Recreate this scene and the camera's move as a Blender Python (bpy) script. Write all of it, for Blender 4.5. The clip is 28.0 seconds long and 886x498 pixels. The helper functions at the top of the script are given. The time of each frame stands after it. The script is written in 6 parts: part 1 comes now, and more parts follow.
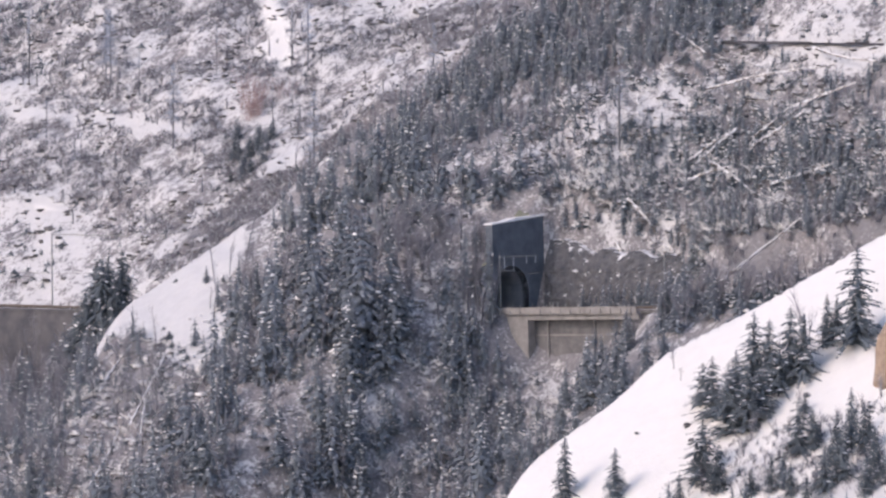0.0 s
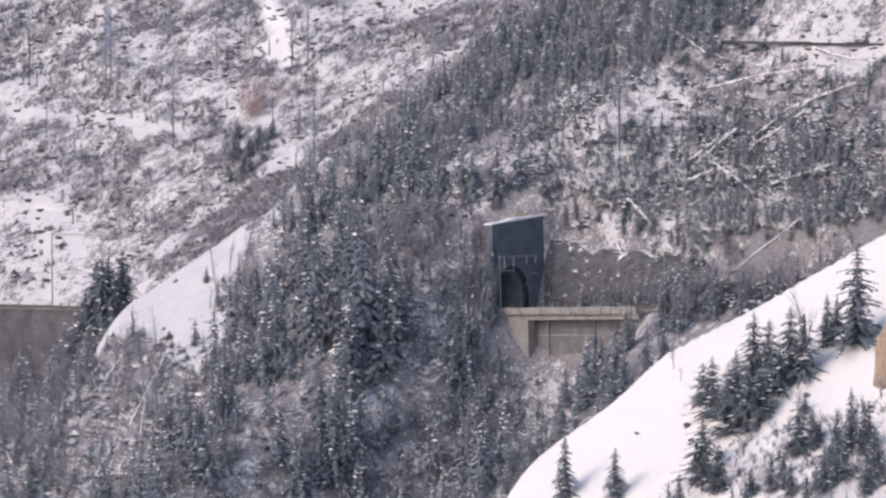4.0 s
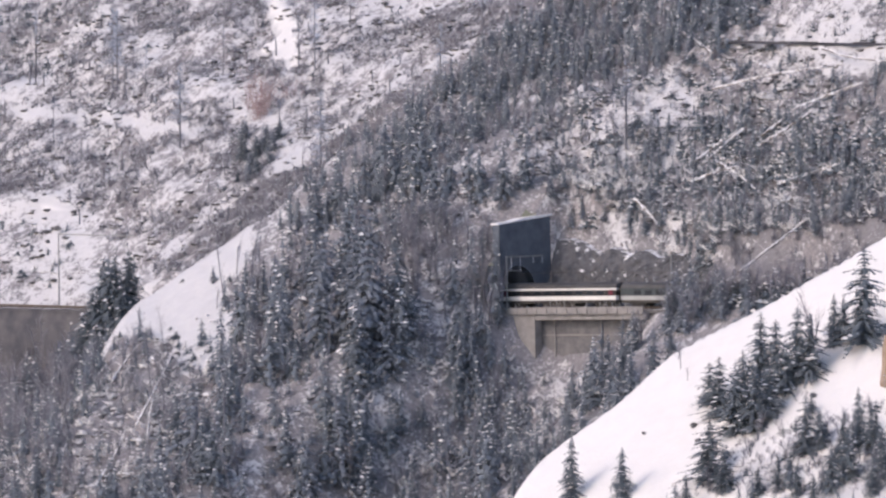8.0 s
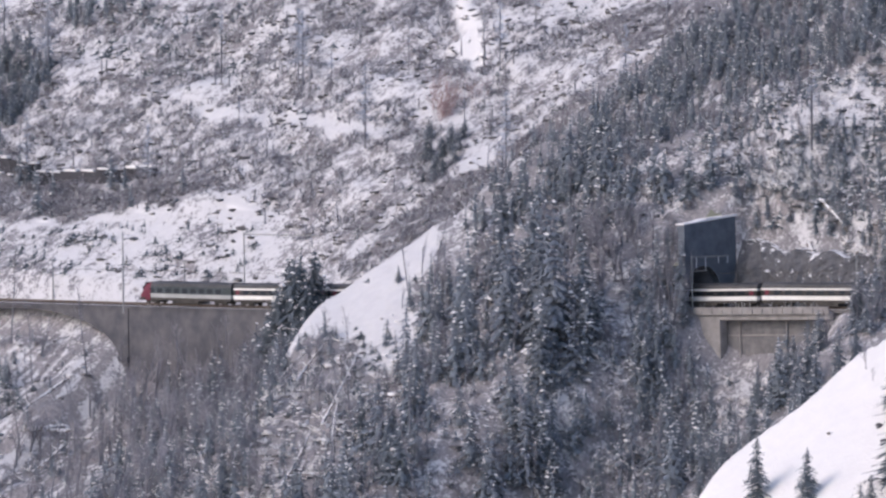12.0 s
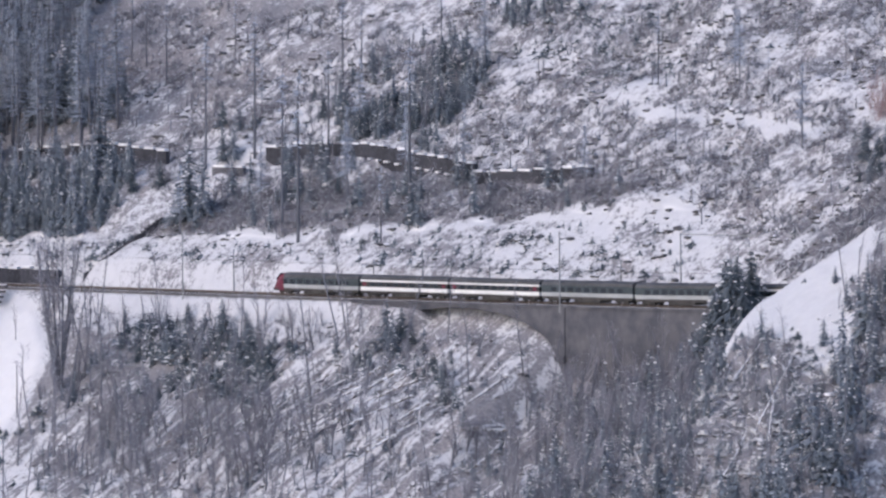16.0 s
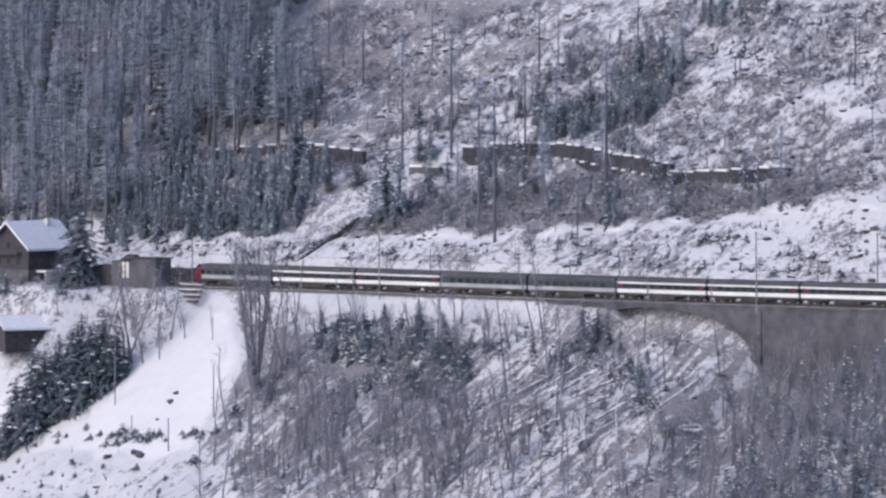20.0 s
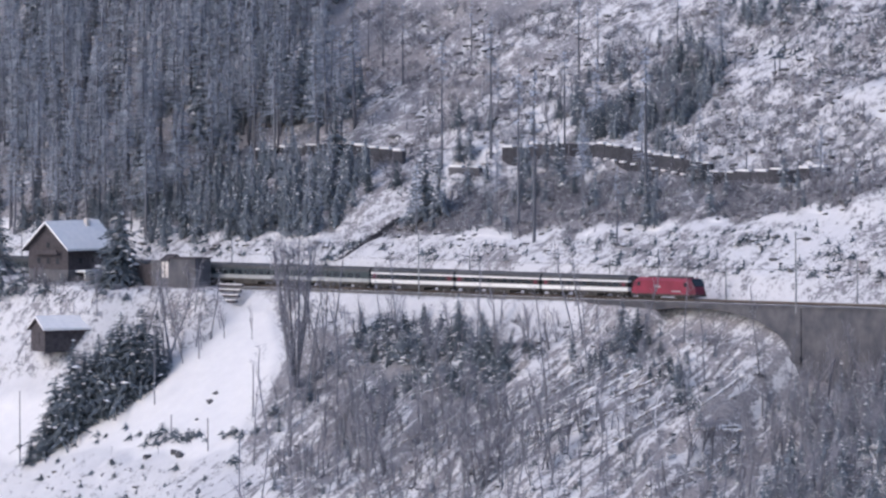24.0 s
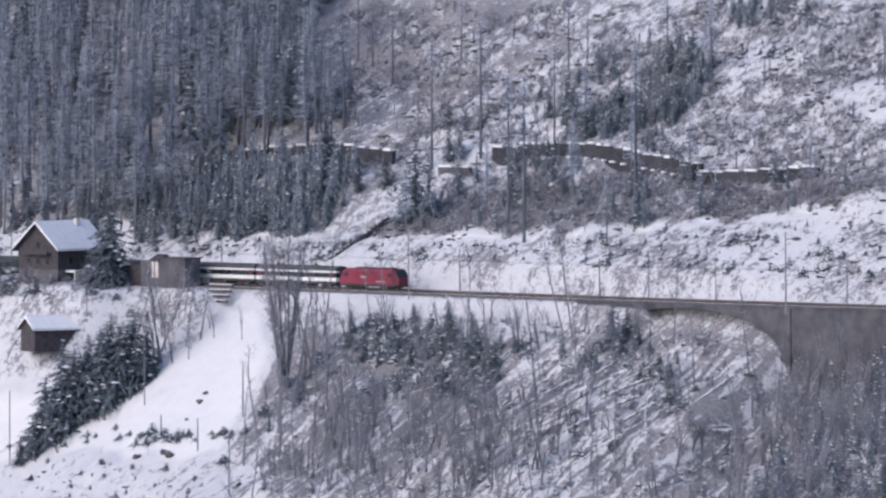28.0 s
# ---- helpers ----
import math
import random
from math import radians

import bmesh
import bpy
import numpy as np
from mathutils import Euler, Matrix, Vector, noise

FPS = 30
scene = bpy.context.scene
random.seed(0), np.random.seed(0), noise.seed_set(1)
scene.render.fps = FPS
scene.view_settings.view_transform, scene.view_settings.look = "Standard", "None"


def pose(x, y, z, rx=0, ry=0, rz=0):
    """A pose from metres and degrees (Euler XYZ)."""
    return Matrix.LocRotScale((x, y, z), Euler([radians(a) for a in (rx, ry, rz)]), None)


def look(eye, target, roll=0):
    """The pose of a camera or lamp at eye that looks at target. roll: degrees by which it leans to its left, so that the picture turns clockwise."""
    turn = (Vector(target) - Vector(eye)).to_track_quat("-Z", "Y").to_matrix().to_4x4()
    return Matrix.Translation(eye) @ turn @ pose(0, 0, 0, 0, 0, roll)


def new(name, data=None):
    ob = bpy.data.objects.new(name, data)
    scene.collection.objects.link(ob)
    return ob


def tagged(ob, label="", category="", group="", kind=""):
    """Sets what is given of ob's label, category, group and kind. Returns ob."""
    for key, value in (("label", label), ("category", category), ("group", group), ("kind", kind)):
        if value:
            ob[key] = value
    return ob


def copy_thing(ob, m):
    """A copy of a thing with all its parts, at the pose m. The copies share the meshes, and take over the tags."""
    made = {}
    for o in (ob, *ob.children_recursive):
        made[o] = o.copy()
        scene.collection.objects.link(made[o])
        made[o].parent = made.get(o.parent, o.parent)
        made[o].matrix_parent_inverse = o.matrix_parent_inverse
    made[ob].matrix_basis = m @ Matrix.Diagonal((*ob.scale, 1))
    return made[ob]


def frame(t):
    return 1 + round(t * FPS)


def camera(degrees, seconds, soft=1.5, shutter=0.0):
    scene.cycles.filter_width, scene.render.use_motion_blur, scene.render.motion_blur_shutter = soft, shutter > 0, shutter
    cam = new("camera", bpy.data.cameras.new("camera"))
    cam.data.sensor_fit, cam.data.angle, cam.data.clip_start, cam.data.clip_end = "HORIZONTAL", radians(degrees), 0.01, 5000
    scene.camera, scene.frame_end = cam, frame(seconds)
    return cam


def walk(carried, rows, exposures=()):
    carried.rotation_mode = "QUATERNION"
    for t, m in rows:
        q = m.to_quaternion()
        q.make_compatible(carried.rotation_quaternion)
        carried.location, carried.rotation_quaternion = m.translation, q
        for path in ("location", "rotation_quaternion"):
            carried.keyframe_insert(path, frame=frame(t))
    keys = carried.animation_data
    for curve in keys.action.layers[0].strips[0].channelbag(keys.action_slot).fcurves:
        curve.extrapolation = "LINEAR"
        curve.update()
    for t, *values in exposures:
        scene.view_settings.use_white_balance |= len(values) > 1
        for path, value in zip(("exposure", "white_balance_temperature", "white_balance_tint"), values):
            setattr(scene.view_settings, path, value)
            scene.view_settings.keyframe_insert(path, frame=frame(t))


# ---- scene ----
cam = camera(5.0, 28.0, soft=2.5)
EYE = (0.0, 0.0, 71.0)
TILT = -2.0
# seconds and degrees of turn to the left of the first view
PAN = [(0, 0), (7.0, 0), (7.5, 0.010), (8, 0.0383), (8.5, 0.0973), (9, 0.2026), (9.5, 0.3382), (10, 0.4978), (10.5, 0.6254), (11, 0.7690),
       (11.5, 0.9030), (12.0, 1.085), (12.5, 1.330), (13.0, 1.645), (13.5, 2.0134), (14, 2.3644), (14.5, 2.6771), (15, 2.9866), (15.5, 3.2802), (16, 3.5514), (16.5, 3.7716),
       (17, 3.9439), (17.5, 4.0556), (18, 4.1928), (18.5, 4.3045), (19, 4.4353), (19.5, 4.5502), (20, 4.6618), (20.5, 4.7544), (21, 4.8565),
       (21.5, 4.9043), (22.3, 4.918), (23.5, 4.9027), (24, 4.8852), (24.5, 4.8724), (25, 4.8469), (25.5, 4.8405), (26, 4.8373), (26.5, 4.8310),
       (27, 4.8310), (27.5, 4.8294), (28, 4.8278)]
FIRST = -2.5017
walk(cam, [(t, pose(*EYE, 90 + TILT, 0, FIRST + turn)) for t, turn in PAN],
     exposures=[(0, 0.66, 6740, 18), (8.5, 0.66, 6740, 18), (11.0, 0.63, 6520, 17), (14.5, 0.56, 6220, 16), (18.0, 0.53, 6020, 15), (28.0, 0.53, 6020, 15)])

# ---- light ----
SUN_FROM = Vector((-0.80, -0.42, 0.62)).normalized()
world = bpy.data.worlds.new("winter_sky")
scene.world = world
world.use_nodes = True
wn, wl = world.node_tree.nodes, world.node_tree.links
sky = wn.new("ShaderNodeTexSky")
sky.sky_type, sky.sun_disc = "NISHITA", False
sky.sun_elevation = math.asin(SUN_FROM.z)
sky.sun_rotation = math.atan2(SUN_FROM.x, SUN_FROM.y)
sky.dust_density = 2.0
wl.new(sky.outputs[0], wn["Background"].inputs[0])
wn["Background"].inputs[1].default_value = 0.15
sun = new("sun", bpy.data.lights.new("sun", "SUN"))
sun.data.energy, sun.data.angle, sun.data.color = 0.44, radians(0.6), (1.0, 0.86, 0.75)
sun.matrix_world = look(SUN_FROM * 800, (0, 0, 0))

# ---- the lie of the land ----
# a runs along the railway (away to the upper end of the valley), b uphill across it
TX, TY, NX, NY = -0.64, 0.768, 0.768, 0.64
OX, OY = 0.0, 1750.0


def to_world(a, b):
    return OX + a * TX + b * NX, OY + a * TY + b * NY


TABLE = np.random.RandomState(7).rand(256, 256)


def vnoise(x, y):
    """Smooth value noise, 0 to 1."""
    x, y = np.asarray(x, float), np.asarray(y, float)
    i, j = np.floor(x), np.floor(y)
    u, w = x - i, y - j
    u, w = u * u * (3 - 2 * u), w * w * (3 - 2 * w)
    i, j = i.astype(int), j.astype(int)
    i0, i1, j0, j1 = i % 256, (i + 1) % 256, j % 256, (j + 1) % 256
    return (TABLE[i0, j0] * (1 - u) + TABLE[i1, j0] * u) * (1 - w) + (TABLE[i0, j1] * (1 - u) + TABLE[i1, j1] * u) * w


def sstep(e0, e1, x):
    k = np.clip((np.asarray(x, float) - e0) / (e1 - e0), 0, 1)
    return k * k * (3 - 2 * k)


def track_b(a):
    """The railway bends gently uphill towards its lower end."""
    return np.where(np.asarray(a) < -60, 0.0007 * (np.asarray(a, float) + 60) ** 2, 0.0)


def track_z(a):
    return np.interp(a, [-330, -150, -110, -60, -16, 30, 80, 140, 280, 600], [8.4, 4.35, 3.0, 1.6, 0.55, -0.05, -0.6, -1.15, -2.6, -8.5])


PORTAL_A = -127.0      # face of the lower portal
EXIT_A = -34.0         # upper mouth of the tunnel
SLOPE = 0.70


def in_poly(poly, a, b):
    """1 inside a polygon of the plan, 0 outside."""
    r = np.zeros(np.broadcast(a, b).shape, bool)
    for i in range(len(poly)):
        (a0, b0), (a1, b1) = poly[i], poly[i - 1]
        if b0 != b1:
            r ^= ((b0 > b) != (b1 > b)) & (a < (a1 - a0) * (b - b0) / (b1 - b0) + a0)
    return r * 1.0


DOME = [(-48, -20), (-54, -2), (-66, -2), (-74, -11), (-80, -19), (-86, -23), (-94, -36), (-88, -36), (-75, -26), (-64, -26), (-60, -29), (-48, -30)]


CHUTE = [(22.9, 79.0), (14.4, 77.9), (-9.5, 59.7), (-7.2, 58.6), (9.3, 66.7), (8.1, 69.7)]
CHUTE_ARM = [(-9.5, 59.7), (-14.7, 58.0), (-9.8, 67.0), (-7.9, 67.2)]


def crest(a, b):
    """1 along the pale crest at the edge of the wooded rib."""
    return sstep(3.0, 1.4, np.abs(a - np.interp(b, [15, 26, 31, 36, 43, 49, 56, 61, 69], [-24, -24.5, -28, -32, -33.5, -36, -40, -45, -51.5]) - 1.6 * (vnoise(b / 5, 4.0) - 0.5))) * sstep(14, 20, b) * sstep(74, 68, b)


def spur_bulge(b):
    """How far the rim of the sunny spur swells towards the ravine."""
    return 5.0 * np.exp(-((np.asarray(b, float) + 56) / 9) ** 2) + 1.5 * np.exp(-((np.asarray(b, float) + 37) / 8) ** 2)


def bank_top(a):
    """Upper limit of the open snow bank above the line."""
    return np.interp(a, [20, 36, 66, 92, 114, 160, 200], [24, 21.5, 19.0, 14.8, 12.5, 12.0, 11.5])


def smooth_land(a, b):
    """1 where the snow lies smooth (meadows), 0 on broken ground."""
    meadow = sstep(0, 8, a - 141 - 0.72 * (b + 17) - np.maximum(0, b + 17)) * sstep(-4, -8, b) * sstep(-46, -40, b + 3 * (vnoise(a / 6, b / 6) - 0.5))
    meadow = meadow * (1 - 0.75 * sstep(170, 176, a) * sstep(-28, -24, b + 0.12 * (a - 172)))
    meadow = 0.78 * meadow
    spur = sstep(-182, -190, a + 7 + 0.1 * (b + 65) + 0.7 * np.maximum(0, b + 35) - spur_bulge(b)) * sstep(40, 30, b)
    spur = spur * (1 - 0.55 * sstep(0.35, 0.65, vnoise(a / 5, b / 5)) * sstep(-238, -248, a - 0.9 * (b + 57)) * sstep(-50, -54, b))
    a, b = np.asarray(a, float), np.asarray(b, float)
    dome = in_poly(DOME, a + 4 * (vnoise(a / 3, b / 3) - 0.5), b + 4 * (vnoise(a / 3 + 40, b / 3) - 0.5))
    bank = sstep(-14, 30, a) * sstep(-3, 2, b) * sstep(2.5, -1.5, b - bank_top(a) + 5 * (vnoise(a / 6, b / 6 + 60) - 0.5))
    verge = sstep(64, 80, a) * sstep(-4, -5, b) * sstep(-13, -8, b + 5 * (vnoise(a / 7, b / 7 + 30) - 0.5)) * sstep(160, 150, a) * 0.48
    wa, wb = a + 3 * (vnoise(a / 3 + 9, b / 3) - 0.5), b + 3 * (vnoise(a / 3 + 70, b / 3) - 0.5)
    chute = 0.8 * np.maximum(in_poly(CHUTE, wa, wb), 0.8 * in_poly(CHUTE_ARM, wa, wb))
    path = sstep(2.4, 0.8, np.abs(b - 43 - 0.122 * a)) * sstep(-12, 0, a) * sstep(72, 56, a) * 0.4
    return np.clip(np.maximum.reduce([chute, path, meadow, spur, 0.5 * dome, verge, bank]), 0, 1)


def land(a, b):
    """Height of the ground."""
    a, b = np.asarray(a, float), np.asarray(b, float)
    edge = -58 - 0.42 * np.clip(b, -34, 20) - 0.1 * np.clip(b - 20, 0, 90) - 0.25 * np.clip(-17 - b, 0, 16) ** 1.5      # upper edge of the wooded rib
    body = sstep(edge + 9, edge - 7, a)
    t = b - track_b(a)
    high = sstep(7, 11, t)
    past = sstep(PORTAL_A - 0.7 - 26 * high, PORTAL_A + 0.7 + 4 * high, a)      # 0 below the portal, 1 in the rib
    face = 0.12 * sstep(4.2, 6.5, t) + 0.88 * sstep(6, 54, t)  # rock face behind the bridge
    rib_low = sstep(PORTAL_A - 11, PORTAL_A + 8, a)
    w = sstep(-6, 4, t)
    rib = 21 * body * (0.70 + 0.30 * np.maximum(sstep(PORTAL_A + 1, PORTAL_A + 16, a), sstep(10, 24, np.abs(t)))) * ((past + (1 - past) * face) * w + rib_low * (1 - w))
    lip = 7 + 0.1 * (b + 65) + 0.7 * np.maximum(0, b + 35) - spur_bulge(b)
    spur = 27 * sstep(-182, -196, a + lip) * sstep(60, 10, b)
    gully = -9.5 * np.exp(-((a + 6) / 27) ** 2) * sstep(40, 4, b)
    ravine = -19 * np.exp(-((a + 144) / 14) ** 2) * sstep(9, 0, b) * sstep(-62, -30, b)
    gully = gully - 8.0 * sstep(15.5, 11.5, a) * sstep(-44, -24, a) * sstep(-1, -5, b) * sstep(-34, -14, b)      # foot of the viaduct
    wide = 10 * (vnoise(a / 90 + 3, b / 70 + 9) - 0.5) * sstep(6, 40, np.abs(b)) * sstep(-180, -120, a)
    z = SLOPE * (b + rib + spur + gully + ravine + wide) + track_z(a)
    rough = 1 - 0.93 * smooth_land(a, b)
    z = z + rough * (3.2 * (vnoise(a / 13, b / 13) - 0.5) + 1.7 * (vnoise(a / 5 + 50, b / 5) - 0.5) + 0.9 * (vnoise(a / 2.2, b / 2.2 + 90) - 0.5))
    z = z + 0.5 * (vnoise(a / 9 + 20, b / 9 + 5) - 0.5)
    # terrace of the houses
    yard = sstep(172, 181, a) * sstep(268, 256, a)
    shelf = track_z(a) - 0.2 + 0.10 * (b + 5) + 1.3 * sstep(203, 212, a)
    lim = -9.5 - 9 * sstep(190, 203, a)
    fill = np.where(b > lim, shelf, shelf + 1.5 * (b - lim))
    z = np.where((b < -3), z + yard * np.clip(np.maximum(z, fill) - z, 0, 30), z)
    # bed of the railway
    open_line = np.maximum(sstep(PORTAL_A + 0.6, PORTAL_A - 0.4, a), sstep(EXIT_A - 1, EXIT_A + 3, a))
    notch = sstep(PORTAL_A + 1, PORTAL_A - 1, a) * sstep(-166, -150, a)
    bed = open_line * sstep(-6.5, -4.0, t) * sstep(6.5 + 4.0 * notch, 4.4 + 3.6 * notch, t)
    on_bridge = sstep(-172, -166, a) * sstep(PORTAL_A - 1, PORTAL_A - 6, a) + sstep(-36, -30, a) * sstep(64, 40, a)
    low = np.minimum(z, track_z(a) - 0.75)
    z = z * (1 - bed) + bed * np.where(on_bridge > 0.5, low, track_z(a) - 0.75)
    # valley floor, far side and the hill the viewer stands on
    z = np.maximum(z, -125 + 6 * vnoise(a / 60, b / 60))
    z = np.minimum(z, 620 + 0.05 * b)
    r2 = (a + 1344.0) ** 2 + (b + 1120.0) ** 2
    z = np.maximum(z, -125 + 194.3 * np.exp(-(r2 / 150.0 ** 2) ** 2))
    return z

# ---- materials ----
def material(name, rough=0.9, metal=0.0, spec=0.3):
    m = bpy.data.materials.new(name)
    m.use_nodes = True
    n, l = m.node_tree.nodes, m.node_tree.links
    p = n["Principled BSDF"]
    p.inputs["Roughness"].default_value, p.inputs["Metallic"].default_value = rough, metal
    p.inputs["Specular IOR Level"].default_value = spec
    return m, n, l, p


def noise_node(n, l, scale, detail=4.0, rough=0.6, coords="Object"):
    nz = n.new("ShaderNodeTexNoise")
    nz.inputs["Scale"].default_value, nz.inputs["Detail"].default_value, nz.inputs["Roughness"].default_value = scale, detail, rough
    if coords == "World":
        l.new(n.new("ShaderNodeNewGeometry").outputs["Position"], nz.inputs["Vector"])
    else:
        l.new(n.new("ShaderNodeTexCoord").outputs[coords], nz.inputs["Vector"])
    return nz


def ramp(n, l, source, stops):
    r = n.new("ShaderNodeValToRGB")
    e = r.color_ramp.elements
    while len(e) < len(stops):
        e.new(0.5)
    for k, (at, c) in zip(e, stops):
        k.position, k.color = at, (*c, 1)
    l.new(source, r.inputs[0])
    return r


def mixed(n, l, fac, one, two):
    x = n.new("ShaderNodeMix")
    x.data_type = "RGBA"
    for i, v in ((0, fac), (6, one), (7, two)):
        if isinstance(v, bpy.types.NodeSocket):
            l.new(v, x.inputs[i])
        else:
            x.inputs[i].default_value = v if i == 0 else (*v, 1)
    return x.outputs[2]


def calc(n, l, op, one, two, clamp=False):
    x = n.new("ShaderNodeMath")
    x.operation, x.use_clamp = op, clamp
    for i, v in ((0, one), (1, two)):
        if isinstance(v, bpy.types.NodeSocket):
            l.new(v, x.inputs[i])
        else:
            x.inputs[i].default_value = v
    return x.outputs[0]


def bumped(n, l, p, height, strength=0.4, dist=0.1):
    b = n.new("ShaderNodeBump")
    b.inputs["Strength"].default_value, b.inputs["Distance"].default_value = strength, dist
    l.new(height, b.inputs["Height"])
    l.new(b.outputs[0], p.inputs["Normal"])


def two_tone(name, dark, light, scale=3.0, rough=0.9, metal=0.0, bump=0.3, snow=0.0, coords="Object", vary=0.0, fine=0.0):
    """Paint, timber, concrete, bark: two tones by noise, an optional dusting of snow on what faces up, a tone of its own per object."""
    m, n, l, p = material(name, rough, metal)
    nz = noise_node(n, l, scale, coords=coords)
    col = ramp(n, l, nz.outputs[0], [(0.32, dark), (0.68, light)]).outputs[0]
    if vary:
        oi = n.new("ShaderNodeObjectInfo")
        hsv = n.new("ShaderNodeHueSaturation")
        l.new(calc(n, l, "ADD", calc(n, l, "MULTIPLY", oi.outputs["Random"], vary), 1 - vary / 2), hsv.inputs["Value"])
        l.new(col, hsv.inputs["Color"])
        col = hsv.outputs[0]
    if snow:
        geo = n.new("ShaderNodeNewGeometry")
        sep = n.new("ShaderNodeSeparateXYZ")
        l.new(geo.outputs["Normal"], sep.inputs[0])
        up = calc(n, l, "ABSOLUTE", sep.outputs[2], 0.0)
        nz2 = noise_node(n, l, fine or scale * 2.3, 3.0, coords=coords)
        k = calc(n, l, "ADD", calc(n, l, "MULTIPLY", up, 0.6), calc(n, l, "MULTIPLY", nz2.outputs[0], 2.2))
        k = calc(n, l, "MULTIPLY", calc(n, l, "SUBTRACT", k, snow), 5.0, True)
        col = mixed(n, l, k, col, (0.74, 0.75, 0.78))
    l.new(col, p.inputs["Base Color"])
    if bump:
        bumped(n, l, p, nz.outputs[0], bump, 0.05)
    return m


def ground_material():
    """Snow with tussocks, earth and stones showing through where the ground is broken."""
    m, n, l, p = material("snowy_ground", 0.85)
    at = n.new("ShaderNodeAttribute")
    at.attribute_name = "cover"
    big = noise_node(n, l, 0.07, 5.0, 0.6)
    # streaks down the fall line
    geo = n.new("ShaderNodeNewGeometry")
    mp = n.new("ShaderNodeMapping")
    mp.vector_type = "TEXTURE"
    mp.inputs["Rotation"].default_value = (0, 0, math.atan2(NY, NX))
    mp.inputs["Scale"].default_value = (9.0, 1.6, 14.0)
    l.new(geo.outputs["Position"], mp.inputs["Vector"])
    streak = n.new("ShaderNodeTexNoise")
    streak.inputs["Scale"].default_value, streak.inputs["Detail"].default_value = 1.0, 4.0
    l.new(mp.outputs[0], streak.inputs["Vector"])
    rill = n.new("ShaderNodeAttribute")
    rill.attribute_name = "rill"
    mid = noise_node(n, l, 0.42, 5.0, 0.66)
    fine = noise_node(n, l, 1.7, 4.0, 0.62)
    hue = noise_node(n, l, 0.06, 3.0, 0.5)
    mixn = calc(n, l, "ADD", calc(n, l, "MULTIPLY", mid.outputs[0], 0.55), calc(n, l, "MULTIPLY", fine.outputs[0], 0.45))
    mixn = calc(n, l, "ADD", mixn, calc(n, l, "MULTIPLY", calc(n, l, "SUBTRACT", big.outputs[0], 0.5), 0.45))
    mixn = calc(n, l, "ADD", mixn, calc(n, l, "MULTIPLY", calc(n, l, "SUBTRACT", streak.outputs[0], 0.5), rill.outputs["Fac"]))
    edge = calc(n, l, "SUBTRACT", calc(n, l, "ADD", mixn, at.outputs["Fac"]), 0.5)
    k = calc(n, l, "MULTIPLY", calc(n, l, "SUBTRACT", edge, 0.46), 11.0, True)
    speck = noise_node(n, l, 1.9, 2.0, 0.7)
    k = calc(n, l, "MAXIMUM", k, calc(n, l, "MULTIPLY", calc(n, l, "SUBTRACT", speck.outputs[0], 0.63), 8.0, True))
    # Earth is paled and thin snow dulled: haze's low contrast, put into colour.
    earth = ramp(n, l, hue.outputs[0], [(0.35, (0.22, 0.215, 0.235)), (0.5, (0.26, 0.25, 0.265)), (0.65, (0.30, 0.275, 0.28))]).outputs[0]
    earth = mixed(n, l, ramp(n, l, fine.outputs[0], [(0.38, (0, 0, 0)), (0.6, (1, 1, 1))]).outputs[0], (0.18, 0.178, 0.195), earth)
    snow = mixed(n, l, mid.outputs[0], (0.46, 0.465, 0.495), (0.64, 0.635, 0.645))
    deep = calc(n, l, "MULTIPLY", calc(n, l, "SUBTRACT", at.outputs["Fac"], 0.78), 3.5, True)
    snow = mixed(n, l, deep, snow, mixed(n, l, mid.outputs[0], (0.66, 0.65, 0.655), (0.79, 0.775, 0.765)))
    l.new(mixed(n, l, k, earth, snow), p.inputs["Base Color"])
    bumped(n, l, p, mixn, 0.5, 0.5)
    return m


GROUND = ground_material()
SNOW = two_tone("fresh_snow", (0.70, 0.70, 0.715), (0.80, 0.79, 0.79), 0.8, 0.8, bump=0.3)
# Needle colours are lifted and blued to stand in for haze.
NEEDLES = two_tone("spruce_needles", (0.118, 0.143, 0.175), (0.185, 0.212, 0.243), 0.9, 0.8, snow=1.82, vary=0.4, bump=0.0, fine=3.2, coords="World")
NEEDLES_SNOWY = two_tone("hazed_snowy_needles", (0.108, 0.132, 0.166), (0.195, 0.22, 0.26), 0.9, 0.8, snow=1.74, vary=0.4, bump=0.0, fine=2.8, coords="World")
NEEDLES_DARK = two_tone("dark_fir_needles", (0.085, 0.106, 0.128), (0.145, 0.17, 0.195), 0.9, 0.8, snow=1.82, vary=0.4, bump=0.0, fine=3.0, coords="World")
DARKBARK = two_tone("dark_wet_bark", (0.085, 0.09, 0.108), (0.145, 0.15, 0.172), 1.5, 0.9, vary=0.4, bump=0.0, coords="World")
# Haze is put into these pale blue twig and bark tones, besides frost.
LARCH = two_tone("hazed_frosty_larch", (0.31, 0.348, 0.425), (0.44, 0.485, 0.565), 0.5, 0.9, vary=0.4, bump=0.0, snow=1.72, coords="World")
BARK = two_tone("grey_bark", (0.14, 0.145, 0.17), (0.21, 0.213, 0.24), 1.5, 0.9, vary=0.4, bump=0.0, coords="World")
TWIG = two_tone("hazed_snowy_twigs", (0.155, 0.155, 0.183), (0.28, 0.274, 0.312), 0.35, 0.9, vary=0.4, bump=0.0, snow=1.66, coords="World", fine=1.4)
REDTWIG = two_tone("reddish_twigs", (0.25, 0.175, 0.185), (0.36, 0.265, 0.27), 0.35, 0.9, bump=0.0)
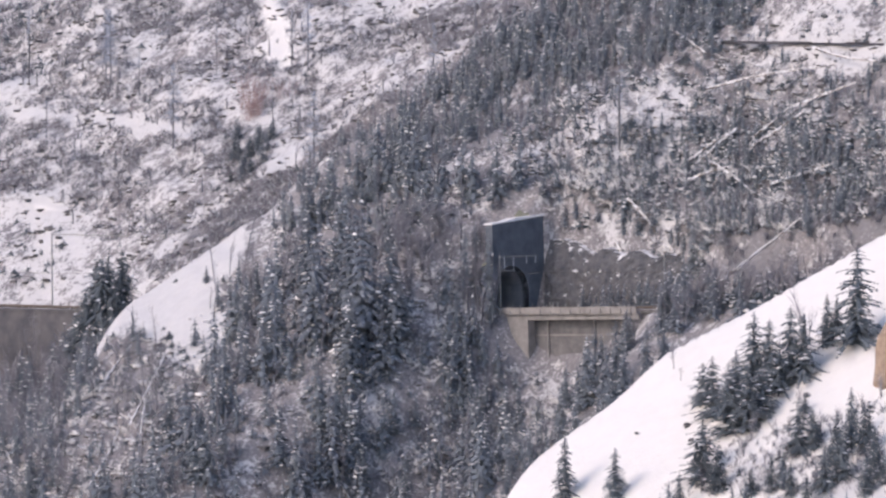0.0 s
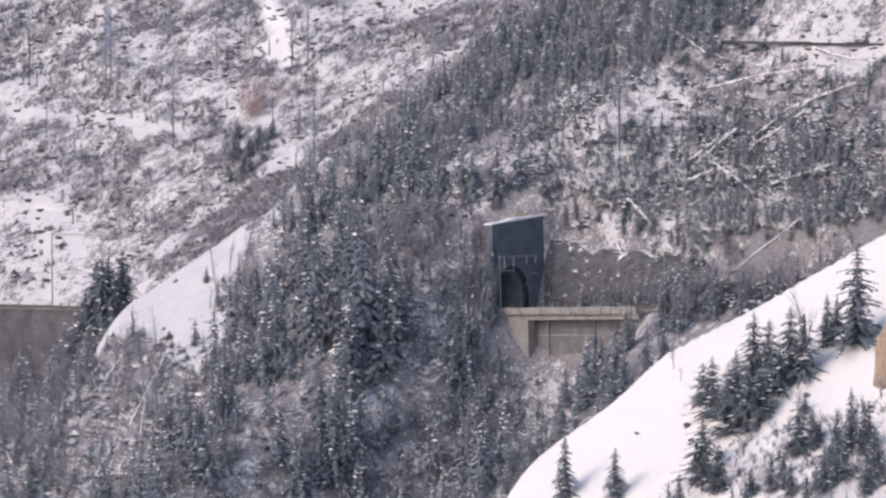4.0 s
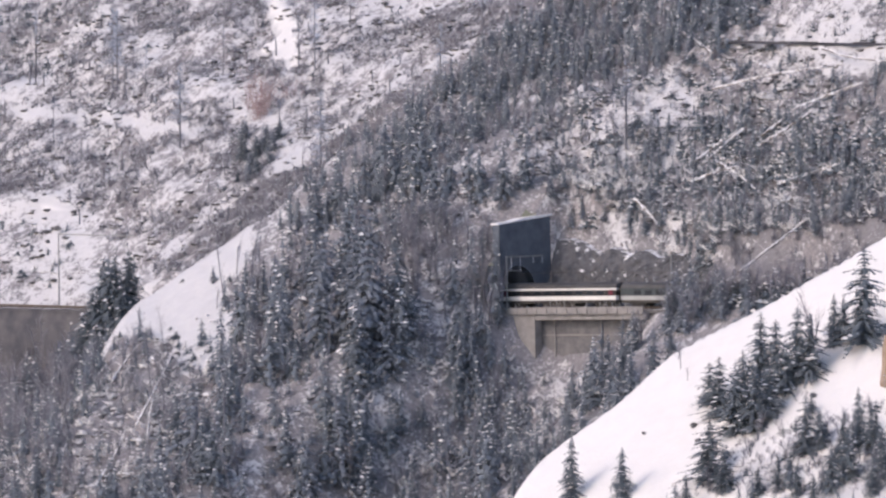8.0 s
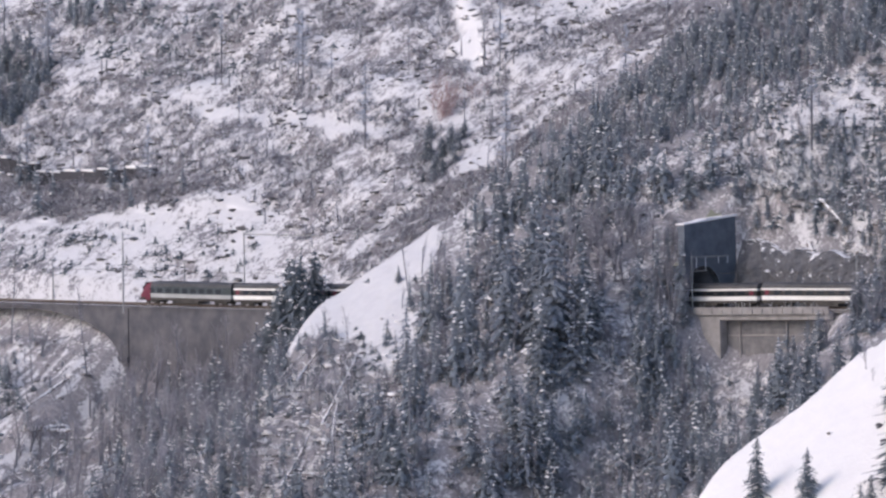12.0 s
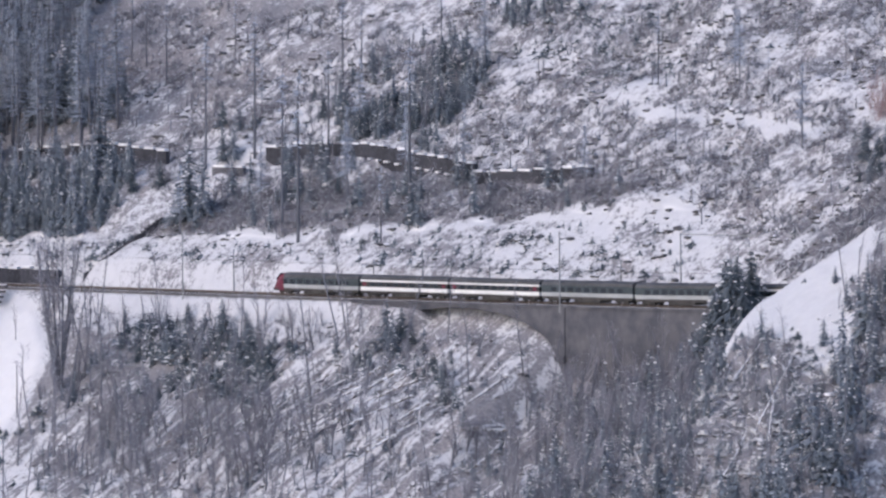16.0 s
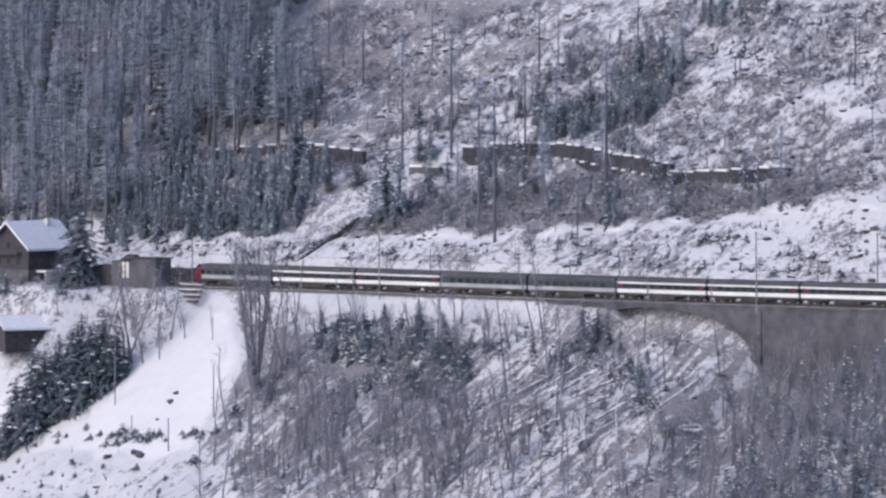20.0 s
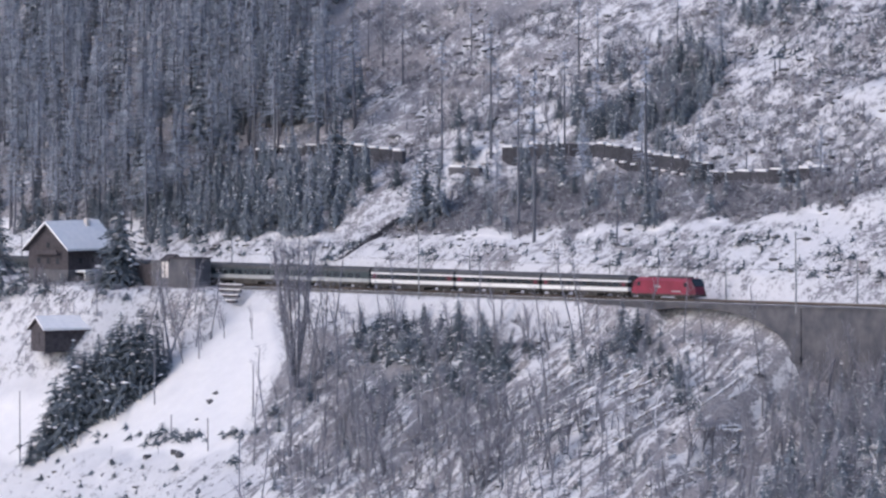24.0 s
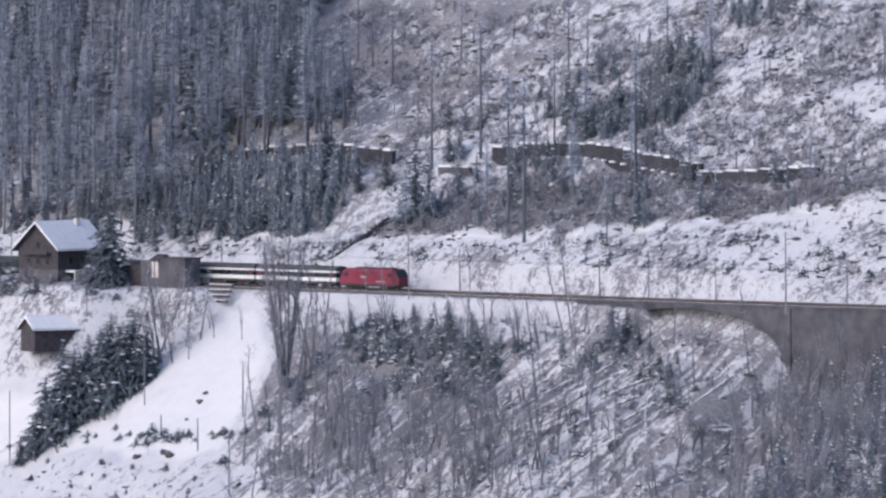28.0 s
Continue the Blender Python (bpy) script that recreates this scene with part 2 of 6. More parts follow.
ROCK = two_tone("grey_rock", (0.075, 0.075, 0.084), (0.155, 0.15, 0.155), 0.7, 0.9, bump=0.5, snow=1.60, fine=0.9, coords="World")
CLIFF = two_tone("brown_cliff_rock", (0.07, 0.074, 0.086), (0.135, 0.136, 0.148), 1.1, 0.9, bump=0.5, snow=1.58, fine=0.7, coords="World")
CONCRETE = two_tone("weathered_concrete", (0.205, 0.197, 0.198), (0.33, 0.315, 0.308), 0.45, 0.9, bump=0.2)
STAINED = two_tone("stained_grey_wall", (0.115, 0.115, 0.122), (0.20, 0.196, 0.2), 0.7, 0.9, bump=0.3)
# Portal concrete: the blue of haze and shade is put into its colour.
CONCRETE_DARK = two_tone("shade_blued_concrete", (0.088, 0.104, 0.13), (0.14, 0.16, 0.192), 0.5, 0.9, bump=0.3)
MASONRY = two_tone("granite_masonry", (0.066, 0.068, 0.081), (0.132, 0.129, 0.14), 0.3, 0.9, bump=0.6)
WALLSTONE = two_tone("dark_dry_stone", (0.036, 0.037, 0.045), (0.072, 0.072, 0.084), 1.2, 0.9, bump=0.5, vary=0.4)
TIMBER = two_tone("weathered_timber", (0.042, 0.038, 0.044), (0.082, 0.072, 0.078), 1.5, 0.85, bump=0.3)
TANWOOD = two_tone("sunlit_pine_boards", (0.42, 0.26, 0.13), (0.60, 0.40, 0.22), 0.8, 0.8, bump=0.3)
TANROCK = two_tone("tan_rock", (0.24, 0.18, 0.14), (0.40, 0.31, 0.245), 0.9, 0.9, bump=0.6)
DEADWOOD = two_tone("snowy_dead_wood", (0.12, 0.10, 0.09), (0.24, 0.21, 0.19), 0.8, 0.9, bump=0.2, snow=1.22, fine=0.9, coords="World")
PLASTER = two_tone("pale_plaster", (0.55, 0.51, 0.48), (0.70, 0.66, 0.62), 0.7, 0.9, bump=0.1)
STEEL = two_tone("galvanised_steel", (0.20, 0.21, 0.22), (0.34, 0.35, 0.36), 1.0, 0.5, 0.6, bump=0.0)
RUST = two_tone("rail_steel", (0.09, 0.07, 0.06), (0.16, 0.13, 0.11), 2.0, 0.5, 0.6, bump=0.0)
BALLAST = two_tone("ballast", (0.075, 0.073, 0.076), (0.17, 0.165, 0.165), 3.0, 0.9, bump=0.5, snow=1.34)
DARKRED = two_tone("dark_and_shaded_red", (0.11, 0.016, 0.034), (0.15, 0.022, 0.044), 0.4, 0.45, bump=0.0)
RED = two_tone("red_paint", (0.18, 0.020, 0.042), (0.24, 0.028, 0.056), 0.4, 0.45, bump=0.0)
WHITE = two_tone("cream_white_paint", (0.66, 0.65, 0.63), (0.78, 0.77, 0.75), 0.3, 0.4, bump=0.0)
GREEN = two_tone("dark_green_paint", (0.028, 0.040, 0.046), (0.048, 0.062, 0.070), 0.3, 0.4, bump=0.0)
GREYBAND = two_tone("grey_lower_panels", (0.28, 0.29, 0.29), (0.40, 0.41, 0.41), 0.3, 0.5, bump=0.0)
BLACK = two_tone("black_window_band", (0.010, 0.010, 0.012), (0.030, 0.030, 0.032), 0.5, 0.3, bump=0.0)
DARKROOF = two_tone("dark_roof_paint", (0.045, 0.045, 0.048), (0.085, 0.085, 0.09), 0.4, 0.6, bump=0.0)
UNDER = two_tone("underframe_grime", (0.030, 0.028, 0.027), (0.07, 0.065, 0.06), 1.0, 0.8, bump=0.0)
DARKPLASTER = two_tone("dark_grey_render", (0.085, 0.085, 0.095), (0.15, 0.148, 0.158), 0.6, 0.9, bump=0.2)
# Lining colour is lightened so that the poorly lit mouth looks less black.
LINING = two_tone("lightened_tunnel_lining", (0.20, 0.22, 0.26), (0.30, 0.32, 0.36), 0.5, 0.9, bump=0.2)
ICE = two_tone("pale_ice", (0.52, 0.56, 0.62), (0.68, 0.71, 0.75), 0.9, 0.35, bump=0.2)
GLASS, _n, _l, _p = material("window_glass", 0.08, 0.0, 0.6)
_p.inputs["Base Color"].default_value = (0.02, 0.025, 0.03, 1)


# ---- mesh helpers ----
def part(name, bm, mat, parent, label=""):
    """Links a bmesh as one mesh object under a thing or a part."""
    me = bpy.data.meshes.new(name)
    bm.to_mesh(me)
    bm.free()
    me.materials.append(mat)
    ob = new(name, me)
    if parent is not None:
        ob.parent = parent
    if label:
        ob["label"] = label
    return ob


def box(bm, x0, x1, y0, y1, z0, z1, m=None):
    vs = [bm.verts.new(v) for v in ((x0, y0, z0), (x1, y0, z0), (x1, y1, z0), (x0, y1, z0), (x0, y0, z1), (x1, y0, z1), (x1, y1, z1), (x0, y1, z1))]
    if m is not None:
        for v in vs:
            v.co = m @ v.co
    for f in ((3, 2, 1, 0), (4, 5, 6, 7), (0, 1, 5, 4), (1, 2, 6, 5), (2, 3, 7, 6), (3, 0, 4, 7)):
        bm.faces.new([vs[i] for i in f])
    return vs


def boxes(*dims, bevel=0.0):
    bm = bmesh.new()
    for d in dims:
        box(bm, *d)
    if bevel:
        bmesh.ops.bevel(bm, geom=bm.edges[:], offset=bevel, segments=1, affect="EDGES")
    return bm


def prism(bm, outline, x0, x1, axis="x"):
    """An outline (two coordinates) pushed through from x0 to x1 along an axis."""
    def at(u, w, x):
        return (x, u, w) if axis == "x" else (u, x, w)
    lo = [bm.verts.new(at(u, w, x0)) for u, w in outline]
    hi = [bm.verts.new(at(u, w, x1)) for u, w in outline]
    k = len(outline)
    bm.faces.new(lo[::-1])
    bm.faces.new(hi)
    for i in range(k):
        bm.faces.new((lo[i], lo[(i + 1) % k], hi[(i + 1) % k], hi[i]))
    bmesh.ops.recalc_face_normals(bm, faces=bm.faces[:])
    return bm


def tube(bm, p, q, r0, r1, sides=5):
    p, q = Vector(p), Vector(q)
    d = (q - p).normalized()
    s = d.orthogonal().normalized()
    w = d.cross(s)
    lo, hi = [], []
    for i in range(sides):
        k = 2 * math.pi * i / sides
        v = s * math.cos(k) + w * math.sin(k)
        lo.append(bm.verts.new(p + v * r0))
        hi.append(bm.verts.new(q + v * r1))
    for i in range(sides):
        bm.faces.new((lo[i], lo[(i + 1) % sides], hi[(i + 1) % sides], hi[i]))
    bm.faces.new(hi)
    bm.faces.new(lo[::-1])


def spike(bm, p, q, r):
    """A thin twig: three faces that meet in a point."""
    p, q = Vector(p), Vector(q)
    d = (q - p).normalized()
    s = d.orthogonal().normalized()
    w = d.cross(s)
    lo = [bm.verts.new(p + (s * x + w * y) * r) for x, y in ((1, 0), (-0.5, 0.866), (-0.5, -0.866))]
    tip = bm.verts.new(q)
    for i in range(3):
        bm.faces.new((lo[i], lo[(i + 1) % 3], tip))


def empty(name, m, label, category, group="", kind=""):
    ob = new(name)
    ob.empty_display_size = 0.5
    ob.matrix_world = m
    return tagged(ob, label, category, group, kind)


def spot(a, b, turn=0.0, dz=0.0, z=None):
    """A pose on the ground at the plan's a, b."""
    x, y = to_world(a, b)
    return pose(float(x), float(y), float(land(a, b) if z is None else z) + dz, 0, 0, turn)


def track_pose(a, off=0.0, dz=0.0):
    """A pose on the line: local x runs ahead (a grows), y to the left (downhill)."""
    e = 0.5
    p = []
    for k in (a - e, a + e):
        x, y = to_world(k, track_b(k))
        p.append(Vector((float(x), float(y), float(track_z(k)))))
    d = p[1] - p[0]
    yaw = math.degrees(math.atan2(d.y, d.x))
    rise = math.degrees(math.atan2(d.z, math.hypot(d.x, d.y)))
    m = (p[0] + p[1]) / 2
    return pose(m.x, m.y, m.z, 0, -rise, yaw) @ Matrix.Translation((0, off, dz))


def arrays(me):
    """Points, triangles and material slots of a mesh as arrays."""
    me.calc_loop_triangles()
    v = np.empty(len(me.vertices) * 3)
    me.vertices.foreach_get("co", v)
    t = np.empty(len(me.loop_triangles) * 3, int)
    me.loop_triangles.foreach_get("vertices", t)
    k = np.empty(len(me.loop_triangles), int)
    me.loop_triangles.foreach_get("material_index", k)
    return v.reshape(-1, 3), t.reshape(-1, 3), k


def stuff(name, kinds, rows, materials, label, category, parent=None):
    """Many uncountable small things as one mesh. rows: kind, x, y, z, turn, size, tilt."""
    vs, ts, ks, base = [], [], [], 0
    for kind, x, y, z, turn, size, lean in rows:
        v, t, k = kinds[kind]
        c, s = math.cos(turn), math.sin(turn)
        w = v * size
        w = np.stack([w[:, 0] * c - w[:, 1] * s + w[:, 2] * lean, w[:, 0] * s + w[:, 1] * c, w[:, 2]], 1) + (x, y, z)
        vs.append(w), ts.append(t + base), ks.append(k)
        base += len(v)
    v, t, k = np.concatenate(vs), np.concatenate(ts), np.concatenate(ks)
    me = bpy.data.meshes.new(name)
    me.vertices.add(len(v)), me.loops.add(3 * len(t)), me.polygons.add(len(t))
    me.vertices.foreach_set("co", v.ravel())
    me.loops.foreach_set("vertex_index", t.ravel())
    me.polygons.foreach_set("loop_start", np.arange(0, 3 * len(t), 3))
    for mt in materials:
        me.materials.append(mt)
    me.polygons.foreach_set("material_index", k)
    me.update()
    me.validate()
    ob = new(name, me)
    return tagged(ob, label, category, kind="stuff")


def inside(poly, a, b):
    n, r = len(poly), False
    for i in range(n):
        (a0, b0), (a1, b1) = poly[i], poly[i - 1]
        if (b0 > b) != (b1 > b) and a < (a1 - a0) * (b - b0) / (b1 - b0) + a0:
            r = not r
    return r


def scatter(rng, poly, count, keep=None):
    """Random spots in a polygon of the plan."""
    lo = [min(p[i] for p in poly) for i in (0, 1)]
    hi = [max(p[i] for p in poly) for i in (0, 1)]
    got = []
    for _ in range(count * 40):
        a, b = rng.uniform(lo[0], hi[0]), rng.uniform(lo[1], hi[1])
        if inside(poly, a, b) and (abs(b - float(track_b(a))) > 6.5 or PORTAL_A + 2 < a < EXIT_A - 8) and (keep is None or keep(a, b)):
            got.append((a, b))
            if len(got) == count:
                break
    return got


# ---- ground ----
def axis_steps(lo, hi, step, far):
    """Even steps in the near stretch, growing outside it."""
    mid = list(np.arange(lo, hi + step / 2, step))
    out, d, x = [], step, hi
    while x < far:
        d *= 1.25
        x += d
        out.append(x)
    back, d, x = [], step, lo
    while x > -far:
        d *= 1.25
        x -= d
        back.append(x)
    return np.array(back[::-1] + mid + out)


def cover_of(a, b):
    """How much snow lies: more on meadows, less in the wood and on the cliff."""
    rib = sstep(-44, -58, a + 0.42 * np.clip(b, -34, 20)) * sstep(-200, -190, a)
    c = 0.50 + 0.0 * a
    c = c + 0.005 * (1 - rib) * sstep(4, 30, b)
    c = c - 0.055 * rib * sstep(20, 5, b) - 0.03 * rib * sstep(5, 20, b)
    c = c - 0.06 * sstep(160, 200, a) * sstep(10, 25, b)
    c = c - 0.065 * sstep(0, -10, b) * sstep(-40, 10, a) * sstep(175, 150, a)
    c = c + 0.13 * sstep(0, 10, a - 88 - 2.0 * (b + 53)) * sstep(-38, -44, b)
    c = c - 0.02 * rib * sstep(8, 14, b) * sstep(-100, -125, a) * sstep(36, 30, b)
    c = c - 0.07 * sstep(1, 4, b - bank_top(a)) * sstep(34, 28, b) * sstep(20, 45, a) * sstep(158, 146, a)
    rim = np.interp(b, [15, 26, 31, 36, 43, 49, 56, 61, 69], [-24, -24.5, -28, -32, -33.5, -36, -40, -45, -51.5])
    c = c - 0.06 * sstep(-2, -5, a - rim) * sstep(-34, -26, a - rim) * sstep(12, 18, b)
    c = c - 0.03 * sstep(-26, -31, b) * sstep(-30, -45, a) * sstep(-112, -100, a)
    c = c + 0.2 * crest(a, b)
    c = c + 0.03 * sstep(-104, -122, a) * sstep(9, 13, b) * sstep(34, 28, b) * sstep(-152, -140, a)
    c = c - 0.075 * sstep(-138, -148, a) * sstep(12, 18, b) * sstep(42, 37, b)
    crag = sstep(-104, -116, a) * sstep(9, 13, b) * sstep(46, 40, b) * sstep(-206, -196, a)
    c = c + 0.22 * crag * (vnoise(a / 5 + 31, b / 3.0 + 8) - 0.5)
    c = c + 0.06 * sstep(40, 43, b) * sstep(-126, -134, a)
    for pa, pb, wa, wb in ((-122, 29.5, 14, 3.2), (-108, 31, 6, 2), (-134, 16.5, 6, 3.5), (-141, 18.5, 5, 2.0), (-141, 25, 4, 2), (-128, 21.5, 7, 1.6), (-152, 17, 6, 1.5), (-165, 32, 7, 2.5), (-160, 43, 14, 3), (-175, 20, 7, 2.5), (-150, 26, 5, 2)):
        c = c + 0.16 * np.exp(-((a - pa) / wa) ** 2 - ((b - pb) / wb) ** 2)
    c = c + 0.015 * sstep(20, 34, b) * sstep(-40, 0, a) * sstep(180, 150, a)
    c = c + 0.075 * np.exp(-((a - 45) / 26) ** 2) * sstep(-8, -14, b)
    sm = smooth_land(a, b)
    c = np.maximum(c, 0.40 + 0.75 * sm)
    bank = sstep(-14, 2, a) * sstep(1, 4, b) * sstep(2, -2, b - bank_top(a))
    c = np.where(bank > 0.3, np.minimum(c, 0.56 + 0.16 * (vnoise(a / 8 + 3, b / 4) - 0.5)), c)
    t = b - track_b(a)
    face = sstep(PORTAL_A + 2, PORTAL_A - 3, a) * sstep(-178, -158, a) * sstep(1, 4, t) * sstep(11, 6, t)
    return c - 0.03 * face


def ground():
    ga = np.unique(np.concatenate([axis_steps(-310, 420, 1.25, 4200), np.arange(-1594, -1090, 25)]))
    gb = np.unique(np.concatenate([axis_steps(-85, 125, 1.25, 4200), np.arange(-1370, -866, 25)]))
    A, B = np.meshgrid(ga, gb, indexing="ij")
    Z = land(A, B)
    X, Y = to_world(A, B)
    na, nb = A.shape
    idx = np.arange(na * nb).reshape(na, nb)
    f = np.stack([idx[:-1, :-1], idx[1:, :-1], idx[1:, 1:], idx[:-1, 1:]], -1).reshape(-1, 4)
    # opening of the tunnel
    ca, cb = (A[:-1, :-1] + 0.6).ravel(), (B[:-1, :-1] + 0.6).ravel()
    hole = (np.abs(ca - PORTAL_A) < 2.6) & (np.abs(cb - track_b(ca)) < 4.6)
    f = f[~hole]
    me = bpy.data.meshes.new("ground")
    me.vertices.add(na * nb), me.loops.add(4 * len(f)), me.polygons.add(len(f))
    me.vertices.foreach_set("co", np.stack([X, Y, Z], -1).ravel())
    me.loops.foreach_set("vertex_index", f.ravel())
    me.polygons.foreach_set("loop_start", np.arange(0, 4 * len(f), 4))
    at = me.attributes.new("cover", "FLOAT", "POINT")
    at.data.foreach_set("value", cover_of(A, B).ravel())
    at = me.attributes.new("rill", "FLOAT", "POINT")
    at.data.foreach_set("value", (0.14 + 0.74 * sstep(0, -12, B) * sstep(-30, 0, A) * sstep(140, 110, A)).ravel())
    me.update()
    me.polygons.foreach_set("use_smooth", np.ones(len(f), bool))
    me.materials.append(GROUND)
    return tagged(new("ground", me), "snow-covered steep mountainside with tussocks and bare earth", "ground", kind="structure")


ground()


# ---- trees ----
def snow_pad(bm, c, d, t, long, wide, high):
    """A small cushion of snow: a squashed lump, long across the bough."""
    v = [bm.verts.new(p) for p in (c + t * long, c + d * wide, c - t * long, c - d * wide, c + Vector((0, 0, high)), c - Vector((0, 0, high * 0.4)))]
    for i in range(4):
        bm.faces.new((v[i], v[(i + 1) % 4], v[4])).material_index = 1
        bm.faces.new((v[(i + 1) % 4], v[i], v[5])).material_index = 1


def spruce(name, seed, tiers, width, frond, mat, gap=0.12, wild=0.2, tufts=4, snowy=0.2, pad=0.036):
    """A spruce one unit high: a trunk and uneven tiers of drooping boughs, each of many small tufts of needles."""
    rng = random.Random(seed)
    trunk = bmesh.new()
    tube(trunk, (0, 0, -0.08), (0, 0, 0.55), 0.015, 0.009, 6)
    tube(trunk, (0, 0, 0.55), (0, 0, 0.99), 0.009, 0.002, 5)
    crown = bmesh.new()
    dice = random.Random(seed + 900)
    lean = [rng.uniform(0.75, 1.2) for _ in range(8)]
    for i in range(tiers):
        k = i / (tiers - 1)
        z = gap + (0.98 - gap) * k ** 0.95
        reach = (width * (1 - k) ** 0.75 + 0.014) * rng.uniform(0.9 - wild, 0.9 + wild)
        turn = rng.uniform(0, 6.28)
        num = max(3, round(frond * (1 - 0.65 * k)))
        for j in range(num):
            if rng.random() < 0.1:
                continue
            w = turn + 6.283 * j / num + rng.uniform(-0.35, 0.35)
            r = reach * rng.uniform(0.6, 1.15) * lean[int(w / 0.786) % 8]
            d = Vector((math.cos(w), math.sin(w), 0))
            droop = rng.uniform(0.2, 0.55)
            many = max(2, round(tufts * (0.4 + r / width)))
            if dice.random() < snowy:
                f = dice.uniform(0.45, 1.0)
                big = pad * (0.3 + 1.5 * dice.random() ** 2.2) * (1.15 - 0.5 * k)
                snow_pad(crown, Vector((0, 0, z - droop * r * f * f + 0.25 * big)) + d * r * f, d, Vector((-d.y, d.x, dice.uniform(-0.3, 0.3))), big, big * dice.uniform(0.5, 0.9), big * dice.uniform(0.3, 0.6))
            for q in range(many):
                f = (q + rng.uniform(0.3, 1.0)) / many
                c = Vector((0, 0, z - droop * r * f * f)) + d * r * f
                e = 0.37 * r * (1.25 - 0.55 * f) * rng.uniform(0.6, 1.2) * 4 / (many + 2) + 0.006
                t = Vector((-d.y, d.x, 0)) * rng.choice((-1, 1))
                tip = c + d * e * rng.uniform(0.5, 1.1) + t * e * rng.uniform(-0.5, 0.6) - Vector((0, 0, e * rng.uniform(0.2, 0.8)))
                v = [crown.verts.new(p) for p in (c - t * e * 0.8 - Vector((0, 0, e * rng.uniform(0, 0.5))), c + t * e * 0.8 - Vector((0, 0, e * rng.uniform(0, 0.5))), tip, c + Vector((0, 0, e * 0.35)))]
                crown.faces.new((v[0], v[2], v[3])), crown.faces.new((v[2], v[1], v[3]))
                if q % 2 == 0:
                    h = crown.verts.new(c - Vector((0, 0, e * rng.uniform(0.8, 1.5))) + d * e * rng.uniform(-0.2, 0.4))
                    crown.faces.new((v[1], v[0], h))
    ob = new(name)
    part("trunk", trunk, BARK, ob)
    part("crown", crown, mat, ob).data.materials.append(SNOW)
    return ob


def larch(name, seed, twigs=100, reach=0.15, low=0.30, bark=BARK):
    """A tall bare larch one unit high: a long trunk with short level twigs."""
    rng = random.Random(seed)
    trunk = bmesh.new()
    tube(trunk, (0, 0, -0.06), (0, 0, 0.6), 0.013, 0.008, 6)
    tube(trunk, (0, 0, 0.6), (0, 0, 1.0), 0.008, 0.002, 5)
    crown = bmesh.new()
    for i in range(twigs):
        k = rng.random()
        z = low + (0.98 - low) * k
        r = (reach * (1 - k) + 0.02) * rng.uniform(0.5, 1.2)
        w = rng.uniform(0, 6.28)
        d = Vector((math.cos(w), math.sin(w), rng.uniform(-0.25, 0.15)))
        spike(crown, (0, 0, z), Vector((0, 0, z)) + d * r, 0.004)
        for _ in range(3):
            q = rng.uniform(0.3, 0.95)
            p = Vector((0, 0, z)) + d * r * q
            spike(crown, p, p + Vector((rng.uniform(-1, 1), rng.uniform(-1, 1), rng.uniform(-1.2, 0.2))) * 0.03, 0.003)
    ob = new(name)
    part("trunk", trunk, bark, ob)
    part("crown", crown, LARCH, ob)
    return ob


def bare_tree(name, seed, stems=1, spread=0.5, mat=None, thick=0.019):
    """A leafless broadleaf tree one unit high, stems forking into limbs and twigs."""
    rng = random.Random(seed)
    trunk, limbs = bmesh.new(), bmesh.new()

    def grow(p, d, length, r, level):
        q = p + d * length
        if level > 1:
            spike(limbs, p, q, r * 1.1)
        else:
            tube(trunk if level == 0 else limbs, p, q, r, r * 0.62, 5 if level == 0 else 3)
        if level == 3:
            return
        for _ in range((4, 4, 3)[level]):
            k = rng.uniform(0.35, 1.0)
            side = Vector((rng.uniform(-1, 1), rng.uniform(-1, 1), rng.uniform(-0.1, 0.5))) * spread
            grow(p + d * length * k, (d + side).normalized(), length * rng.uniform(0.45, 0.72), r * 0.45, level + 1)
    for _ in range(stems):
        lean = 0.10 if stems == 1 else 0.28
        d = Vector((rng.uniform(-lean, lean), rng.uniform(-lean, lean), 1)).normalized()
        grow(Vector((rng.uniform(-0.02, 0.02), rng.uniform(-0.02, 0.02), -0.05)), d, 0.55, thick / stems ** 0.4, 0)
    ob = new(name)
    part("trunk", trunk, BARK, ob)
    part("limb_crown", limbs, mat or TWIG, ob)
    return ob


def slender(name, seed, stems=1, lean=0.16):
    """Tall thin leaning stems one unit high with short limbs near their tops."""
    rng = random.Random(seed)
    trunk, limbs = bmesh.new(), bmesh.new()
    for _ in range(stems):
        p, d, r = Vector((rng.uniform(-0.01, 0.01), rng.uniform(-0.01, 0.01), -0.04)), Vector((rng.uniform(-lean, lean), rng.uniform(-lean, lean), 1)), 0.012 if stems == 1 else 0.0085
        high = rng.uniform(0.14, 0.178) if stems > 1 else 0.175
        for i in range(6):
            q = p + d * high
            tube(trunk, p, q, r, r * 0.8, 5)
            for _ in range(i * 2 - 1):
                s = p.lerp(q, rng.random())
                e = s + Vector((rng.uniform(-1, 1), rng.uniform(-1, 1), rng.uniform(0.5, 1.3))) * 0.09
                spike(limbs, s, e, r * 0.45)
                for _ in range(3):
                    k = s.lerp(e, rng.uniform(0.3, 1.0))
                    spike(limbs, k, k + Vector((rng.uniform(-1, 1), rng.uniform(-1, 1), rng.uniform(0.1, 1.2))) * 0.045, 0.0022)
            p, r = q, r * 0.8
            d = d + Vector((rng.uniform(-0.07, 0.07), rng.uniform(-0.07, 0.07), 0))
    ob = new(name)
    part("trunk", trunk, BARK, ob)
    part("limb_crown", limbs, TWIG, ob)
    return ob


